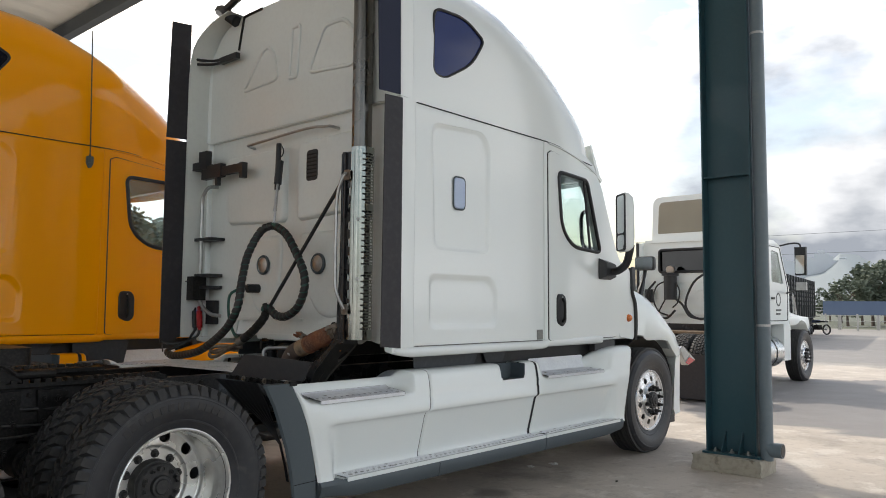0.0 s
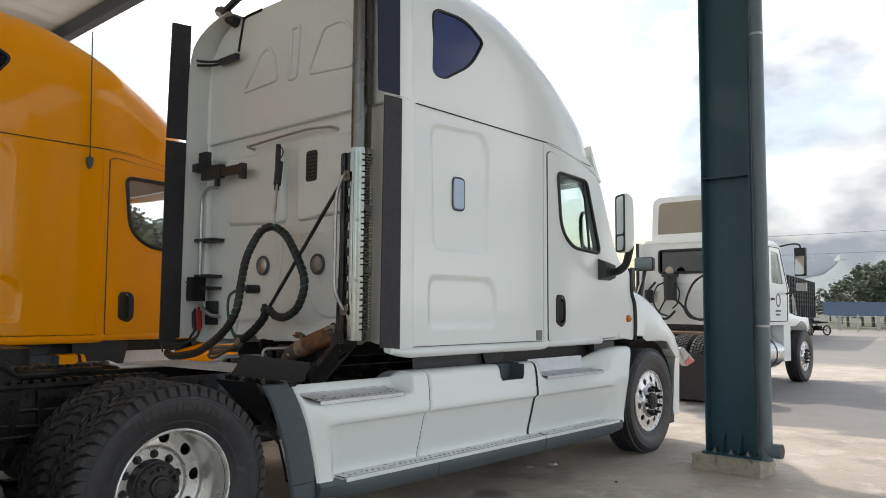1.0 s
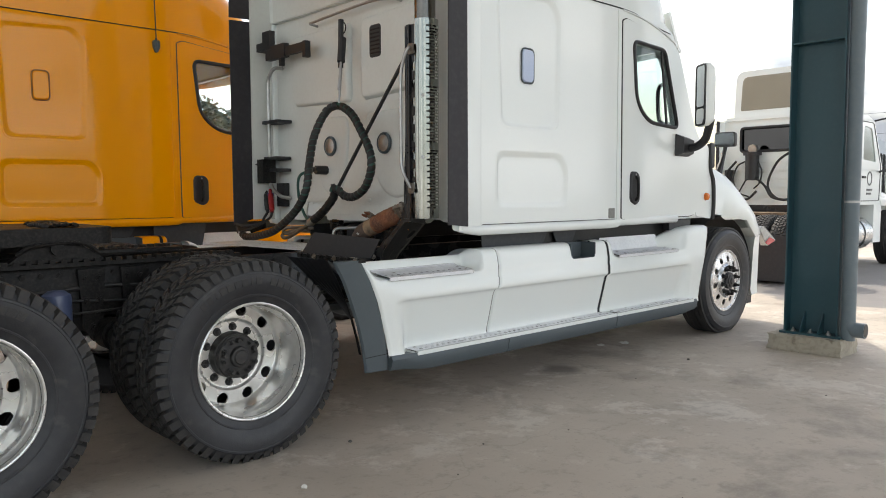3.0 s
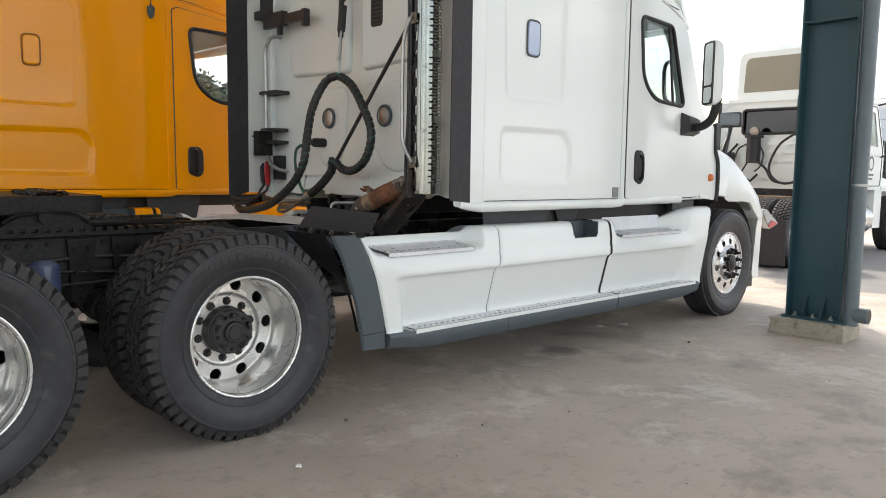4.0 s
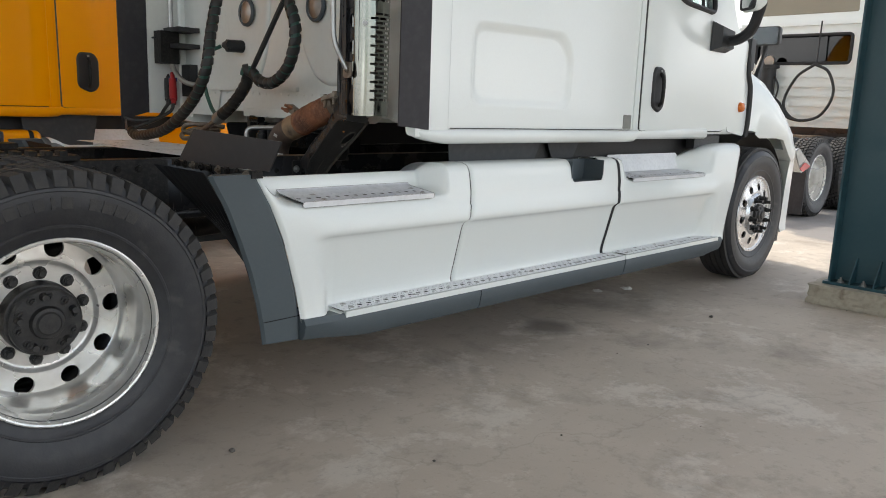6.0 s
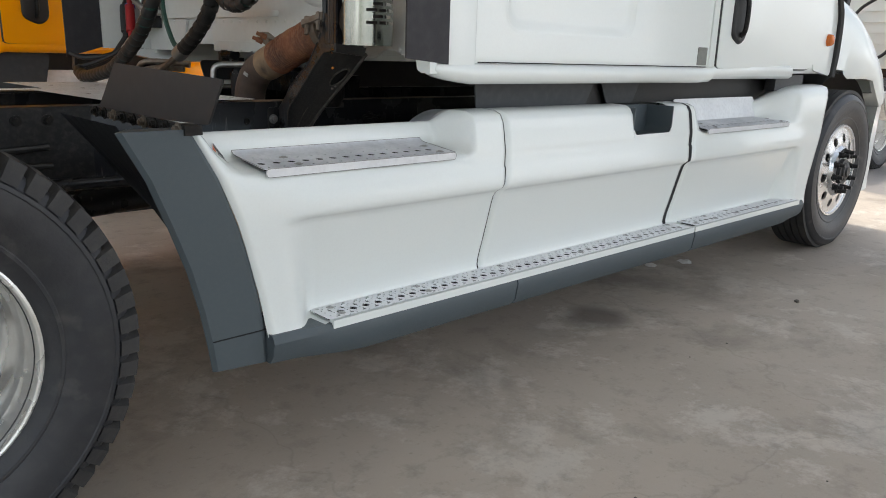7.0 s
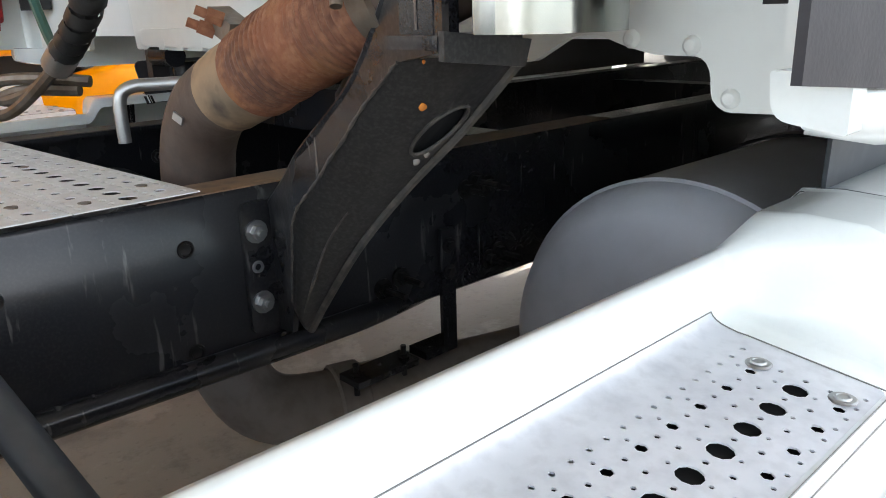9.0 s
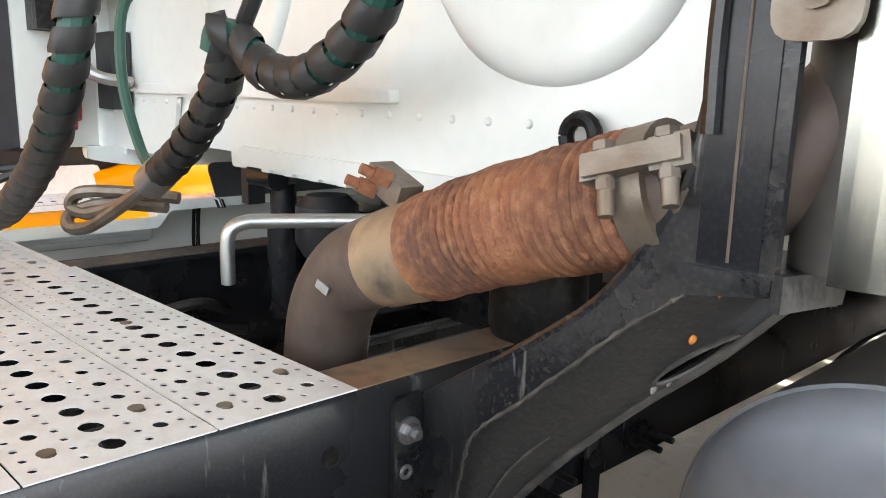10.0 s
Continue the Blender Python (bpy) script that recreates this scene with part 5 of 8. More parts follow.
    sheet(bm, round_poly([(2.66, 1.10), (2.72, 0.99), (2.92, 0.99), (2.98, 1.10)], 0.02), (), 0.006, lambda x, z, w: (x, s * (1.02 + w), z))
    part("air_deflector", bm, CHARCOAL, truck, "charcoal deflector below the cab")
    bm = boxes((2.45, 4.62, s * 0.98 - 0.02, s * 0.98 + 0.02, 0.93, 1.115), (4.25, 4.62, s * 1.06 - 0.03, s * 1.06 + 0.03, 1.03, 1.12))
    part("inner_panel", bm, BLACKPL, truck)
    # cover over the cavity between fairing and chassis
    part("fairing_support", boxes((0.95, 4.4, s * 1.0 - 0.03, s * 1.0 + 0.03, 0.80, 0.86), (0.95, 4.4, s * 1.07 - 0.03, s * 1.07 + 0.03, 0.36, 0.40)), FRAME, truck)


def chassis(truck, near=True):
    """Rails, cross members, axles, fifth wheel."""
    for s in (-1, 1):
        bm = bmesh.new()
        y = s * 0.437
        prof = [(0.0, 0.715), (0.0, 0.978), (0.004, 0.985), (0.078, 0.985), (0.078, 0.977), (0.009, 0.972), (0.009, 0.728), (0.078, 0.722), (0.078, 0.713), (0.004, 0.711)]
        ring_sweep(bm, [[(x, y - s * a, z) for a, z in prof] for x in (0.74, 1.3, 5.7)])
        rail = part("frame_rail", bm, FRAME, truck, "black steel chassis rail")
        bm = bmesh.new()
        ring_sweep(bm, [[(x, y - s * a, z) for a, z in prof] for x in (-2.3, 0.0, 0.74)])
        part("rear_rail", bm, GREASE, rail, "greasy rear length of the rail")
        if near:
            bm = bmesh.new()
            box(bm, 1.25, 2.3, *sorted((y - s * 0.002, y - s * 0.076)), 0.9855, 0.9875)
            part("rail_top", bm, RAILTOP if s < 0 else DUSTY, rail, "worn rust-stained rail top" if s < 0 else "dusty rail top")
            if s < 0:
                for x, z in ((1.293, 0.915), (1.29, 0.759), (1.05, 0.905), (1.04, 0.77)):
                    bm = bmesh.new()
                    lathe(bm, [(0.013, 0.0), (0.012, -0.003), (0.009, -0.003), (0.008, 0.0), (0.0, 0.0005)], 14)
                    part("bolt_hole", bm, GREASE, rail, "", pose(x, y - 0.0005, z))
            if s < 0:
                bm = bmesh.new()
                bolt(bm, (0, 0, 0), (0, s, 0), 0.011, 0.010)
                bmesh.ops.recalc_face_normals(bm, faces=bm.faces[:])
                me = bpy.data.meshes.new("bolt")
                bm.to_mesh(me)
                bm.free()
                for k in range(30):
                    place("bolt", me, GREASE, rail, "", pose(-2.0 + 0.09 * k, y, 0.945))
    for x in (-1.9, -0.66, 0.45, 2.2, 3.6):
        part("cross_member", boxes((x - 0.05, x + 0.05, -0.42, 0.42, 0.74, 0.94)), FRAME, truck, bevel=0.006)
    for x in (DRIVE_AXLE, REAR_AXLE):
        bm = bmesh.new()
        cyl(bm, (x, -0.95, HUB_Z), (x, 0.95, HUB_Z), 0.075, 16)
        lathe_bm = bmesh.new()
        lathe(lathe_bm, [(0.0, -0.22), (0.12, -0.20), (0.20, -0.1), (0.22, 0.0), (0.20, 0.1), (0.12, 0.2), (0.0, 0.24)], 20, "x")
        me = bpy.data.meshes.new("t")
        lathe_bm.to_mesh(me)
        lathe_bm.free()
        me.transform(Matrix.Translation((x, 0, HUB_Z)))
        bm.from_mesh(me)
        part("drive_axle", bm, GREASE, truck, "greasy black drive axle")
        for s in (-1, 1):
            bm = bmesh.new()
            lathe(bm, [(0.0, 0.46), (0.10, 0.46), (0.13, 0.50), (0.125, 0.60), (0.135, 0.68), (0.12, 0.74), (0.0, 0.74)], 20, "z")
            part("air_spring", bm, TYRE, truck, "black rubber air spring", pose(x - 0.30, s * 0.52, 0))
    bm = bmesh.new()
    cyl(bm, (FRONT_AXLE, -0.95, 0.42), (FRONT_AXLE, 0.95, 0.42), 0.06, 12)
    part("steer_axle", bm, GREASE, truck)
    bm = bmesh.new()
    cyl(bm, (0.25, 0, 0.55), (3.4, 0, 0.72), 0.055, 14)
    part("drive_shaft", bm, FRAME, truck, "black drive shaft")
    # fifth wheel on its slide rails
    bm = bmesh.new()
    plate = round_poly([(-1.05, -0.46), (-0.42, -0.46), (-0.36, -0.40), (-0.36, 0.40), (-0.42, 0.46), (-1.05, 0.46), (-1.30, 0.36), (-1.30, 0.10), (-0.80, 0.06), (-0.80, -0.06), (-1.30, -0.10), (-1.30, -0.36)], 0.05, 3)
    sheet(bm, plate, (), 0.088, lambda u, v, w: (u, v, 1.190 - w - 0.04 * max(0, -0.85 - u)), [(0, -0.85)])
    fw = part("fifth_wheel", bm, GREASE, truck, "greasy black fifth wheel plate", bevel=0.016)
    for s in (-1, 1):
        bm = bmesh.new()
        ring_sweep(bm, [[(x, s * y, z) for x, z in ((-0.90, 1.015), (-0.42, 1.015), (-0.58, 1.12), (-0.76, 1.12))] for y in (0.40, 0.475)])
        cyl(bm, (-0.67, s * 0.34, 1.085), (-0.67, s * 0.50, 1.085), 0.034, 14)
        tube(bm, [(-0.86, s * 0.485, 1.06), (-0.78, s * 0.49, 1.10), (-0.56, s * 0.49, 1.11), (-0.47, s * 0.485, 1.06)], 0.012, 6)
        cyl(bm, (-0.52, s * 0.44, 1.05), (-0.26, s * 0.44, 1.05), 0.022, 10)
        part("pivot_bracket", bm, GREASE, fw)
    bm = bmesh.new()
    for s in (-1, 1):
        box(bm, -1.95, 0.36, *sorted((s * 0.34, s * 0.48)), 0.988, 1.010)
        for k in range(41):
            x = -1.92 + 0.055 * k
            box(bm, x, x + 0.029, *sorted((s * 0.43, s * 0.492)), 1.010, 1.029)
    part("slide_rail", bm, GREASE, fw, "notched slide rail")
    rnd = random.Random(4)
    bm = bmesh.new()
    for k in range(46):
        x, y, r = -0.62 + 0.06 * math.sin(k * 2.1) + rnd.gauss(0, 0.012), -0.44 + 0.0105 * k, rnd.uniform(0.014, 0.028)
        lump = bmesh.ops.create_icosphere(bm, subdivisions=1, radius=r, matrix=Matrix.Translation((x, y, 1.190 + r * 0.3 + max(0, 0.035 - abs(x + 0.62) * 0.3))))
        for v in lump["verts"]:
            v.co += Vector((rnd.uniform(-1, 1), rnd.uniform(-1, 1), rnd.uniform(-1, 1))) * r * 0.3
            v.co.z = 1.190 + (v.co.z - 1.190) * 0.5
    part("grease", bm, GREASE, fw, "lumps of old black grease")


def running_gear(truck, detail=True):
    for x in (DRIVE_AXLE, REAR_AXLE):
        for s in (-1, 1):
            wheel(truck, x, s * 1.105, True, s < 0, detail=detail)
            inner_tyre(truck, x, s * 0.755)
    for s in (-1, 1):
        wheel(truck, FRONT_AXLE, s * 1.06, False, s < 0, rim=ALU, detail=detail)


# ---- the yard ----
def ground():
    bm = bmesh.new()
    ys = [-900, -200, -60, -20, -8, 0, 8, 20, 60, 200, 900]
    strip_sweep(bm, [[(x, y, 0) for y in ys] for x in (-900, -200, -60, -20, -8, 0, 8, 20, 60, 200, 900)])
    g = part("ground", bm, YARD)
    tagged(g, "stained grey-brown cement yard with cracks and pale worn patches", "ground", kind="structure")
    for p in g.data.polygons:
        p.use_smooth = False


ground()

white = thing("semi_truck", "white sleeper tractor unit with tall roof, parked on the cement yard", "truck", "trucks")
cab(white, WHITE, "white")
skirts(white, WHITE, "white", -1)
skirts(white, WHITE, "white", 1)
chassis(white)
running_gear(white)
yellow = thing("semi_truck", "glossy yellow sleeper tractor unit parked beside the white one", "truck", "trucks", at=pose(-2.232, 3.20, 0))
cab(yellow, YELLOW, "yellow")
chassis(yellow, False)
running_gear(yellow, False)
skirts(yellow, YELLOW, "yellow", -1)


def column():
    c = thing("steel_column", "dark teal painted steel column bolted onto a concrete block", "column")
    bm = bmesh.new()
    box(bm, 4.924, 4.937, -2.320, -1.906, 0.158, 6.2)
    for y in (-1.906, -2.334):
        box(bm, 4.82, 5.04, y, y + 0.014, 0.158, 6.2)
    part("h_section", bm, TEAL, c, "dark teal steel section", bevel=0.002)
    part("stiffener", boxes((4.826, 4.924, -2.320, -1.906, 2.625, 2.638)), TEAL, c)
    part("base_plate", boxes((4.785, 5.05, -2.37, -1.87, 0.139, 0.158)), TEAL, c, bevel=0.003)
    for y in (-2.04, -2.19):
        bm = bmesh.new()
        ring_sweep(bm, [[(x, q, z) for x, z in ((4.924, 0.158), (4.80, 0.158), (4.80, 0.172), (4.91, 0.33), (4.924, 0.33))] for q in (y, y + 0.008)])
        part("gusset", bm, TEAL, c)
    for y in (-1.97, -2.115, -2.26):
        bm = bmesh.new()
        bolt(bm, (4.835, y, 0.158), (0, 0, 1), 0.016, 0.016, True, 0.018)
        part("anchor_bolt", bm, STEEL, c)
    bm = boxes((4.70, 5.08, -2.41, -1.80, 0.0, 0.139))
    rnd = random.Random(2)
    bmesh.ops.subdivide_edges(bm, edges=bm.edges[:], cuts=7, use_grid_fill=True)
    for v in bm.verts:
        edge = sum((abs(v.co.x - 4.89) > 0.185, abs(v.co.y + 2.105) > 0.30, v.co.z > 0.13))
        chip = 0.012 if edge > 1 and rnd.random() < 0.4 else 0.0
        v.co += Vector((rnd.uniform(-1, 1), rnd.uniform(-1, 1), rnd.uniform(-0.6, 0.3) if v.co.z > 0.05 else 0)) * 0.005
        v.co += (Vector((4.89, -2.105, 0.07)) - v.co).normalized() * (chip if v.co.z > 0.02 else 0)
    part("concrete_block", bm, CONCRETE, c, "rough chipped concrete block", angle=20)
    p = thing("downpipe", "grey plastic rain downpipe strapped to the steel column", "pipe")
    bm = bmesh.new()
    tube(bm, [(4.88, -2.398, 6.0), (4.88, -2.398, 3.0), (4.88, -2.398, 0.35), (4.88, -2.402, 0.27), (4.88, -2.43, 0.232), (4.88, -2.48, 0.222), (4.88, -2.53, 0.222)], 0.058, 20, 5, True)
    part("pipe", bm, PVC, p)
    bm = bmesh.new()
    tube(bm, [(4.88, -2.438, 0.228), (4.88, -2.46, 0.222), (4.88, -2.535, 0.222)], 0.063, 20, 3, True)
    sleeve = part("pipe_sleeve", bm, PVC, p, "wider elbow socket")
    # solid black disc on the socket's end, painting the shade inside
    bm = bmesh.new()
    cyl(bm, (4.88, -2.530, 0.222), (4.88, -2.537, 0.222), 0.053, 18)
    part("pipe_mouth_shade", bm, BLACKPL, p, "black disc for the shade inside the pipe's mouth")
    for z in (1.286, 3.90):
        bm = bmesh.new()
        cyl(bm, (4.88, -2.398, z - 0.010), (4.88, -2.398, z + 0.010), 0.0605, 20)
        part("strap", bm, STEEL, p, "thin metal strap")


column()


def wrap_line(bm, line, r, pitch=0.042, width=0.0398, step=0.004):
    """A flat ribbon wound round a line."""
    pts, acc = [], 0.0
    for a, b in zip(line, line[1:]):
        n = max(1, int((b - a).length / step))
        for k in range(n):
            pts.append((a.lerp(b, k / n), (b - a).normalized()))
    up, rows = None, []
    for i, (p, d) in enumerate(pts):
        u = frame_of(d)[0] if up is None else (up - d * up.dot(d)).normalized()
        up, v = u, d.cross(u)
        ang = 2 * math.pi * (i * step) / pitch
        o = u * math.cos(ang) + v * math.sin(ang)
        rows.append([p - d * width / 2 + o * r * 0.97, p - d * width * 0.3 + o * (r + 0.001), p + d * width * 0.3 + o * (r + 0.003), p + d * width / 2 + o * (r + 0.001)])
    strip_sweep(bm, rows)


def hose(truck, pts, r, mat, wrap=True, label="", name="air_hose"):
    bm = bmesh.new()
    line = tube(bm, pts, r * (0.80 if wrap else 1.0), 10, 8)
    h = part(name, bm, mat, truck, label)
    if wrap:
        bm = bmesh.new()
        wrap_line(bm, line, r)
        part("spiral_wrap", bm, HOSE, h, "black spiral hose wrap")
    return h


def back_wall(truck):
    """What is pressed into and mounted on the rear of the sleeper."""
    def press(poly, depth=0.036, lip=0.030, r=0.06):
        bm = bmesh.new()
        emboss(bm, round_poly(poly, r, 5), (lambda u, v, w: back_map(u, v, w + 0.0155)) if poly[0][1] < 2.8 else (lambda u, v, w: (1.5575 - w, u, v)), depth, lip)
        part("pressed_panel", bm, BACKWHITE, truck, angle=70)
    bm = bmesh.new()
    sheet(bm, round_poly([(-1.108, 1.119), (-1.052, 1.117), (-1.037, 1.128), (-1.034, 1.158), (-1.024, 1.171), (-0.968, 1.172), (-0.933, 1.180), (-0.895, 1.193), (-0.856, 1.190), (-0.80, 1.16), (0.42, 1.158), (0.44, 1.30), (0.70, 1.30), (0.74, 1.15), (1.15, 1.15), (1.15, 2.815), (-1.15, 2.815), (-1.15, 1.119)], 0.008, 2), (), 0.012, lambda u, v, w: back_map(u, v, 0.003 + w))
    skin = part("back_skin", bm, BACKWHITE, truck, "dusty white pressed rear wall, some shade in its paint")
    press([(0.06, 2.06), (0.86, 2.09), (0.89, 2.66), (0.06, 2.66)])
    press([(-0.80, 2.10), (-0.08, 2.06), (-0.08, 2.66), (-0.80, 2.68)])
    press([(0.60, 1.97), (0.14, 1.97), (0.10, 1.88), (0.14, 1.52), (0.22, 1.38), (0.33, 1.34), (0.46, 1.40), (0.64, 1.80)], 0.014, 0.030, 0.09)
    press([(-0.62, 1.97), (-0.12, 1.97), (-0.10, 1.88), (-0.20, 1.53), (-0.32, 1.37), (-0.47, 1.325), (-0.62, 1.37), (-0.70, 1.52)], 0.014, 0.030, 0.09)
    press([(-0.16, 1.306), (0.98, 1.306), (0.98, 1.330), (-0.16, 1.330)], 0.014, 0.012, 0.008)
    press([(-0.70, 1.165), (0.38, 1.165), (0.38, 1.205), (-0.70, 1.205)], 0.010, 0.014, 0.015)
    for poly, r in (([(0.64, 3.19), (0.17, 3.21), (0.22, 3.42), (0.30, 3.50), (0.38, 3.48)], 0.05), ([(0.02, 3.18), (-0.075, 3.18), (-0.105, 3.58), (-0.01, 3.58)], 0.025),
                    ([(-0.22, 3.18), (-0.74, 3.14), (-0.74, 3.38), (-0.62, 3.50), (-0.40, 3.50)], 0.06)):
        bm = bmesh.new()
        ln = [(1.5565, y, z) for y, z in round_poly(poly, r, 5)]
        tube(bm, ln + ln[:1], 0.016, 8, 1, False)
        for v in bm.verts:
            v.co.x = 1.5565 + (v.co.x - 1.5565) * 0.75
        part("pressed_bead", bm, BACKWHITE, truck, angle=70)
    for k in range(7):
        bm = boxes((1.594, 1.604, -0.30 + 0.09 * k, -0.27 + 0.09 * k, 1.160, 1.182))
        part("rib", bm, BACKWHITE, skin, bevel=0.003)
    bm = bmesh.new()
    lathe(bm, [(0.0, -0.005), (0.004, -0.0045), (0.0065, -0.002), (0.007, 0.0)], 10, "x")
    bmesh.ops.recalc_face_normals(bm, faces=bm.faces[:])
    me = bpy.data.meshes.new("rivet")
    bm.to_mesh(me)
    bm.free()
    for k in range(22):
        place("rivet", me, BACKWHITE, skin, "", pose(1.606, -0.66 + 0.075 * k, 1.288))
    for y, z in ((-0.94, 1.188), (-1.012, 1.182), (-1.058, 1.131), (-1.035, 1.275), (-1.035, 1.50)):
        ob = place("rivet", me, BACKWHITE, skin, "", pose(1.605, y, z))
        ob.scale = (1.3, 1.5, 1.5)
    # rear faces of the roof fairing
    bm = bmesh.new()
    ring = [p for p in roof_ring(1.60)]
    sheet(bm, [(y * 0.975, 2.822 + (z - 2.8185) * 0.968) for x, y, z in ring], (), 0.008, lambda u, v, w: (1.566 - w, u, v))
    part("back_skin", bm, BACKWHITE, truck, "dusty white upper rear wall, some shade in its paint")
    # flaps
    for pts, y in (([(1.412, 1.166), (1.585, 1.150), (1.577, 2.812), (1.42, 2.806)], -1.207), ([(1.37, 2.826), (1.56, 2.832), (1.545, 3.66), (1.345, 3.62)], -1.204),
                   ([(1.186, 1.10), (1.38, 1.16), (1.372, 2.812), (1.182, 2.804)], 1.19), ([(1.182, 2.826), (1.37, 2.832), (1.376, 3.842), (1.198, 3.826)], 1.19)):
        bm = bmesh.new()
        sheet(bm, pts, (), 0.008 if y < 0 else -0.008, lambda u, v, w: (u, y + w + (0.02 * (1.57 - u) if y < 0 else 0), v))
        part("side_flap", bm, NAVY if pts[0][1] > 2.0 and y < 0 else RUBBER, truck, "dark side flap, reflected sky's navy put into its colour" if pts[0][1] > 2.0 and y < 0 else "black rubber side flap")
    edge = [(y, z) for x, y, z in roof_ring(1.60) if y > 0.62]
    bm = bmesh.new()
    ring_sweep(bm, [[(x + 0.07 * smoothstep(3.6, 3.95, z), y * k, z - (1 - k) * 0.5) for k in (0.999, 0.984) for y, z in (edge if k > 0.99 else edge[::-1])] for x in (1.365, 1.45, 1.60)])
    part("roof_side_shield", bm, BACKWHITE, truck, "white side shield behind the roof fairing", angle=50)
    for z0, z1 in ((1.15, 2.812), (2.83, 3.86)):
        if z0 < 2:
            bm = boxes((1.365, 1.60, 1.168, 1.186, z0, z1))
            part("flap_mount", bm, BACKWHITE, truck, "white flap mounting panel", bevel=0.004)
        bm = boxes((1.46, 1.60, -1.186, -1.168, z0 + 0.03, z1 - 0.02))
        part("flap_mount", bm, BACKWHITE, truck, "white flap mounting panel", bevel=0.004)
    bm = bmesh.new()
    sheet(bm, round_poly([(-1.138, 1.168), (-1.142, 1.128), (-1.204, 1.119), (-1.204, 1.168)], [0.004, 0.016, 0.004, 0.004], 5), (), 0.03, lambda u, v, w: (1.508 + w, u, v))
    part("sill_corner", bm, WHITE, truck, "white end plate of the sill")
    part("flap_bracket", boxes((1.50, 1.56, -1.168, -1.13, 1.22, 1.25)), GREASE, truck, bevel=0.008)
    # round work lamps
    for y, z in ((0.326, 1.741), (-0.353, 1.731)):
        bm = bmesh.new()
        lathe(bm, [(0.078, 0.0), (0.078, -0.012), (0.070, -0.020), (0.060, -0.016)], 28, "x")
        l = part("work_lamp", bm, GREYPL, truck, "round rear lamp with a grey ring", pose(1.584, y, z))
        bm = bmesh.new()
        lathe(bm, [(0.0, -0.020), (0.03, -0.019), (0.052, -0.012), (0.062, -0.010)], 24, "x")
        part("lens", bm, STEEL, l, "dull lamp lens")
    # vent, brackets, rails
    bm = bmesh.new()
    emboss(bm, rrect(-0.345, -0.20, 2.345, 2.592, 0.035), lambda u, v, w: back_map(u, v, w + 0.040), 0.014, 0.012)
    v = part("air_vent", bm, BLACKPL, truck, "black louvred air vent")
    for k in range(7):
        part("louvre", boxes((1.5625, 1.569, -0.325, -0.22, 2.375 + 0.028 * k, 2.387 + 0.028 * k)), GREASE, v)
    bm = bmesh.new()
    tube(bm, [(1.60, 0.51, 2.70), (1.53, 0.51, 2.71), (1.53, 0.46, 2.715), (1.53, 0.0, 2.735), (1.53, -0.30, 2.74), (1.53, -0.46, 2.725), (1.53, -0.53, 2.715), (1.60, -0.535, 2.71)], 0.0105, 10, 4)
    part("hose_rail", bm, STEEL, truck, "bare steel hose rail")
    bm = boxes((1.42, 1.47, 0.95, 1.07, 2.56, 2.715), (1.42, 1.60, 1.06, 1.175, 2.565, 2.63), (1.425, 1.475, 0.74, 1.03, 2.475, 2.585), (1.435, 1.47, 0.46, 0.76, 2.485, 2.555), (1.43, 1.48, 0.435, 0.475, 2.435, 2.56), (1.435, 1.47, 0.80, 0.835, 2.41, 2.49))
    part("hose_bracket", bm, BLACKPL, truck, "black bracket on the rear wall", bevel=0.018)
    bm = tubes(0.012, [(1.40, 1.165, 3.545), (1.43, 1.10, 3.525), (1.47, 0.98, 3.505), (1.50, 0.86, 3.50)], [(1.42, 1.165, 3.50), (1.46, 1.0, 3.475), (1.50, 0.92, 3.48)])
    part("strut", bm, BLACKPL, truck, "black strut")
    part("strut_block", boxes((1.48, 1.52, 0.65, 0.90, 3.465, 3.515)), BLACKPL, truck, bevel=0.015)
    bm = tubes(0.012, [(1.555, 0.40, 3.84), (1.555, 0.63, 3.832), (1.555, 0.66, 3.80), (1.555, 0.72, 3.56)])
    part("cable_conduit", bm, GREASE, truck)
    bm = bmesh.new()
    tube(bm, [(1.55, 1.02, 3.98), (1.52, 0.90, 3.93), (1.50, 0.80, 3.86), (1.52, 0.72, 3.80)], 0.05, 8)
    tube(bm, [(1.50, 0.86, 3.93), (1.49, 0.60, 3.99), (1.50, 0.30, 4.01)], 0.03, 8)
    part("roof_corner_trim", bm, BLACKPL, truck, "black trim on the roof corner")
    bm = bmesh.new()
    tube(bm, [(1.58, 1.02, 2.43), (1.50, 1.02, 2.42), (1.48, 1.06, 2.37), (1.48, 1.09, 2.30), (1.48, 1.09, 2.0), (1.48, 1.08, 1.55), (1.48, 1.06, 1.43), (1.49, 0.94, 1.35), (1.58, 0.92, 1.33)], 0.0155, 10, 5)
    part("grab_rail", bm, STEEL, truck, "bent steel grab rail")
    for z, y0, y1 in ((1.975, 0.92, 1.17), (1.67, 0.94, 1.15), (1.57, 0.94, 1.15)):
        part("rail_clamp", boxes((1.46, 1.60, y0, y1, z - 0.013, z + 0.013)), BLACKPL, truck, bevel=0.006)
    part("air_line_valve", boxes((1.40, 1.52, 1.06, 1.16, 1.46, 1.66)), GREASE, truck, "black air line valve", bevel=0.02)
    part("valve_plate", boxes((1.55, 1.60, 0.98, 1.10, 1.26, 1.46)), BLACKPL, truck, bevel=0.01)
    for y, m, t in ((1.07, REDPL, "red air coupling"), (1.14, HOSE, "black air coupling")):
        bm = bmesh.new()
        cyl(bm, (1.462, y - 0.03, 1.235), (1.486, y + 0.028, 1.365), 0.0235, 14)
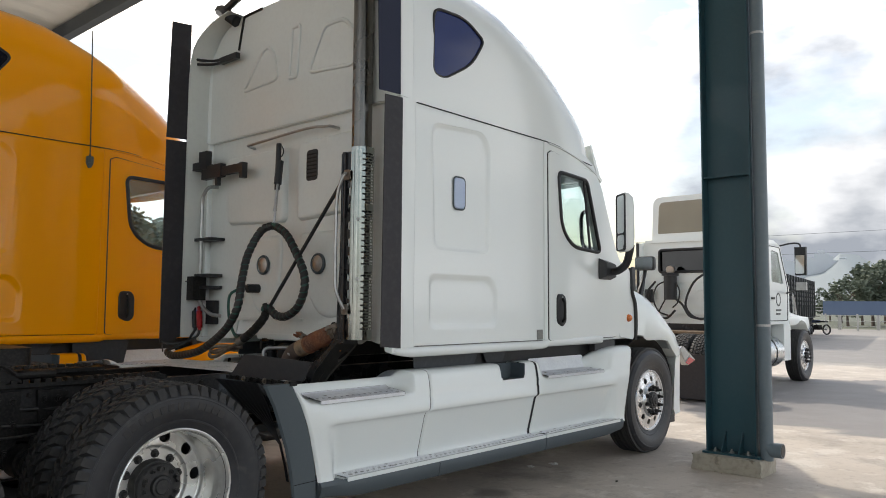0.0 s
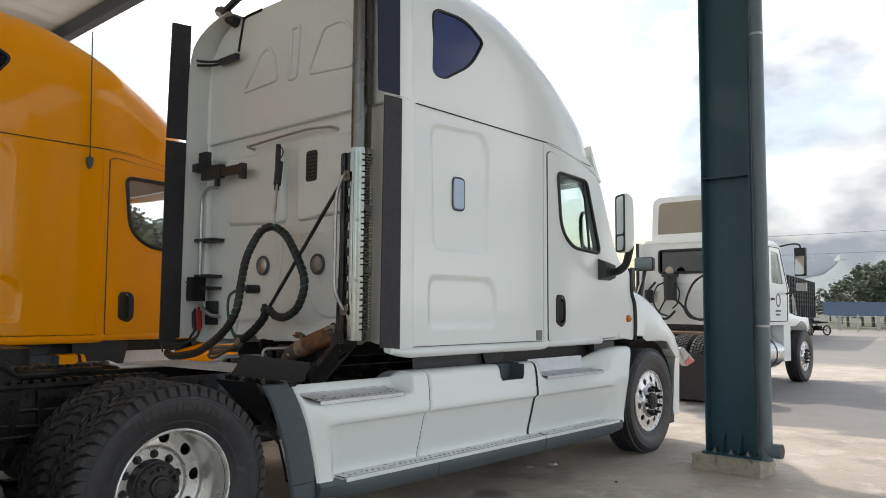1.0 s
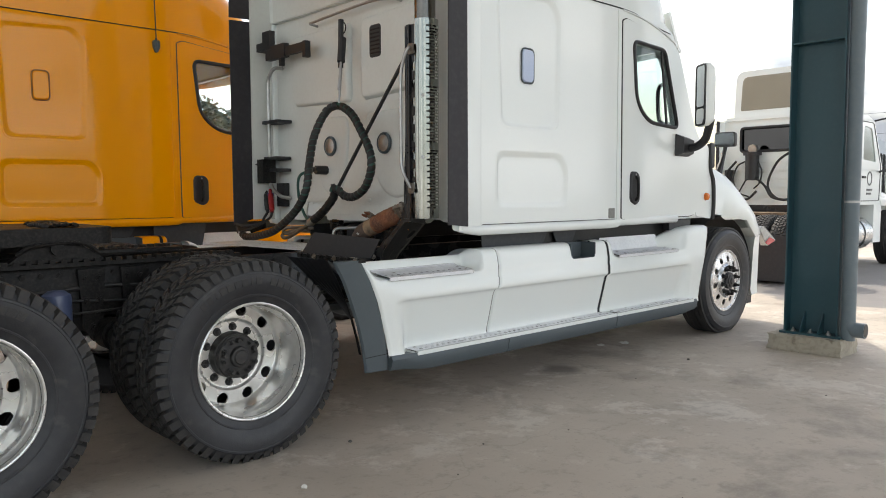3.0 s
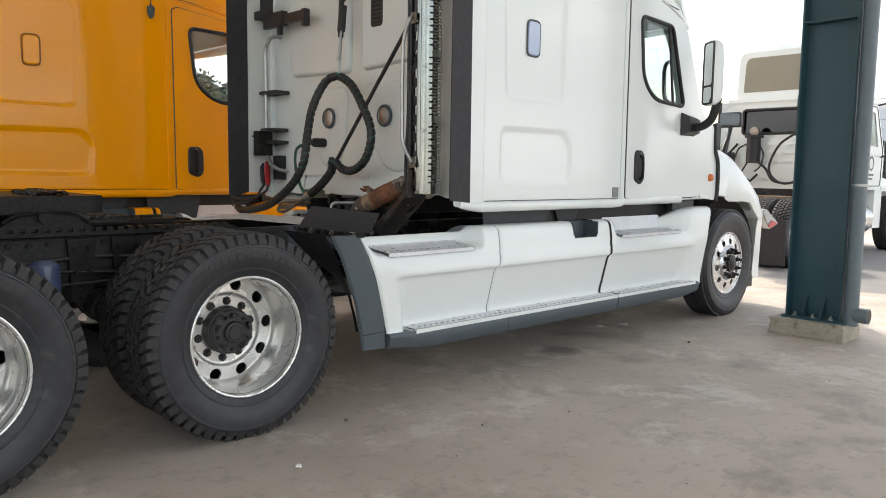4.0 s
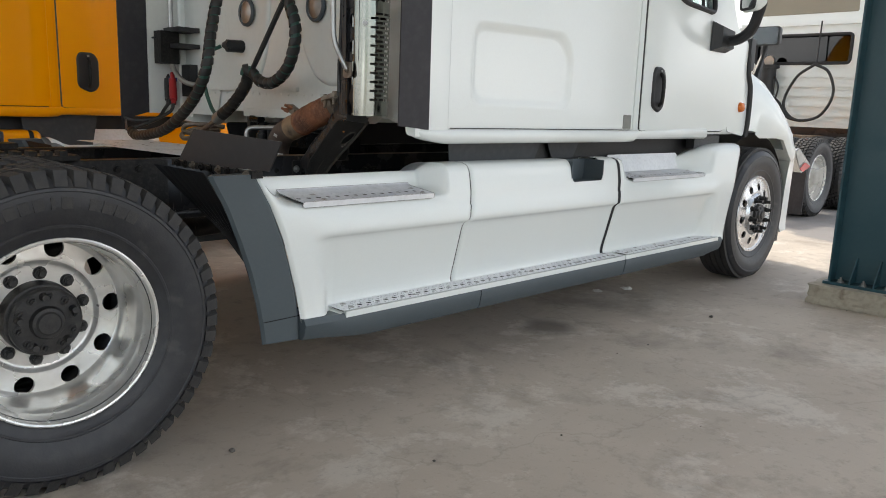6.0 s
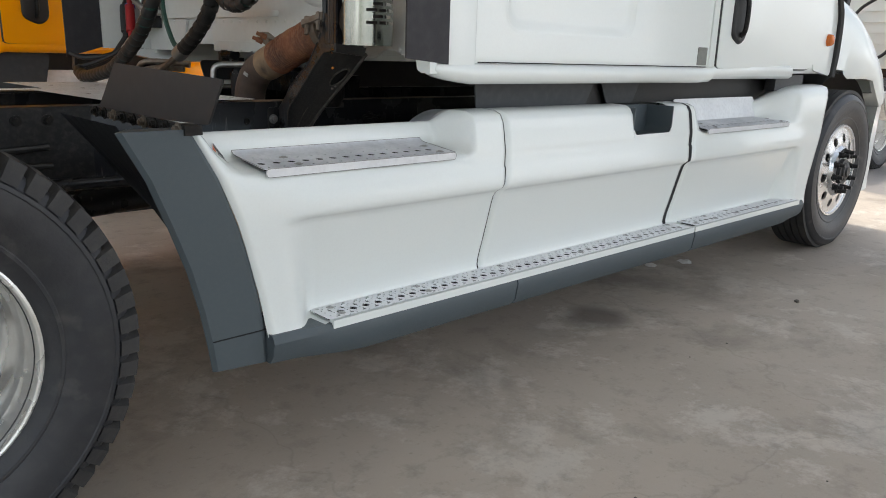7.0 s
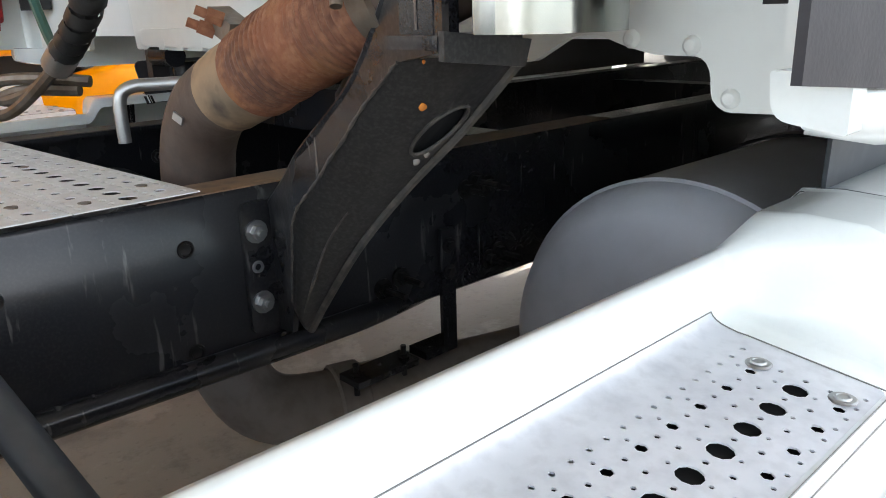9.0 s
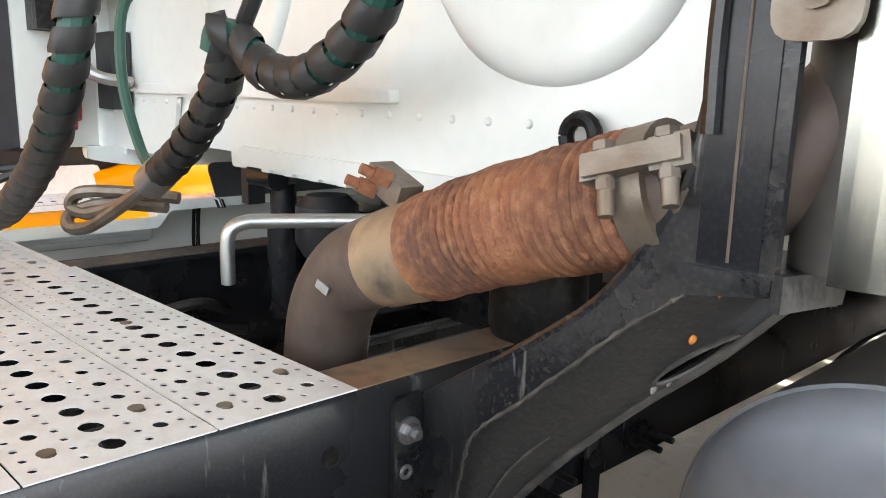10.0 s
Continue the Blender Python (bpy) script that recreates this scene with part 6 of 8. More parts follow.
        cyl(bm, (1.486, y + 0.028, 1.365), (1.494, y + 0.045, 1.405), 0.014, 12)
        cyl(bm, (1.456, y - 0.042, 1.21), (1.463, y - 0.028, 1.24), 0.015, 12)
        part("air_coupling", bm, m, truck, t)
    part("air_coupling_band", boxes((1.47, 1.51, 1.085, 1.12, 1.35, 1.375)), BLUEPL, truck, bevel=0.004)
    bm = bmesh.new()
    cyl(bm, (1.60, 0.40, 1.555), (1.50, 0.42, 1.555), 0.035, 12)
    cyl(bm, (1.52, 0.47, 1.56), (1.50, 0.38, 1.56), 0.022, 10)
    part("cable_socket", bm, BLACKPL, truck, "black trailer cable socket")
    bm = tubes(0.006, [(1.40, 1.13, 1.62), (1.38, 1.22, 1.60), (1.33, 1.26, 1.45), (1.25, 1.26, 1.15), (1.2, 1.15, 1.04)])
    part("cable", bm, HOSE, truck, "thin black cable")
    bm = tubes(0.011, [(1.457, 1.10, 1.215), (1.42, 1.09, 1.17), (1.36, 1.06, 1.12), (1.25, 1.12, 1.10), (1.2, 1.18, 1.12)], [(1.457, 1.03, 1.215), (1.43, 1.03, 1.16), (1.30, 1.05, 1.09), (1.2, 1.10, 1.05)])
    part("cable", bm, HOSE, truck, "black air lines")
    # hung hoses
    bm = bmesh.new()
    cyl(bm, (1.50, 0.05, 2.66), (1.47, 0.02, 2.30), 0.021, 10)
    cyl(bm, (1.49, 0.02, 2.52), (1.46, 0.0, 2.34), 0.030, 10)
    ring = [(1.51, 0.05 + 0.045 * math.cos(a), 2.60 + 0.045 * math.sin(a)) for a in (2 * math.pi * k / 14 for k in range(15))]
    tube(bm, ring, 0.005, 6, 1, False)
    tend = part("hose_tender", bm, BLACKPL, truck, "black hose tender")
    bm = tubes(0.009, [(1.46, 0.0, 2.34), (1.42, -0.02, 2.13)], [(1.485, 0.03, 2.34), (1.44, -0.01, 2.13)], [(1.43, -0.02, 2.14), (1.415, -0.03, 2.03)])
    part("tender_spring", bm, STEEL, tend, "steel spring")
    hose(truck, [(1.415, -0.035, 2.02), (1.38, 0.08, 1.98), (1.31, 0.14, 1.80), (1.25, 0.12, 1.60), (1.21, 0.10, 1.42), (1.20, 0.18, 1.29), (1.20, 0.34, 1.18), (1.19, 0.56, 1.075), (1.19, 0.80, 1.03), (1.20, 1.0, 1.015), (1.21, 1.10, 1.04)], 0.0285, GREENHOSE, True, "green air hose in black spiral wrap")
    hose(truck, [(1.415, -0.045, 2.015), (1.42, -0.18, 1.94), (1.42, -0.30, 1.80), (1.42, -0.395, 1.65), (1.42, -0.40, 1.53), (1.42, -0.33, 1.41), (1.42, -0.20, 1.345), (1.42, -0.08, 1.35), (1.42, -0.02, 1.385), (1.40, 0.03, 1.41), (1.395, 0.045, 1.38)], 0.0285, GREENHOSE, True, "green air hose in black spiral wrap")
    hose(truck, [(1.415, 0.02, 1.42), (1.42, 0.07, 1.335), (1.42, 0.16, 1.26), (1.42, 0.26, 1.20), (1.415, 0.35, 1.155)], 0.031, HOSE, True, "bundle of air hoses in black spiral wrap")
    bm = bmesh.new()
    cyl(bm, (1.416, 0.33, 1.165), (1.412, 0.385, 1.135), 0.034, 14)
    part("hose_tape", bm, STEEL, truck, "grey tape round the hoses")
    bm = tubes(0.014, [(1.412, 0.37, 1.14), (1.40, 0.50, 1.085), (1.36, 0.60, 1.05), (1.335, 0.648, 1.062), (1.35, 0.62, 1.095), (1.42, 0.53, 1.10), (1.50, 0.46, 1.09)],
               [(1.405, 0.38, 1.13), (1.38, 0.52, 1.06), (1.35, 0.59, 1.022), (1.325, 0.632, 1.018), (1.335, 0.652, 1.045), (1.39, 0.58, 1.072), (1.48, 0.48, 1.07)])
    part("cable_loop", bm, HEAT, truck, "brown looped air lines")
    bm = tubes(0.0115, [(1.55, 0.58, 1.56), (1.46, 0.60, 1.50), (1.43, 0.56, 1.34), (1.43, 0.48, 1.20), (1.42, 0.38, 1.155)])
    part("air_hose", bm, GREENHOSE, truck, "thin green air hose")
    bm = bmesh.new()
    cyl(bm, (1.43, -0.83, 2.33), (1.425, 0.035, 1.385), 0.0135, 10)
    part("diagonal_brace", bm, BLACKPL, truck, "black diagonal brace rod")


def stack(truck):
    """Exhaust riser: elbow, rusty bellows, heat shield, vertical pipe, post and bracket."""
    cx, cy = 1.482, -0.912
    bm = bmesh.new()
    lathe(bm, [(0.060, 1.20), (0.066, 1.20), (0.066, 2.47), (0.060, 2.47)], 32, "z")
    part("riser_pipe", bm, PIPEDULL, truck, "dull sooty pipe inside the heat shield", pose(cx, cy, 0))
    bm = bmesh.new()
    lathe(bm, [(0.062, 2.44), (0.069, 2.44), (0.069, 3.86), (0.062, 3.86)], 32, "z")
    part("exhaust_pipe", bm, DARKCHROME, truck, "tall chrome exhaust pipe, dark reflections put into its colour", pose(cx, cy, 0))
    # slotted half-round heat shield
    bm = bmesh.new()
    sl = []
    for k in range(61):
        z = 1.272 + 0.0195 * k
        if k in (20, 21, 41, 42):
            continue
        for a in ((-2.02, -1.52, -1.02) if k % 2 == 0 else (-1.77, -1.27, -0.77)):
            sl.append(rrect(a - 0.205, a + 0.205, z - 0.0050, z + 0.0050, 0.0045, 2))
    R = 0.088
    sheet(bm, [(-3.2 + 2.75 * k / 28, 1.20) for k in range(29)] + [(-0.45 - 2.75 * k / 28, 2.49) for k in range(29)], sl, 0.0025,
          lambda u, v, w: (cx + (R - w) * math.cos(u), cy + (R - w) * math.sin(u), v), [(0, -3.1 + 0.2 * k) for k in range(13)])
    sh = part("heat_shield", bm, CHROME, truck, "slotted chrome heat shield")
    for z in (1.60, 2.0):
        bm = bmesh.new()
        bolt(bm, (cx + R * math.cos(-2.5), cy + R * math.sin(-2.5), z), (math.cos(-2.5), math.sin(-2.5), 0), 0.008, 0.006)
        part("bolt", bm, STEEL, sh)
    for z in (1.62, 2.02, 2.38):
        bm = bmesh.new()
        ring_sweep(bm, [[(cx + r * math.cos(a), cy + r * math.sin(a), q) for a in (2 * math.pi * k / 24 for k in range(24))] for r, q in ((0.068, z), (0.080, z + 0.02), (0.080, z + 0.06), (0.068, z + 0.08))])
        part("shield_band", bm, GREASE, sh)
    # post with grab handle
    bm = bmesh.new()
    ring_sweep(bm, [[(x, y, z) for x, y in ((1.385, -0.812 + d), (1.392, -0.812 + d), (1.392, -0.858 + d * 0.3), (1.42, -0.856), (1.42, -0.862), (1.385, -0.862))] for z, d in ((1.200, 0.0), (1.40, 0.0), (1.75, -0.02), (2.46, -0.02))])
    post = part("stack_post", bm, FRAME, truck, "black steel post holding the stack", bevel=0.002)
    bm = bmesh.new()
    tube(bm, [(1.3845, -0.838 - 0.016 * k / 9 * (1 if k > 4 else 0) + 0.001 * (k % 2), 1.205 + 0.122 * k) for k in range(10)], 0.0014, 6, 4)
    part("weld_line", bm, BURNT, post, "rusty weld line")
    bm = bmesh.new()
    tube(bm, [(1.383, -0.815, 1.30), (1.383, -0.815, 1.42), (1.383, -0.834, 1.75), (1.383, -0.834, 2.45)], 0.0075, 8, 4)
    part("rolled_edge", bm, FRAME, post, "worn rolled edge")
    for b in ((1.395, 1.44, -0.93, -0.845, 1.372, 1.395), (1.40, 1.44, -0.93, -0.85, 2.30, 2.33)):
        part("post_pad", boxes(b), GREASE, post, bevel=0.008)
    for z in (1.40, 2.30):
        bm = bmesh.new()
        sheet(bm, rrect(-0.915, -0.855, z - 0.035, z + 0.035, 0.02), (), 0.008, lambda u, v, w: (1.383 - w, u, v))
        bolt(bm, (1.374, -0.885, z), (-1, 0, 0), 0.010, 0.010)
        part("handle_foot", bm, HEAT, post, "bolted steel foot")
    bm = bmesh.new()
    tube(bm, [(1.372, -0.885, 2.31), (1.345, -0.88, 2.28), (1.335, -0.845, 2.17), (1.335, -0.835, 2.05), (1.335, -0.835, 1.62), (1.338, -0.845, 1.52), (1.355, -0.875, 1.44), (1.372, -0.885, 1.40)], 0.0115, 10, 5)
    part("grab_handle", bm, STEEL, truck, "bent steel grab handle")
    bm = bmesh.new()
    holes = [circle(-0.900, 1.50 + 0.115 * k, 0.030, 14) for k in range(8)]
    sheet(bm, [(-0.862, 1.44), (-0.94, 1.44), (-0.94, 2.46), (-0.862, 2.46)], holes, 0.004, lambda u, v, w: (1.398 + w, u, v))
    part("stack_bracket", bm, FRAME, truck, "black perforated stack bracket")
    # cast bracket from the rail up to the post
    curve = [(-0.443, 0.956), (-0.52, 1.006), (-0.60, 1.056), (-0.667, 1.105), (-0.718, 1.146), (-0.761, 1.198), (-0.794, 1.256), (-0.808, 1.32), (-0.820, 1.40)]
    low = [(-0.446, 0.757), (-0.49, 0.765), (-0.516, 0.825), (-0.537, 0.887), (-0.566, 0.958), (-0.648, 1.034), (-0.752, 1.130), (-0.806, 1.173), (-0.874, 1.185), (-0.874, 1.40)]

    def lean(y):
        return 1.386 + 0.038 * smoothstep(-0.60, -0.46, y)
    bm = bmesh.new()
    ring_sweep(bm, [[(lean(y) + d, y, z) for y, z in curve + low[::-1]] for d in (0.0, 0.009)])
    br = part("stack_support", bm, SCUFFED, truck, "black steel support bracket on the chassis rail", bevel=0.002)
    bm = bmesh.new()
    tube(bm, [(lean(y) + 0.004, y, z) for y, z in curve], 0.0058, 8, 3)
    part("rolled_edge", bm, SCUFFED, br, "worn rolled edge")
    bm = bmesh.new()
    tube(bm, [(1.445, -0.500, 0.765), (1.452, -0.553, 0.838), (1.462, -0.622, 0.925), (1.484, -0.700, 1.012), (1.505, -0.778, 1.088), (1.530, -0.850, 1.172)], 0.007, 8, 5)
    part("rolled_edge", bm, DUSTY, br, "dusty rolled lower edge")
    bm = bmesh.new()
    crease = curve_points([(0, y, z) for y, z in low[2:8]], 6)
    HU, HV = 0.76, 0.79
    ridge = curve_points([(1.445, -0.500, 0.765), (1.452, -0.553, 0.838), (1.462, -0.622, 0.925), (1.484, -0.700, 1.012), (1.505, -0.778, 1.088), (1.530, -0.850, 1.172)], 6)

    def web(u, v, w):
        k = min(max(v, 0), 1) * (len(crease) - 1)
        i = min(int(k), len(crease) - 2)
        f = k - i
        c, r = crease[i].lerp(crease[i + 1], f), ridge[i].lerp(ridge[i + 1], f)
        p = Vector((lean(c.y), c.y, c.z)).lerp(r, u)
        return (p.x - 0.010 * math.sin(math.pi * u ** 0.7), p.y + w * 0.9 - 0.014 * math.sin(math.pi * u ** 0.7), p.z - w * 0.4 + 0.004 * math.sin(2 * math.pi * u))
    hole = [(HU + 0.14 * math.cos(a) + 0.05 * math.sin(a), HV + 0.08 * math.sin(a)) for a in (2 * math.pi * k / 20 for k in range(20))]
    sheet(bm, [(0, 0), (0.5, 0), (1, 0), (1, 0.5), (1, 1), (0.5, 1), (0, 1), (0, 0.5)], [hole], 0.008, web, [(1, 0.083 * k) for k in range(1, 12)] + [(0, k / 10) for k in range(1, 10)])
    part("support_web", bm, WEBPAINT, br, "black web with an oval hole")
    # weld beads and pressed folds on the web
    rnd = random.Random(8)
    bm = bmesh.new()
    tube(bm, [(lean(c.y) - 0.001 + rnd.uniform(-0.001, 0.001), c.y + rnd.uniform(-0.0012, 0.0012), c.z) for c in crease], 0.0026, 7, 2, True, lambda i, n: 0.0021 + 0.0010 * math.sin(i * 2.3))
    part("weld_bead", bm, DUSTY, br, "dusty weld bead along the bracket")
    bm = bmesh.new()
    tube(bm, [Vector(web(0.50 + 0.10 * v, v, 0)) + Vector((-0.0005, -0.0005, 0)) for v in (0.04 + 0.46 * k / 12 for k in range(13))], 0.0022, 6, 2, True, lambda i, n: 0.0006 + 0.0022 * math.sin(math.pi * i / n))
    part("pressed_fold", bm, DUSTY, br, "worn pressed fold")
    bm = bmesh.new()
    tube(bm, [Vector(web(a, min(b, 0.985), 0)) + Vector((-0.001, -0.0015, 0)) for a, b in hole + hole[:1]], 0.0026, 6, 1, False)
    part("hole_rim", bm, DUSTY, br, "scraped rim of the oval hole")
    for u, v, r, m in ((0.84, 0.715, 0.0042, DUSTPIPE), (0.80, 0.69, 0.0048, DUSTPIPE), (0.46, 0.83, 0.0048, ORANGEDAB), (0.20, 0.985, 0.0022, ORANGEDAB)):
        bm = bmesh.new()
        bmesh.ops.create_icosphere(bm, subdivisions=2, radius=r)
        for q in bm.verts:
            q.co = Vector((q.co.x * rnd.uniform(0.8, 1.3), q.co.y * 0.5, q.co.z * rnd.uniform(0.8, 1.2)))
        part("paint_dab", bm, m, br, "dab of paint on the bracket", Matrix.Translation(Vector(web(u, v, 0)) + Vector((-0.001, -0.002, 0))))
    # added black backing that paints the oval hole's inner shade
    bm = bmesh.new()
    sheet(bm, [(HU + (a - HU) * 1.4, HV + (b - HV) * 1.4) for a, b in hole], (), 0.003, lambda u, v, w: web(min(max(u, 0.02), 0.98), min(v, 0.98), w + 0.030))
    part("hole_shade_plate", bm, PITBLACK, br, "added black plate for the shade in the oval hole")
    bm = bmesh.new()
    ring_sweep(bm, [[(x, y, z) for x, z in ((1.3785, 1.176), (1.495, 1.164), (1.505, 1.192), (1.3785, 1.204))] for y in (-0.876, -0.884)])
    lg = part("support_ledge", bm, WEBPAINT, br, "dusty ledge on top of the bracket", bevel=0.004)
    part("ledge_plate", boxes((1.3775, 1.500, -0.8755, -0.80, 1.186, 1.1995)), SCUFFED, lg, bevel=0.004)
    bm = bmesh.new()
    sheet(bm, rrect(1.378, 1.435, 0.76, 0.965, 0.015), (), 0.008, lambda u, v, w: (u, -0.4385 - w, v))
    bp = part("support_foot", bm, SCUFFED, br)
    for z in (0.921, 0.81):
        bm = bmesh.new()
        bolt(bm, (1.398, -0.447, z), (0, -1, 0), 0.0115, 0.012, True, 0.010)
        part("bolt", bm, STEEL, br, "bright steel bolt")
    bm = bmesh.new()
    lathe(bm, [(0.010, 0.0), (0.009, -0.003), (0.006, -0.003), (0.005, 0.0)], 12)
    part("bolt_hole", bm, STEEL, br, "", pose(1.396, -0.4465, 0.866))
    # exhaust elbow and bellows
    bm = bmesh.new()
    tube(bm, [(1.415, -0.237, 0.70), (1.415, -0.237, 0.80), (1.415, -0.239, 0.95), (1.416, -0.256, 1.03), (1.417, -0.30, 1.085), (1.419, -0.355, 1.113), (1.420, -0.415, 1.133)], 0.0595, 28, 5)
    ex = part("exhaust_elbow", bm, BURNT, truck, "burnt brown exhaust elbow")
    bm = bmesh.new()
    tube(bm, [(1.4192, -0.378, 1.120), (1.420, -0.405, 1.130), (1.421, -0.435, 1.140), (1.4220, -0.468, 1.152)], 0.0615, 28, 4)
    part("collar", bm, COLLAR, ex, "tan heat-stained collar")
    bm = bmesh.new()
    ax = curve_points([(1.422, -0.458, 1.148), (1.425, -0.54, 1.180), (1.430, -0.64, 1.213), (1.434, -0.748, 1.243)], 32)
    tube(bm, ax, 0.06, 36, 1, False, lambda i, n: 0.0625 + (-0.0034 * (0.45 + 0.55 * abs(math.sin(i * 0.83))) if i % 4 == 0 else 0.0010) + 0.0008 * math.sin(i * 1.7) + 0.0008 * math.sin(i * 0.31))
    part("bellows", bm, RUST, ex, "rusty corrugated exhaust bellows")
    bm = bmesh.new()
    tube(bm, [(1.434, -0.74, 1.240), (1.441, -0.79, 1.255), (1.462, -0.85, 1.285), (1.480, -0.895, 1.33), (cx, cy, 1.40)], 0.056, 24, 5)
    part("riser", bm, BURNT, ex)
    bm = bmesh.new()
    d = Vector((0.006, -0.11, 0.034)).normalized()
    cyl(bm, Vector((1.434, -0.735, 1.239)), Vector((1.434, -0.735, 1.239)) + d * 0.03, 0.0645, 28)
    part("clamp_band", bm, HEAT, ex, "dull steel clamp band")
    bm = boxes((-0.012, 0.022, -0.058, 0.026, -0.010, 0.010), (-0.006, 0.030, -0.064, -0.030, -0.014, 0.014), (-0.006, 0.026, 0.006, 0.030, -0.012, 0.012))
    lug = part("clamp_lug", bm, HEAT, ex, "steel clamp lug", pose(1.371, -0.741, 1.272, -16, 20, 8), bevel=0.0085)
    for y in (-0.044, 0.010):
        bm = bmesh.new()
        cyl(bm, (0.0, y, -0.044), (0.0, y, 0.016), 0.0068, 14, 0.0088)
        cyl(bm, (0.0, y, 0.012), (0.0, y, 0.020), 0.0105, 6)
        cyl(bm, (0.0, y, -0.022), (0.0, y, -0.013), 0.0090, 6)
        part("clamp_bolt", bm, HEAT, ex, "heat-browned clamp bolt", pose(1.371, -0.741, 1.272, -16, 20, 8))
    for k in range(2):
        bm = bmesh.new()
        p = Vector((1.416, -0.352 - 0.030 * k, 1.203 + 0.016 * k))
        cyl(bm, p, p + Vector((-0.020, 0.008, 0.009)), 0.0120, 6, 0.0112)
        cyl(bm, p, p + Vector((-0.034, 0.0136, 0.0155)), 0.0075, 12, 0.0068)
        part("clamp_bolt", bm, RUST, ex, "rusty clamp bolt")
    part("clamp_block", boxes((-0.018, 0.018, -0.034, 0.034, -0.016, 0.016)), HEAT, ex, "", pose(1.430, -0.372, 1.211, 22, 0, 0), bevel=0.006)
    part("tape", boxes((-0.003, 0.001, -0.011, 0.011, -0.006, 0.006)), STEEL, ex, "small metal band clip", pose(1.3585, -0.322, 1.081, 25, 0, 12), bevel=0.001)
    bm = boxes((1.66, 1.72, -0.43, -0.37, 0.955, 1.085), (1.65, 1.73, -0.44, -0.36, 0.955, 0.975))
    part("shock_mount", bm, DUSTY, truck, "dusty steel shock mount on the rail", bevel=0.008)
    bm = bmesh.new()
    ring = [(1.585, -0.536 + 0.022 * math.cos(a), 1.278 + 0.022 * math.sin(a)) for a in (2 * math.pi * k / 16 for k in range(17))]
    tube(bm, ring, 0.010, 8, 1, False)
    cyl(bm, (1.585, -0.536, 1.16), (1.585, -0.536, 1.258), 0.014, 10)
    part("lifting_eye", bm, GREASE, truck, "black lifting eye")
    # drain pipe
    bm = bmesh.new()
    tube(bm, [(1.411, 0.053, 0.999), (1.411, 0.053, 1.064), (1.417, 0.050, 1.092), (1.438, 0.040, 1.104), (1.47, 0.02, 1.106), (1.60, -0.10, 1.112), (1.75, -0.24, 1.12)], 0.0125, 12, 5)
    part("drain_pipe", bm, STEEL, truck, "bent bare steel pipe")


def behind_cab(truck):
    """Deck plates, tank, mud flap plate, struts and fittings between cab and drive wheels."""
    def skew(x, y):
        return x - 0.085 * (y + 0.45)
    for x0, x1, ya, yb in ((0.815, 0.9765, -0.456, 0.335), (0.979, 1.1495, -0.456, 0.335), (1.152, 1.316, -0.456, 0.335), (0.93, 1.118, 0.341, 0.90), (1.121, 1.316, 0.341, 0.90)):
        bm = bmesh.new()
        holes = []
        w = x1 - x0
        for j in range(20):
            y = ya + 0.022 + 0.048 * j
            for f, r, sh in ((0.08, 0.0042, 0), (0.20, 0.0075, 0.5), (0.33, 0.0042, 0), (0.50, 0.0120, 0.25), (0.67, 0.0042, 0), (0.80, 0.0075, 0.5), (0.92, 0.0042, 0), (0.08, 0.0042, 0.5), (0.33, 0.0042, 0.5), (0.67, 0.0042, 0.5), (0.92, 0.0042, 0.5)):
                q = y + 0.048 * sh
                if q < yb - 0.025:
                    holes.append([(x0 + w * f + r * math.cos(a), q + r * 1.2 * math.sin(a)) for a in (2 * math.pi * i / (10 if r > 0.005 else 6) for i in range(10 if r > 0.005 else 6))])
        sheet(bm, [(x0, ya), (x1, ya), (x1, yb), (x0, yb)], holes, 0.0018, lambda u, v, t: (skew(u, v), v, 0.998 - t - (0.006 if ya > 0 else 0)))
        dk = part("deck_plate", bm, DECK, truck, "worn perforated aluminium deck plate")
        for f, y in ((0.2, ya + 0.05), (0.8, ya + 0.10), (0.5, (ya + yb) / 2), (0.25, yb - 0.05)):
            bm = bmesh.new()
            cyl(bm, (skew(x0 + w * f, y), y, 0.990), (skew(x0 + w * f, y), y, 0.9986 - (0.006 if ya > 0 else 0)), 0.0085, 12)
            part("rivet", bm, HEAT, dk)
    # fuel tank behind the fairing
    bm = bmesh.new()
    lathe(bm, [(0.0, 1.822), (0.20, 1.825), (0.265, 1.835), (0.290, 1.850), (0.303, 1.872), (0.307, 1.884), (0.3125, 1.887), (0.3125, 1.897), (0.311, 1.900), (0.311, 3.30), (0.0, 3.32)], 72, "x")
    tk = part("fuel_tank", bm, TANKGREY, truck, "grey cylindrical fuel tank", pose(0, -0.855, 0.662))
    for x in (2.35, 3.0):
        bm = bmesh.new()
        lathe(bm, [(0.316, x), (0.322, x), (0.322, x + 0.06), (0.316, x + 0.06)], 48, "x", True)
        part("tank_strap", bm, GREASE, tk)
    # anti-sail plate on top of the quarter fender
    bm = bmesh.new()
    sheet(bm, round_poly([(-1.318, 1.004), (-0.60, 0.985), (-0.735, 1.128), (-1.386, 1.113)], 0.008, 2), (), 0.006, lambda u, v, w: (0.715 + 0.06 * (v - 1.0) - w, u, v))
    g = part("mud_flap_plate", bm, FLAPBLACK, truck, "stiff black rubber plate above the fender")
    bm = boxes((0.690, 0.735, -1.235, -0.585, 0.972, 0.996))
    st = part("clamp_strip", bm, GREASE, g, "greasy steel clamp strip", bevel=0.004)
    for k in range(9):
        bm = bmesh.new()
        bolt(bm, (0.69, -1.20 + 0.07 * k, 0.985), (-1, 0, 0), 0.011, 0.010, True, 0.008)
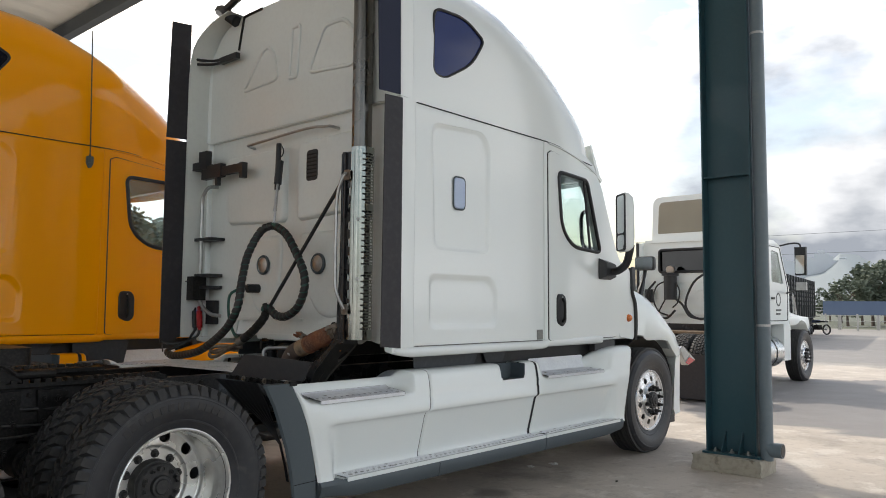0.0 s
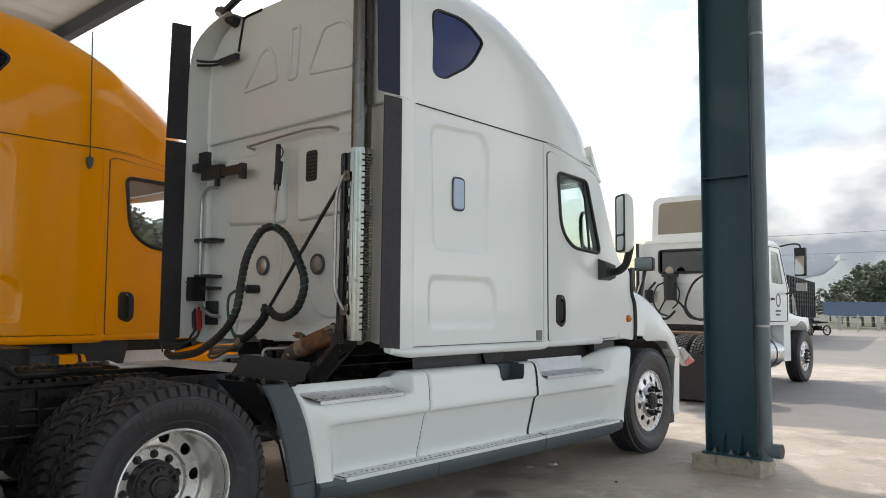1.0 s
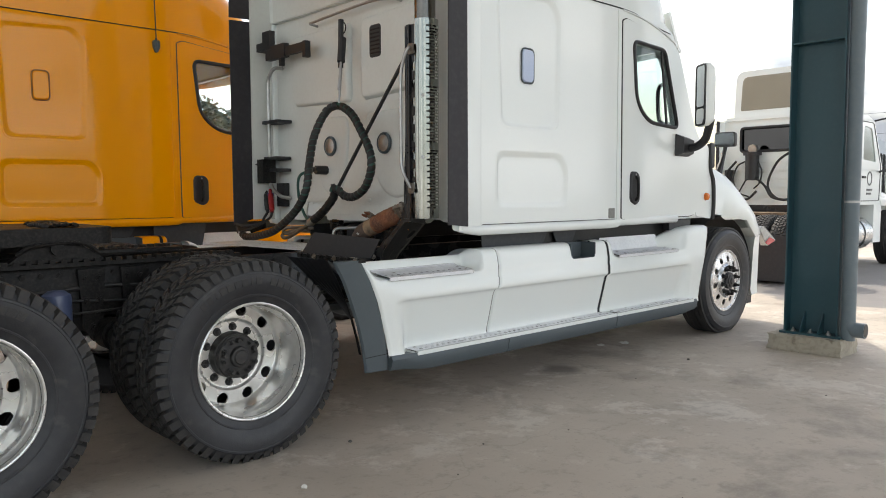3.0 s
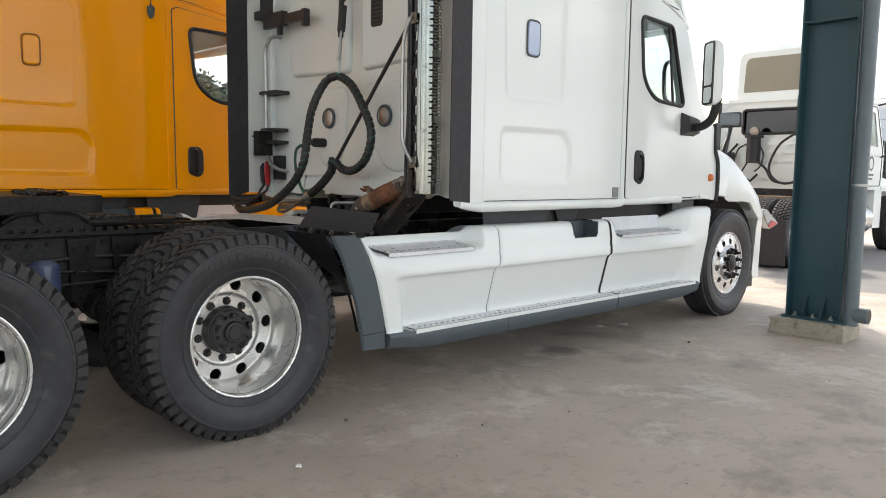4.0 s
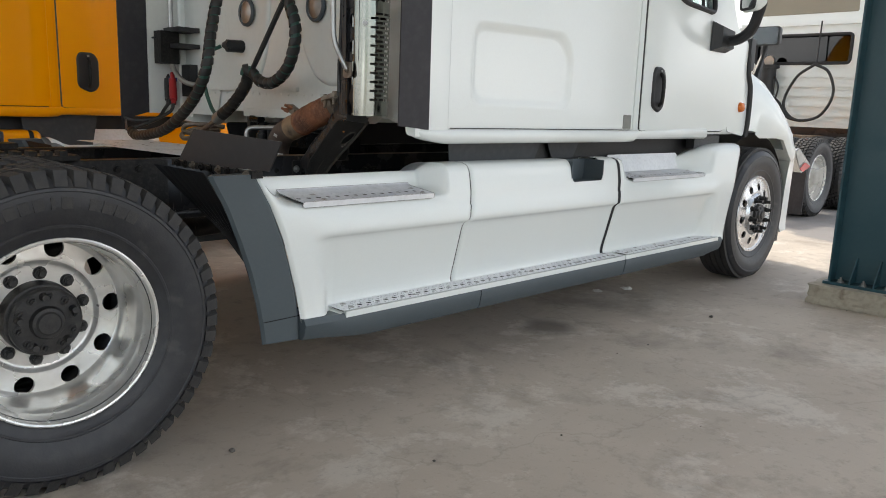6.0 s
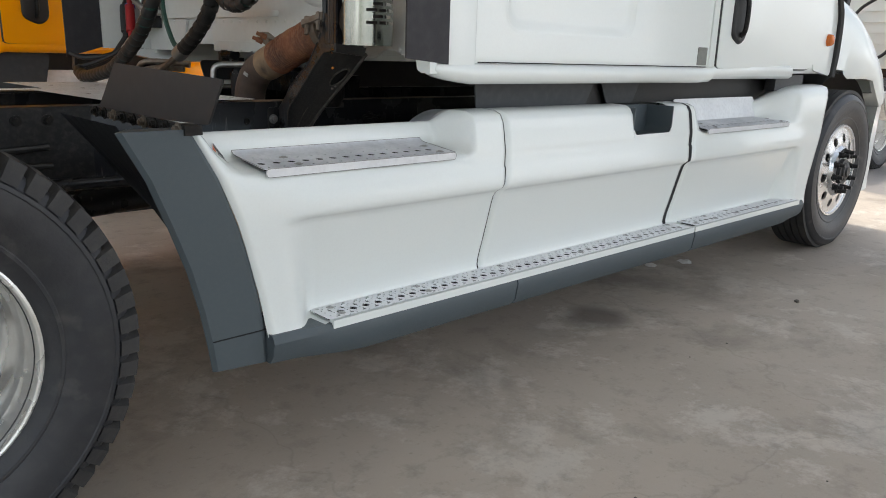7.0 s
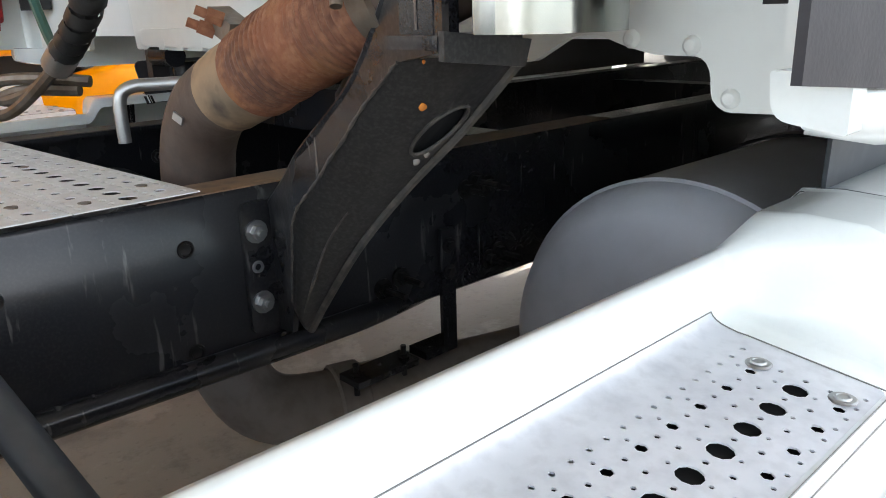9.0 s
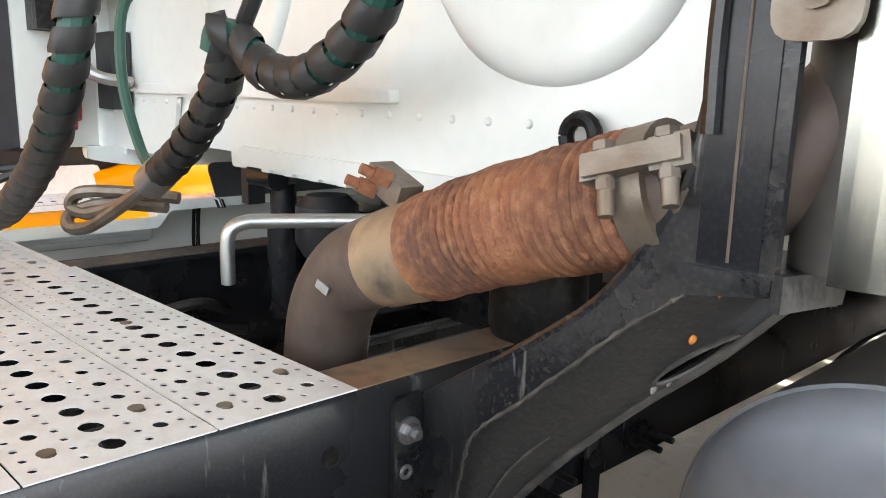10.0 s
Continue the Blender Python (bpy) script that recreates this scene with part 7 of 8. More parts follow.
        part("bolt", bm, HEAT if k % 3 == 0 else GREASE, st)
    bm = bmesh.new()
    cyl(bm, (0.98, -0.445, 0.915), (1.06, -1.0, 0.70), 0.021, 14)
    p = part("fairing_strut", bm, CHARCOAL, truck, "dark tubular fairing strut")
    bm = boxes((0.95, 1.00, -0.49, -0.438, 0.86, 0.945))
    part("strut_bracket", bm, FRAME, p, bevel=0.004)
    # studs, strap hanger and pipe on the rail's outer face
    for x, z, l in ((1.634, 0.764, 0.05), (1.675, 0.775, 0.045), (1.90, 0.755, 0.045), (1.927, 0.765, 0.05), (1.84, 0.905, 0.04), (1.865, 0.918, 0.05), (1.90, 0.905, 0.04)):
        bm = bmesh.new()
        bolt(bm, (x, -0.4375, z), (0, -1, 0), 0.012, 0.014, True, l)
        part("stud", bm, GREASE, truck)
    bm = boxes((1.765, 1.80, -0.450, -0.442, 0.615, 0.845), (1.72, 1.80, -0.450, -0.40, 0.600, 0.615))
    hg = part("strap_hanger", bm, FRAME, truck, "black strap hanger", bevel=0.002)
    for z in (0.812, 0.761):
        bm = bmesh.new()
        bolt(bm, (1.782, -0.450, z), (0, -1, 0), 0.0095, 0.008)
        part("bolt", bm, GREASE, hg)
    bm = bmesh.new()
    tube(bm, [(1.415, -0.237, 0.72), (1.420, -0.250, 0.63), (1.455, -0.295, 0.555), (1.54, -0.340, 0.532), (1.75, -0.400, 0.530), (2.0, -0.470, 0.528), (2.5, -0.52, 0.52), (3.2, -0.52, 0.52)], 0.064, 20, 5)
    part("exhaust_pipe", bm, DUSTPIPE, truck, "dusty grey-brown exhaust pipe under the chassis")
    bm = boxes((1.56, 1.70, -0.452, -0.395, 0.600, 0.612))
    sd = part("pipe_saddle", bm, FRAME, truck, "black saddle clamp on the pipe", bevel=0.003)
    for x in (1.575, 1.685):
        bm = bmesh.new()
        cyl(bm, (x, -0.425, 0.575), (x, -0.425, 0.635), 0.0055, 10)
        cyl(bm, (x, -0.425, 0.612), (x, -0.425, 0.620), 0.010, 6)
        part("stud", bm, GREASE, sd)
    bm = bmesh.new()
    lathe(bm, [(0.066, -0.03), (0.071, -0.025), (0.071, 0.025), (0.066, 0.03)], 24, "x", True)
    part("pipe_clamp", bm, DUSTPIPE, truck, "dusty band round the pipe", pose(1.60, -0.357, 0.531, 0, 0, -16))
    bm = bmesh.new()
    tube(bm, [(0.45, -0.452, 0.742), (1.0, -0.453, 0.737), (1.45, -0.452, 0.731), (1.60, -0.442, 0.727), (1.75, -0.40, 0.715)], 0.021, 12, 4)
    part("air_pipe", bm, FRAME, truck, "black pipe along the chassis")
    # shocks, canister and air bag below the cab's rear edge
    bm = bmesh.new()
    cyl(bm, (1.66, 0.30, 0.98), (1.66, 0.30, 1.13), 0.028, 14)
    cyl(bm, (1.66, 0.30, 0.84), (1.66, 0.30, 1.06), 0.036, 14)
    cyl(bm, (1.62, 0.35, 1.145), (1.62, 0.25, 1.145), 0.025, 12)
    part("cab_shock", bm, FRAME, truck, "black cab shock absorber")
    bm = bmesh.new()
    lathe(bm, [(0.0, 1.135), (0.04, 1.13), (0.06, 1.11), (0.062, 1.04), (0.045, 1.01), (0.0, 1.005)], 24, "z")
    part("air_bag", bm, BLACKPL, truck, "black cab air bag", pose(1.64, 0.10, 0))
    bm = bmesh.new()
    lathe(bm, [(0.0, 1.135), (0.05, 1.13), (0.07, 1.10), (0.072, 1.0), (0.055, 0.96), (0.0, 0.95)], 24, "z")
    part("air_bag", bm, GREASE, truck, "black cab air bag", pose(1.66, -0.42, 0))
    part("cab_cross_beam", boxes((1.76, 1.84, -0.40, 0.42, 0.99, 1.08)), FRAME, truck, bevel=0.01)
    part("shock_bracket", boxes((1.61, 1.65, 0.36, 0.39, 1.08, 1.30)), BLACKPL, truck, bevel=0.01)
    for ln in ([(1.45, -0.30, 0.90), (1.55, -0.25, 0.93), (1.62, -0.32, 0.88), (1.70, -0.38, 0.82)], [(1.30, 0.38, 0.85), (1.45, 0.30, 0.90), (1.55, 0.36, 0.86)], [(1.2, 0.36, 0.80), (1.4, 0.38, 0.84), (1.6, 0.37, 0.80)]):
        part("chassis_cable", tubes(0.012, ln), HOSE, truck, "black cable along the chassis")
    for x in (-1.02, -0.50, -0.28):
        bm = bmesh.new()
        ring_sweep(bm, [[(x + a, y, z) for a, z in ((-0.07, 0.97), (0.07, 0.97), (0.05, 0.66), (0.0, 0.58), (-0.05, 0.66))] for y in (-0.442, -0.470)])
        br = part("spring_hanger", bm, GREASE, truck, "greasy black suspension hanger", bevel=0.006)
        for a, z in ((-0.035, 0.92), (0.035, 0.92), (-0.035, 0.80), (0.035, 0.80), (0.0, 0.66)):
            bm = bmesh.new()
            bolt(bm, (x + a, -0.470, z), (0, -1, 0), 0.014, 0.016, True, 0.012)
            part("bolt", bm, GREASE, br)
    for k, z in enumerate((0.86, 0.80, 0.755)):
        ln = [(-2.0 + 0.26 * j, -0.462 - 0.012 * k - 0.010 * math.sin(j * 1.9 + k), z + 0.014 * math.sin(j * 1.3 + 2 * k)) for j in range(11)]
        part("chassis_cable", tubes(0.011 - 0.002 * k, ln), HOSE, truck, "black air line along the rail")
    part("leveling_valve", boxes((-0.84, -0.77, -0.50, -0.445, 0.76, 0.84)), GREASE, truck, "black levelling valve", bevel=0.012)
    bm = bmesh.new()
    cyl(bm, (-0.42, -0.60, 0.62), (-0.42, -0.46, 0.62), 0.085, 20)
    cyl(bm, (-0.42, -0.64, 0.62), (-0.42, -0.60, 0.62), 0.070, 20)
    part("brake_chamber", bm, GREASE, truck, "black round brake chamber", bevel=0.006)
    bm = bmesh.new()
    lathe(bm, [(0.0, 0.89), (0.04, 0.885), (0.066, 0.865), (0.070, 0.84), (0.070, 0.62), (0.055, 0.58), (0.0, 0.575)], 24, "z")
    part("suspension_can", bm, BLUESHEET, truck, "blue-grey suspension canister", pose(-0.722, -0.62, 0))
    for k in range(5):
        bm = bmesh.new()
        bolt(bm, (1.22 + 0.10 * k, 0.427, 0.90 - 0.06 * (k % 2)), (0, -1, 0), 0.011, 0.012, True, 0.02)
        part("stud", bm, GREASE, truck)
    # orange, white and grey warning sticker on the slope behind the upper step
    corner = [Vector(p) for p in ((0.814, -1.117, 0.917), (0.824, -1.188, 0.889), (0.865, -1.079, 0.887), (0.846, -1.056, 0.926))]

    def stuck(u, v, w):
        p = corner[0].lerp(corner[1], u).lerp(corner[3].lerp(corner[2], u), v)
        return p + Vector((0.55, -0.40, 0.73)) * (0.0022 + w - 0.004 * math.sin(math.pi * u) * math.sin(math.pi * v))
    grid = [(0, 0.25), (0, 0.5), (0, 0.75), (1, 0.25), (1, 0.5), (1, 0.75)]
    bm = bmesh.new()
    sheet(bm, [(0, 0), (1, 0), (1, 1), (0, 1)], (), -0.0006, stuck, grid)
    stc = part("warning_sticker", bm, DECAL, truck, "small orange, white and grey warning sticker")
    for name, mat, u0, u1, v0, v1 in (("sticker_print", ORANGE, 0.02, 0.30, 0.03, 0.60), ("sticker_band", INK, 0.02, 0.98, 0.66, 0.98)):
        bm = bmesh.new()
        sheet(bm, [(u0, v0), (u1, v0), (u1, v1), (u0, v1)], (), -0.0004, lambda u, v, w: stuck(u, v, w + 0.0010), grid)
        part(name, bm, mat, stc)
    for k in range(6):
        bm = bmesh.new()
        sheet(bm, [(0.10 + 0.145 * k, 0.70), (0.15 + 0.145 * k, 0.70), (0.15 + 0.145 * k, 0.94), (0.10 + 0.145 * k, 0.94)], (), -0.0004, lambda u, v, w: stuck(u, v, w + 0.0018))
        part("print_line", bm, PITBLACK, stc)
    for u0, u1, v0, v1 in ((0.44, 0.56, 0.30, 0.58), (0.52, 0.78, 0.24, 0.34), (0.64, 0.72, 0.08, 0.26)):
        bm = bmesh.new()
        sheet(bm, [(u0, v0), (u1, v0), (u1, v1), (u0, v1)], (), -0.0004, lambda u, v, w: stuck(u, v, w + 0.0012))
        part("print_mark", bm, INK, stc)


back_wall(white)
stack(white)
behind_cab(white)


# ---- canopy over the parking bays ----
def canopy():
    c = thing("canopy", "corrugated steel canopy roof on dark beams", "roof", kind="structure")
    bm = bmesh.new()
    rows = []
    for k in range(0, 201):
        y = -14 + 0.15 * k
        z = 7.75 + 0.02 * (1 if k % 4 < 2 else -1)
        rows.append([(-12.0, y, z + 0.72), (4.95, y, z)])
    strip_sweep(bm, rows)
    part("roof_sheet", bm, SHEET, c, "light grey corrugated roof sheet", angle=20)
    part("edge_beam", boxes((4.70, 4.90, -14, 16, 7.40, 7.70)), BEAM, c, "dark steel edge beam", bevel=0.01)
    for y in (-10, -2.15, 5.7, 13.5):
        bm = bmesh.new()
        ring_sweep(bm, [[(x, q, z) for x, z in ((-12, 7.95), (4.8, 7.25), (4.8, 7.68), (-12, 8.40))] for q in (y - 0.1, y + 0.1)])
        part("rafter", bm, BEAM, c, "dark steel rafter")
    for x in (-10, -6, -2, 1.5):
        part("purlin", boxes((x, x + 0.08, -14, 16, 7.72 + 0.043 * (4.95 - x) - 0.18, 7.72 + 0.043 * (4.95 - x) - 0.03)), SHEET, c)


canopy()


# ---- the day-cab truck parked in front ----
def day_cab():
    t = thing("semi_truck", "white day-cab tractor unit with roof fairing, parked in front", "truck", "trucks", at=pose(8.97, 1.15, 0))
    # local: x from the rear axle, y from the centre line
    bm = bmesh.new()
    prof = [(2.83, 1.15), (2.83, 2.72), (3.9, 2.74), (4.25, 2.66), (4.75, 1.85), (4.75, 1.15)]
    ring_sweep(bm, [[(x, y, z) for x, z in prof] for y in (-1.08, 1.08)])
    shell = part("cab_shell", bm, WHITE, None, "white day cab", bevel=0.05)
    win = round_poly([(3.75, 1.95), (4.42, 1.92), (4.15, 2.52), (3.75, 2.55)], 0.06)
    inner = bmesh.new()
    ring_sweep(inner, [[(x, y, z) for x, z in ((2.90, 1.25), (2.90, 2.64), (3.9, 2.66), (4.2, 2.58), (4.68, 1.80), (4.68, 1.25))] for y in (-1.0, 1.0)])
    rear = boxes((2.6, 3.0, -0.72, 0.72, 2.13, 2.56))
    carve(shell, [inner, prism_y(win, -1.3, -0.8), prism_y(win, 0.8, 1.3), rear])
    shell.parent = t
    for y in (-1.07, 1.065):
        bm = prism_y(win, y, y + 0.005)
        g = part("side_window", bm, PANE, t, "clear side window")
        g.visible_shadow = False
    g = part("rear_window", boxes((2.87, 2.875, -0.72, 0.72, 2.13, 2.56)), DARKPANE, t, "smoked rear window")
    bm = bmesh.new()
    ln = [(2.828, y, z) for y, z in rrect(-0.72, 0.72, 2.13, 2.56, 0.06)]
    tube(bm, ln + ln[:1], 0.025, 6, 1, False)
    part("window_seal", bm, BLACKPL, g)
    for k in range(5):
        part("wall_rib", boxes((2.812, 2.835, -0.95, 0.95, 1.32 + 0.15 * k, 1.345 + 0.15 * k)), WHITE, t, bevel=0.006)
    # roof fairing, open and lined at the back
    bm = bmesh.new()
    def ring(x, k, top):
        return [(x, y * k, 2.74 + (z - 2.74) * top) for y, z in round_poly([(-0.88, 2.72), (0.88, 2.72), (0.84, 3.60), (-0.84, 3.60)], [0.02, 0.02, 0.16, 0.16], 5)]
    ring_sweep(bm, [ring(2.86, 1, 1), ring(3.0, 1, 1), ring(3.4, 1, 0.93), ring(3.8, 0.98, 0.72), ring(4.15, 0.92, 0.35), ring(4.3, 0.88, 0.08)])
    fair = part("roof_fairing", bm, WHITE, t, "white roof fairing with a tan lining")
    bm = bmesh.new()
    emboss(bm, round_poly([(-0.76, 2.88), (0.76, 2.88), (0.73, 3.50), (-0.73, 3.50)], [0.03, 0.03, 0.12, 0.12], 5), lambda u, v, w: (2.866 - w, u, v), 0.012, 0.02)
    part("fairing_lining", bm, BEIGE, fair, "tan fairing lining")
    part("fairing_base", boxes((2.80, 3.0, -1.0, 1.0, 2.70, 2.76)), WHITE, t, bevel=0.01)
    # side extenders and stack
    for s in (-1, 1):
        part("side_extender", boxes((2.64, 2.86, s * 1.06 - 0.02, s * 1.06 + 0.02, 1.20, 2.70)), WHITE, t, bevel=0.01)
        part("side_flap", boxes((2.57, 2.65, s * 1.06 - 0.015, s * 1.06 + 0.015, 1.20, 2.70)), RUBBER, t)
    # hood, fenders, bumper
    bm = bmesh.new()
    def hood_ring(x):
        k = (x - 4.7) / 1.2
        h, w, arch = 1.85 - 0.25 * k - 0.25 * k ** 4, 1.0 - 0.2 * k, 1.12
        half = [(1.08, arch - 0.15 * max(0, k - 0.75) * 3), (1.10, arch + 0.05), (1.08, 1.28), (0.95, 1.40 - 0.10 * k), (w * 0.75, h - 0.15), (w * 0.6, h), (0, h + 0.03)]
        return [(x, -y, z) for y, z in half] + [(x, y, z) for y, z in reversed(half[:-1])]
    ring_sweep(bm, [hood_ring(x) for x in (4.7, 4.9, 5.2, 5.5, 5.75, 5.95)])
    hood = part("hood", bm, WHITE, None, "white hood with fenders")
    cut = bmesh.new()
    ring_sweep(cut, [[(5.46 + 0.62 * math.cos(a), y, 0.60 + 0.62 * math.sin(a)) for a in (2 * math.pi * k / 24 for k in range(24))] for y in (-1.3, -0.75)])
    cut2 = bmesh.new()
    ring_sweep(cut2, [[(5.46 + 0.62 * math.cos(a), y, 0.60 + 0.62 * math.sin(a)) for a in (2 * math.pi * k / 24 for k in range(24))] for y in (0.75, 1.3)])
    carve(hood, [cut, cut2])
    hood.parent = t
    part("bumper", boxes((5.95, 6.12, -1.05, 1.05, 0.42, 0.85)), WHITE, t, bevel=0.04)
    for s in (-1, 1):
        bm = bmesh.new()
        cyl(bm, (2.9, s * 0.80, 0.62), (4.35, s * 0.80, 0.62), 0.30, 32)
        tk = part("fuel_tank", bm, ALU, t, "polished fuel tank with straps")
        for x in (3.2, 3.9):
            bm = bmesh.new()
            cyl(bm, (x, s * 0.80, 0.62), (x + 0.05, s * 0.80, 0.62), 0.306, 32)
            part("tank_strap", bm, GREASE, tk)
        part("step_box", boxes((4.38, 4.78, s * 0.90 - 0.18, s * 0.90 + 0.18, 0.45, 1.15)), WHITE, t, bevel=0.03)
        # door details: seam, handle, lettering shown as bars
        bm = bmesh.new()
        ln = [(x, s * 1.083, z) for x, z in round_poly([(3.60, 1.22), (4.62, 1.22), (4.66, 1.85), (4.22, 2.62), (3.60, 2.62)], 0.05)]
        tube(bm, ln + ln[:1], 0.008, 5, 1, False)
        part("door_seam", bm, BLACKPL, t)
        part("door_handle", boxes((3.70, 3.84, s * 1.095 - 0.012, s * 1.095 + 0.012, 1.62, 1.66)), BLACKPL, t, bevel=0.005)
        bm = bmesh.new()
        lathe(bm, [(0.10, 0.0), (0.13, 0.0), (0.13, -0.003), (0.10, -0.003)], 24, "y", True)
        part("door_emblem", bm, INK, t, "round grey emblem", pose(4.1, s * 1.083, 1.62, 0, 0, 0 if s < 0 else 180))
        for k in range(2):
            part("lettering_bar", boxes((3.95, 4.25 - 0.05 * k, s * 1.083 - 0.002, s * 1.083 + 0.002, 1.40 - 0.07 * k, 1.435 - 0.07 * k)), INK, t, "dark bar of lettering")
        # mirrors on looped arms
        for ln in ([(4.30, s * 1.06, 2.66), (4.32, s * 1.28, 2.70), (4.32, s * 1.42, 2.68), (4.32, s * 1.44, 2.58)], [(4.60, s * 1.08, 1.75), (4.40, s * 1.30, 1.80), (4.33, s * 1.43, 1.86)]):
            part("mirror_arm", tubes(0.016, ln), BLACKPL, t, "black mirror arm")
        part("mirror_head", boxes((4.28, 4.36, s * 1.44 - 0.10, s * 1.44 + 0.10, 2.08, 2.62)), BLACKPL, t, "black mirror", bevel=0.03)
        bm = bmesh.new()
        sheet(bm, rrect(1.36, 1.52, 2.11, 2.59, 0.03), (), 0.004, lambda u, v, w: (4.268 + 0.14 * (v - 2.35) - w, s * u, v))
        part("mirror_glass", bm, MIRROR, t)
        part("spot_mirror", boxes((4.27, 4.34, s * 1.45 - 0.09, s * 1.45 + 0.09, 1.80, 1.95)), STEEL, t, "round spot mirror", bevel=0.03)
        bm = tubes(0.014, [(5.30, s * 1.0, 1.36), (5.20, s * 1.02, 1.55), (5.05, s * 1.05, 1.70)], [(5.45, s * 1.0, 1.34), (5.25, s * 1.03, 1.60), (5.05, s * 1.06, 1.74)])
        part("fender_mirror_arm", bm, STEEL, t, "steel fender mirror stay")
    # chassis, wheels
    for s in (-1, 1):
        part("frame_rail", boxes((-0.3, 5.6, s * 0.42 - 0.04, s * 0.42 + 0.04, 0.72, 0.98)), FRAME, t, "black chassis rail", bevel=0.004)
        part("mud_flap", boxes((0.20, 0.22, s * 0.90 - 0.34, s * 0.90 + 0.34, 0.07, 0.74)), RUBBER, t, "black mud flap")
        for ax in (0.83, 2.12):
            wheel(t, ax, s * 1.05, True, s < 0, detail=False)
            inner_tyre(t, ax, s * 0.72)
        wheel(t, 5.46, s * 1.03, False, s < 0, rim=ALU)
    part("deck", boxes((1.9, 2.75, -0.5, 0.5, 0.99, 1.03)), WOODB, t, "rusty deck behind the cab", bevel=0.004)
    part("rear_bulkhead", boxes((2.84, 2.90, -1.0, 1.0, 0.75, 1.18)), FRAME, t)
    # hose rack and filter
    bm = bmesh.new()
    cyl(bm, (2.66, 0.42, 1.60), (2.66, 0.42, 2.05), 0.12, 16)
    cyl(bm, (2.66, 0.42, 2.05), (2.66, 0.42, 2.10), 0.16, 16)
    part("air_filter", bm, BLACKPL, t, "black canister on the rear wall")
    bm = bmesh.new()
    cyl(bm, (2.60, 0.40, 2.16), (2.66, 0.40, 2.17), 0.08, 16)
    part("work_lamp", bm, STEEL, t, "round work lamp")
    bm = tubes(0.022, [(2.62, -0.30, 2.10), (2.60, -0.52, 1.98), (2.60, -0.62, 1.65), (2.60, -0.45, 1.32), (2.60, -0.1, 1.26), (2.60, 0.1, 1.5), (2.60, -0.05, 1.9), (2.62, -0.30, 2.10)],
               [(2.62, 0.70, 1.95), (2.60, 0.88, 1.70), (2.60, 0.82, 1.35), (2.60, 0.5, 1.25), (2.60, 0.3, 1.4)], [(2.62, 0.35, 1.65), (2.58, 0.15, 1.50), (2.58, 0.02, 1.30), (2.60, -0.2, 1.24)], seg=8)
    part("coiled_hose", bm, HOSE, t, "black coiled hoses hung on the rear wall")
    bm = tubes(0.012, [(2.70, -0.30, 2.75), (2.68, -0.30, 2.1)])
    part("hose_hanger", bm, BLACKPL, t)
    bm = tubes(0.014, [(2.64, 0.52, 1.95), (2.58, 0.66, 1.85), (2.56, 0.72, 1.6), (2.58, 0.62, 1.38), (2.62, 0.45, 1.30)], [(2.64, 0.30, 1.92), (2.57, 0.20, 1.75), (2.57, 0.24, 1.55), (2.62, 0.36, 1.45)], [(2.62, 0.50, 1.62), (2.58, 0.58, 1.45), (2.60, 0.68, 1.28), (2.7, 0.8, 1.25)], seg=8)
    part("hose", bm, HOSE, t, "thin black hoses round the canister")
    part("gladhand_box", boxes((2.70, 2.82, 0.84, 0.96, 1.55, 1.80)), BLACKPL, t, bevel=0.01)


day_cab()


def hood_mirror():
    bm = bmesh.new()
    tube(bm, [(5.33, -0.98, 1.50), (5.36, -0.99, 1.60), (5.42, -1.0, 1.74), (5.46, -1.0, 1.84)], 0.022, 8, 5, True, lambda i, n: 0.05 - 0.030 * min(1, i / n * 1.6))
    part("hood_mirror_arm", bm, BLACKPL, white, "black hood mirror arm")
    bm = bmesh.new()
    ring_sweep(bm, [[(x, -1.0 + (a + 1.0) * k, 1.90 + (z - 1.90) * k) for a, z in rrect(-1.11, -0.89, 1.825, 1.975, 0.03)] for x, k in ((5.43, 0.95), (5.44, 1.0), (5.49, 0.95), (5.53, 0.7))])
    part("hood_mirror", bm, BLACKPL, white, "rectangular black hood mirror")
    bm = bmesh.new()
    sheet(bm, rrect(-1.10, -0.90, 1.835, 1.965, 0.025), (), 0.004, lambda u, v, w: (5.428 - w, u, v))
    part("hood_mirror_glass", bm, MIRROR, white, "mirror glass")


hood_mirror()

# antenna on the yellow cab
bm = bmesh.new()
tube(bm, [(3.13, -1.215, 2.68), (3.125, -1.225, 2.85), (3.10, -1.225, 3.84)], 0.005, 6, 2)
ant = part("antenna", bm, BLACKPL, yellow, "thin black whip antenna")
bm = bmesh.new()
sheet(bm, round_poly([(3.105, 2.72), (3.165, 2.72), (3.165, 2.66), (3.145, 2.615), (3.125, 2.615), (3.105, 2.66)], 0.014, 3), (), 0.022, lambda x, z, w: (x, -1.192 - w, z))
cyl(bm, (3.135, -1.214, 2.635), (3.135, -1.219, 2.635), 0.007, 10)
cyl(bm, (3.13, -1.215, 2.66), (3.13, -1.215, 2.735), 0.014, 12, 0.008)
part("antenna_mount", bm, GREYPL, ant, "grey antenna mount", bevel=0.003)


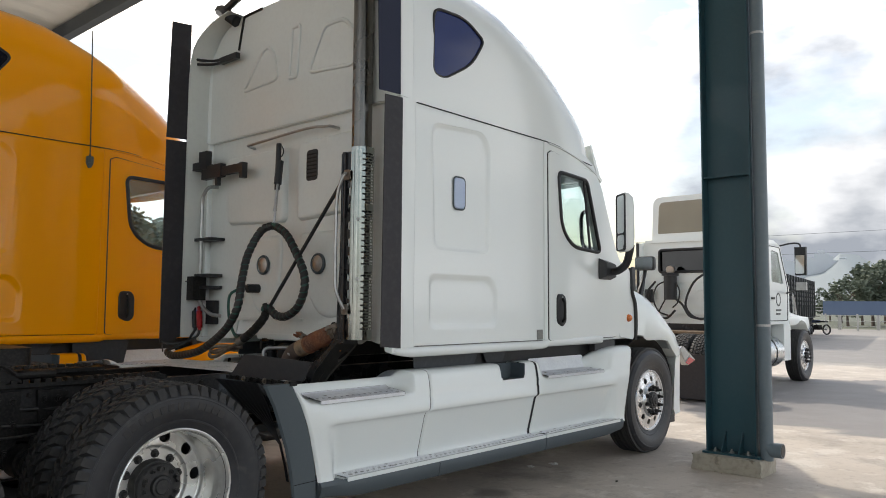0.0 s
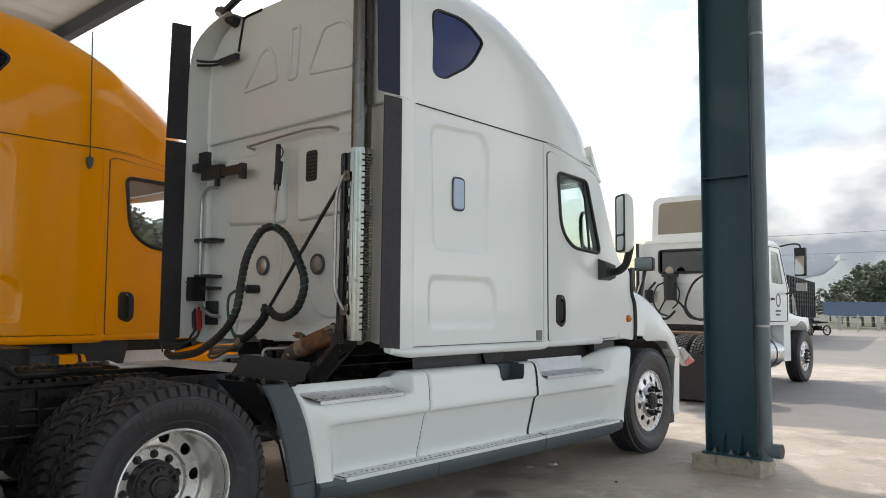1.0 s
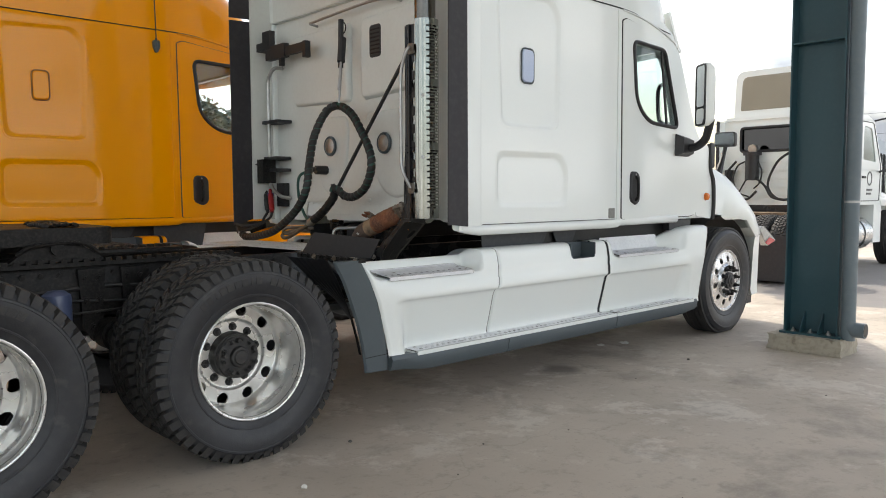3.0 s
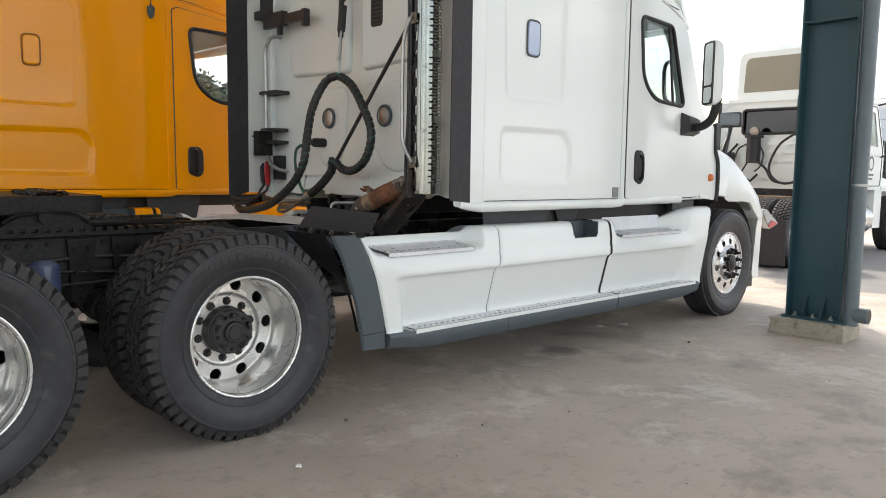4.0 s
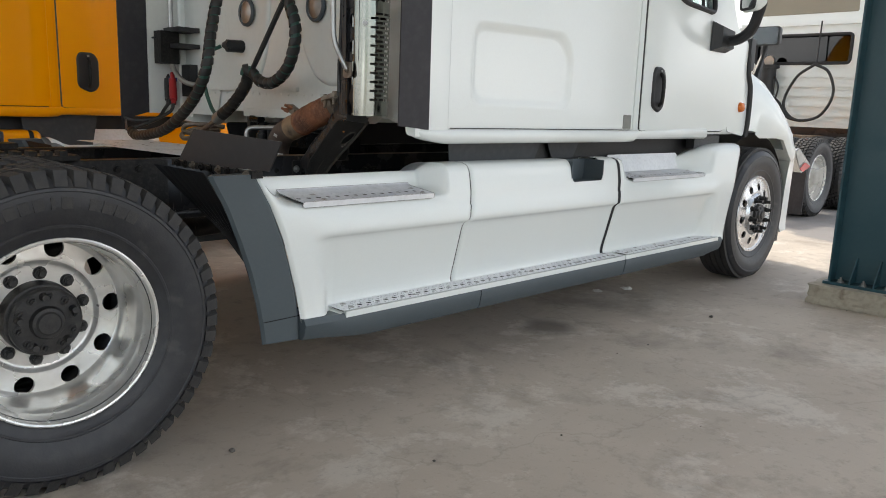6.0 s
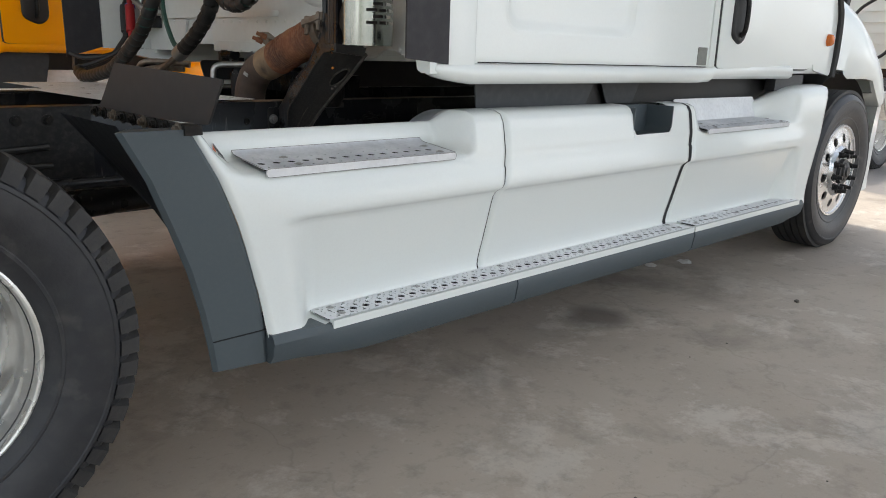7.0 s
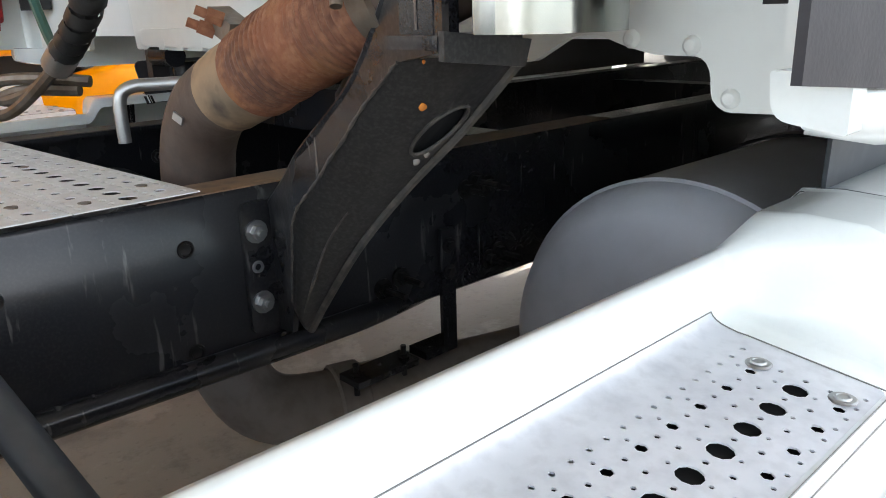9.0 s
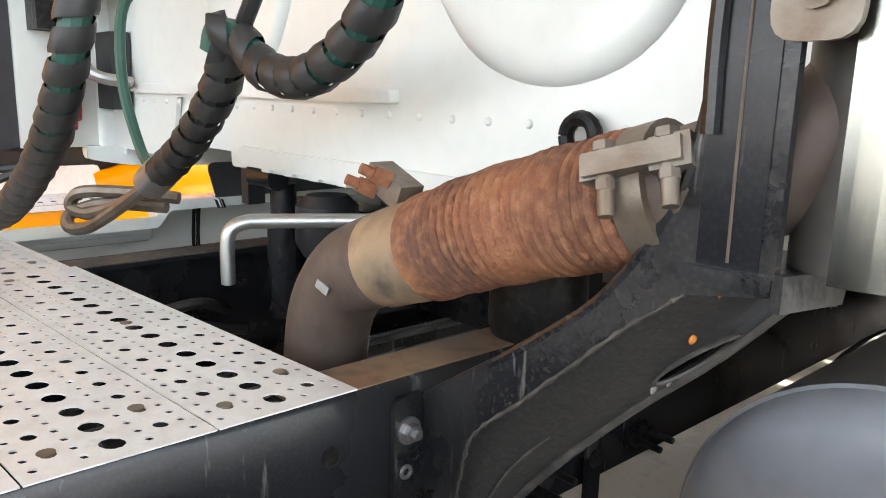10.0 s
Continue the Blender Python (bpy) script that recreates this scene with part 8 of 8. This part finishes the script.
# ---- distance ----
def tree(x, y, h, seed, mat=LEAF, name="tree", leaves=420, label="leafy green tree behind the yard fence"):
    rnd = random.Random(seed)
    t = thing(name, label, "tree", "trees behind the fence", at=pose(x, y, 0))
    bm = bmesh.new()
    tube(bm, [(0, 0, 0), (0.05, 0.05, h * 0.25), (0.0, 0.1, h * 0.55)], 0.2, 8, 4, True, lambda i, n: 0.03 * h * (1 - 0.7 * i / n))
    for k in range(6):
        a = rnd.uniform(0, 6.28)
        tube(bm, [(0, 0.05, h * (0.3 + 0.04 * k)), (h * 0.12 * math.cos(a), h * 0.12 * math.sin(a), h * (0.45 + 0.04 * k)), (h * 0.25 * math.cos(a), h * 0.25 * math.sin(a), h * (0.6 + 0.04 * k))], 0.05, 6, 3, True, lambda i, n: 0.012 * h * (1 - 0.6 * i / n))
    part("trunk", bm, BARK, t)
    clumps = [(Vector((rnd.gauss(0, 0.16), rnd.gauss(0, 0.16), rnd.uniform(0.30, 0.95))) * h, rnd.uniform(0.09, 0.17) * h) for _ in range(16)]
    vs, fs = [], []
    for _ in range(leaves * 4):
        c, r = rnd.choice(clumps)
        d = Vector((rnd.gauss(0, 1), rnd.gauss(0, 1), rnd.gauss(0, 1))).normalized()
        p = c + d * r * rnd.uniform(0.5, 1.05)
        a, b = frame_of(Vector((rnd.gauss(0, 1), rnd.gauss(0, 1), rnd.gauss(0.5, 1))).normalized())
        w = rnd.uniform(0.022, 0.045) * h
        i = len(vs)
        vs += [p - a * w, p - b * w * 0.6, p + a * w, p + b * w * 0.6]
        fs.append((i, i + 1, i + 2, i + 3))
    me = bpy.data.meshes.new("crown")
    me.from_pydata([tuple(v) for v in vs], [], fs)
    place("crown", me, mat, t)


def far_side():
    rnd = random.Random(11)
    # along the fence to the front and right of the trucks
    for k in range(64):
        d, a = rnd.uniform(72, 112), -5 + 36 * k / 63 + rnd.uniform(-0.5, 0.5)
        h = rnd.uniform(4.6, 6.2) * d / 85 if a < 13.6 else rnd.uniform(2.4, 3.9) * d / 85
        a = radians(a)
        tree(d * math.cos(a) - 2, d * math.sin(a) - 4.7, h, 100 + k, LEAF)
    # behind the yellow truck, seen through its cab windows
    for k, (x, h) in enumerate(((10.5, 6.2), (13.4, 5.8), (16.2, 6.6), (19.0, 5.9), (21.8, 6.3))):
        tree(x, 32.0 + 0.8 * math.sin(3.1 * k), h, 400 + k, LEAF, label="leafy green tree behind the parked trucks")
    bm = bmesh.new()
    rows = []
    for k in range(60):
        a = radians(-8 + 60 * k / 59)
        h = 24 + 7 * math.sin(k * 0.7) + 4 * math.sin(k * 1.9) + (10 if 16 < k < 24 else 0)
        rows.append([(480 * math.cos(a), 480 * math.sin(a), 0), (560 * math.cos(a), 560 * math.sin(a), h * 0.7), (620 * math.cos(a), 620 * math.sin(a), h), (700 * math.cos(a), 700 * math.sin(a), 0)])
    strip_sweep(bm, rows)
    tagged(part("hill", bm, HILL), "wooded hill on the horizon, haze painted into its colour", "hill", kind="structure")
    for k in range(16):
        a = radians(12.8 + 5 * k / 15 + rnd.uniform(-0.2, 0.2))
        w, h = rnd.uniform(5, 11), rnd.uniform(4, 11)
        b = thing("far_building", "building on the far hill, paled by painted haze", "building", "buildings on the hill", at=pose(596 * math.cos(a), 596 * math.sin(a), 26 + rnd.uniform(0, 6), 0, 0, math.degrees(a)))
        bm = boxes((-4, 4, -w / 2, w / 2, -8, h), (-2, 2, -w / 4, w / 4, h, h + rnd.uniform(1, 4)))
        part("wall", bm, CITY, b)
    # trailer
    t = thing("cage_trailer", "dark slatted high-sided trailer parked by the fence", "trailer", "trailers by the fence", at=pose(40.84, 8.99, 0, 0, 0, 9.4))
    for s in (-1, 1):
        part("side_board", boxes((-12, 6, s * 1.22 - 0.02, s * 1.22 + 0.02, 1.05, 1.62)), OLIVE, t, "dark lower side board")
        for k in range(19):
            part("post", boxes((-12 + 0.985 * k, -11.88 + 0.985 * k, s * 1.27 - 0.05, s * 1.27 + 0.05, 1.05, 3.15)), OLIVE, t)
        for z in (1.70, 1.95, 2.2, 2.45, 2.7, 2.95):
            part("slat", boxes((-12, 6, s * 1.24 - 0.02, s * 1.24 + 0.02, z, z + 0.16)), OLIVE, t)
    for x in (-12, 6):
        part("end_board", boxes((x - 0.03, x + 0.03, -1.22, 1.22, 1.05, 2.95)), OLIVE, t)
        for y in (-1.2, -0.4, 0.4, 1.2):
            part("post", boxes((x - 0.07, x + 0.07, y - 0.05, y + 0.05, 1.05, 3.15)), FRAME, t)
    part("load_floor", boxes((-12, 6, -1.25, 1.25, 0.98, 1.05)), OLIVE, t)
    part("chassis_beam", boxes((-11.6, 5.4, -0.5, 0.5, 0.70, 0.98)), FRAME, t)
    for x in (-10.8, -9.6, 2.6, 4.0, 5.2):
        for s in (-1, 1):
            wheel(t, x, s * 1.05, True, s < 0, detail=False)
    # parked motorcycle beside the trailer's end
    m = thing("motorcycle", "small dark motorcycle parked beside the trailer", "motorcycle", at=pose(46.2, 8.35, 0, 0, 0, 60))
    for x in (-0.62, 0.62):
        bm = bmesh.new()
        lathe(bm, [(0.24, -0.045), (0.29, -0.04), (0.31, 0.0), (0.29, 0.04), (0.24, 0.045)], 20, "y", True)
        w = part("wheel", bm, TREAD, m, "black tyre", pose(x, 0, 0.31))
        bm = bmesh.new()
        for k in range(6):
            cyl(bm, (0, 0, 0), (0.25 * math.cos(k * 1.047), 0, 0.25 * math.sin(k * 1.047)), 0.008, 6)
        part("spokes", bm, STEEL, w)
    part("frame", tubes(0.025, [(-0.62, 0, 0.31), (-0.1, 0, 0.42), (0.30, 0, 0.80), (0.40, 0, 0.95)], [(0.62, 0, 0.31), (0.42, 0, 0.95), (0.36, 0, 1.05)]), FRAME, m)
    part("engine", boxes((-0.15, 0.22, -0.13, 0.13, 0.28, 0.56)), GREASE, m, bevel=0.04)
    part("tank", boxes((-0.02, 0.36, -0.12, 0.12, 0.68, 0.86)), BLUESHEET, m, bevel=0.06)
    part("seat", boxes((-0.62, 0.0, -0.12, 0.12, 0.72, 0.82)), BLACKPL, m, bevel=0.04)
    part("handlebar", tubes(0.014, [(0.22, -0.34, 1.06), (0.34, -0.16, 1.08), (0.34, 0.16, 1.08), (0.22, 0.34, 1.06)]), BLACKPL, m)
    # fence and blue board
    f = thing("fence", "pale concrete fence posts with wire along the yard edge", "fence")
    for k in range(0, 34, 3):
        a = radians(-6 + 24 * k / 33)
        x, y = 61 * math.cos(a), 66 * math.sin(a)
        part("post", boxes((x - 0.1, x + 0.1, y - 0.1, y + 0.1, 0, 1.75)), FENCE, f)
    for z in (0.25, 0.65, 1.05, 1.4, 1.65):
        bm = tubes(0.02, [(61 * math.cos(a), 61 * math.sin(a), z) for a in (radians(-6 + 24 * k / 33) for k in range(34))], seg=5, per=1, smooth=False)
        part("wire", bm, FENCE, f)
    s = thing("notice_board", "long faded blue board on posts by the fence", "board", at=pose(57.0, 8.7, 0, 0, 0, 14))
    part("panel", boxes((-0.06, 0.06, -2.15, 2.15, 1.12, 2.08)), SIGNBLUE, s, "faded blue panel")
    for y in (-2.0, 0, 2.0):
        part("post", boxes((-0.09, 0.09, y - 0.06, y + 0.06, 0, 1.2)), FENCE, s)
    # overhead wires
    for z, dz in ((12.5, 0.45), (9.7, 0.4)):
        w = thing("power_line", "thin overhead power line", "cable", "power lines")
        bm = tubes(0.022, [(110, y, z - dz * math.sin(math.pi * (y + 60) / 160)) for y in range(-60, 101, 16)], seg=5, per=2)
        part("wire", bm, GREYPL, w)
        for y in (-60, 100):
            bm = bmesh.new()
            cyl(bm, (110, y, 0), (110, y, z + 0.5), 0.16, 10, 0.11)
            part("pole", bm, FENCE, w)


far_side()


def litter():
    rnd = random.Random(5)
    def lump(name, x, y, r, mat, label, cat, flat=0.6):
        bm = bmesh.new()
        bmesh.ops.create_icosphere(bm, subdivisions=2, radius=r)
        for v in bm.verts:
            v.co = Vector((v.co.x, v.co.y, v.co.z * flat)) + Vector((rnd.uniform(-1, 1), rnd.uniform(-1, 1), rnd.uniform(-1, 1))) * r * 0.15
        ob = part(name, bm, mat, None, "", pose(x, y, r * flat * 0.85))
        tagged(ob, label, cat)
    lump("bottle_cap", 0.0, -1.717, 0.016, LITTER, "small white bottle cap on the cement", "litter", 0.5)
    lump("pebble", 0.536, -1.339, 0.012, STONE, "small dark pebble on the cement", "pebble")
    lump("pebble", 3.754, -1.574, 0.013, STONE, "small dark pebble on the cement", "pebble")
    lump("paper_scrap", 3.988, -0.808, 0.045, LITTER, "flat white scrap on the cement", "litter", 0.12)
    lump("paper_scrap", 3.75, -0.72, 0.035, LITTER, "flat white scrap on the cement", "litter", 0.12)
    for k in range(16):
        lump("pebble", rnd.uniform(0.5, 5.5), rnd.uniform(-3.3, -1.4), rnd.uniform(0.003, 0.006), STONE, "tiny dark pebble on the cement", "pebble")


litter()
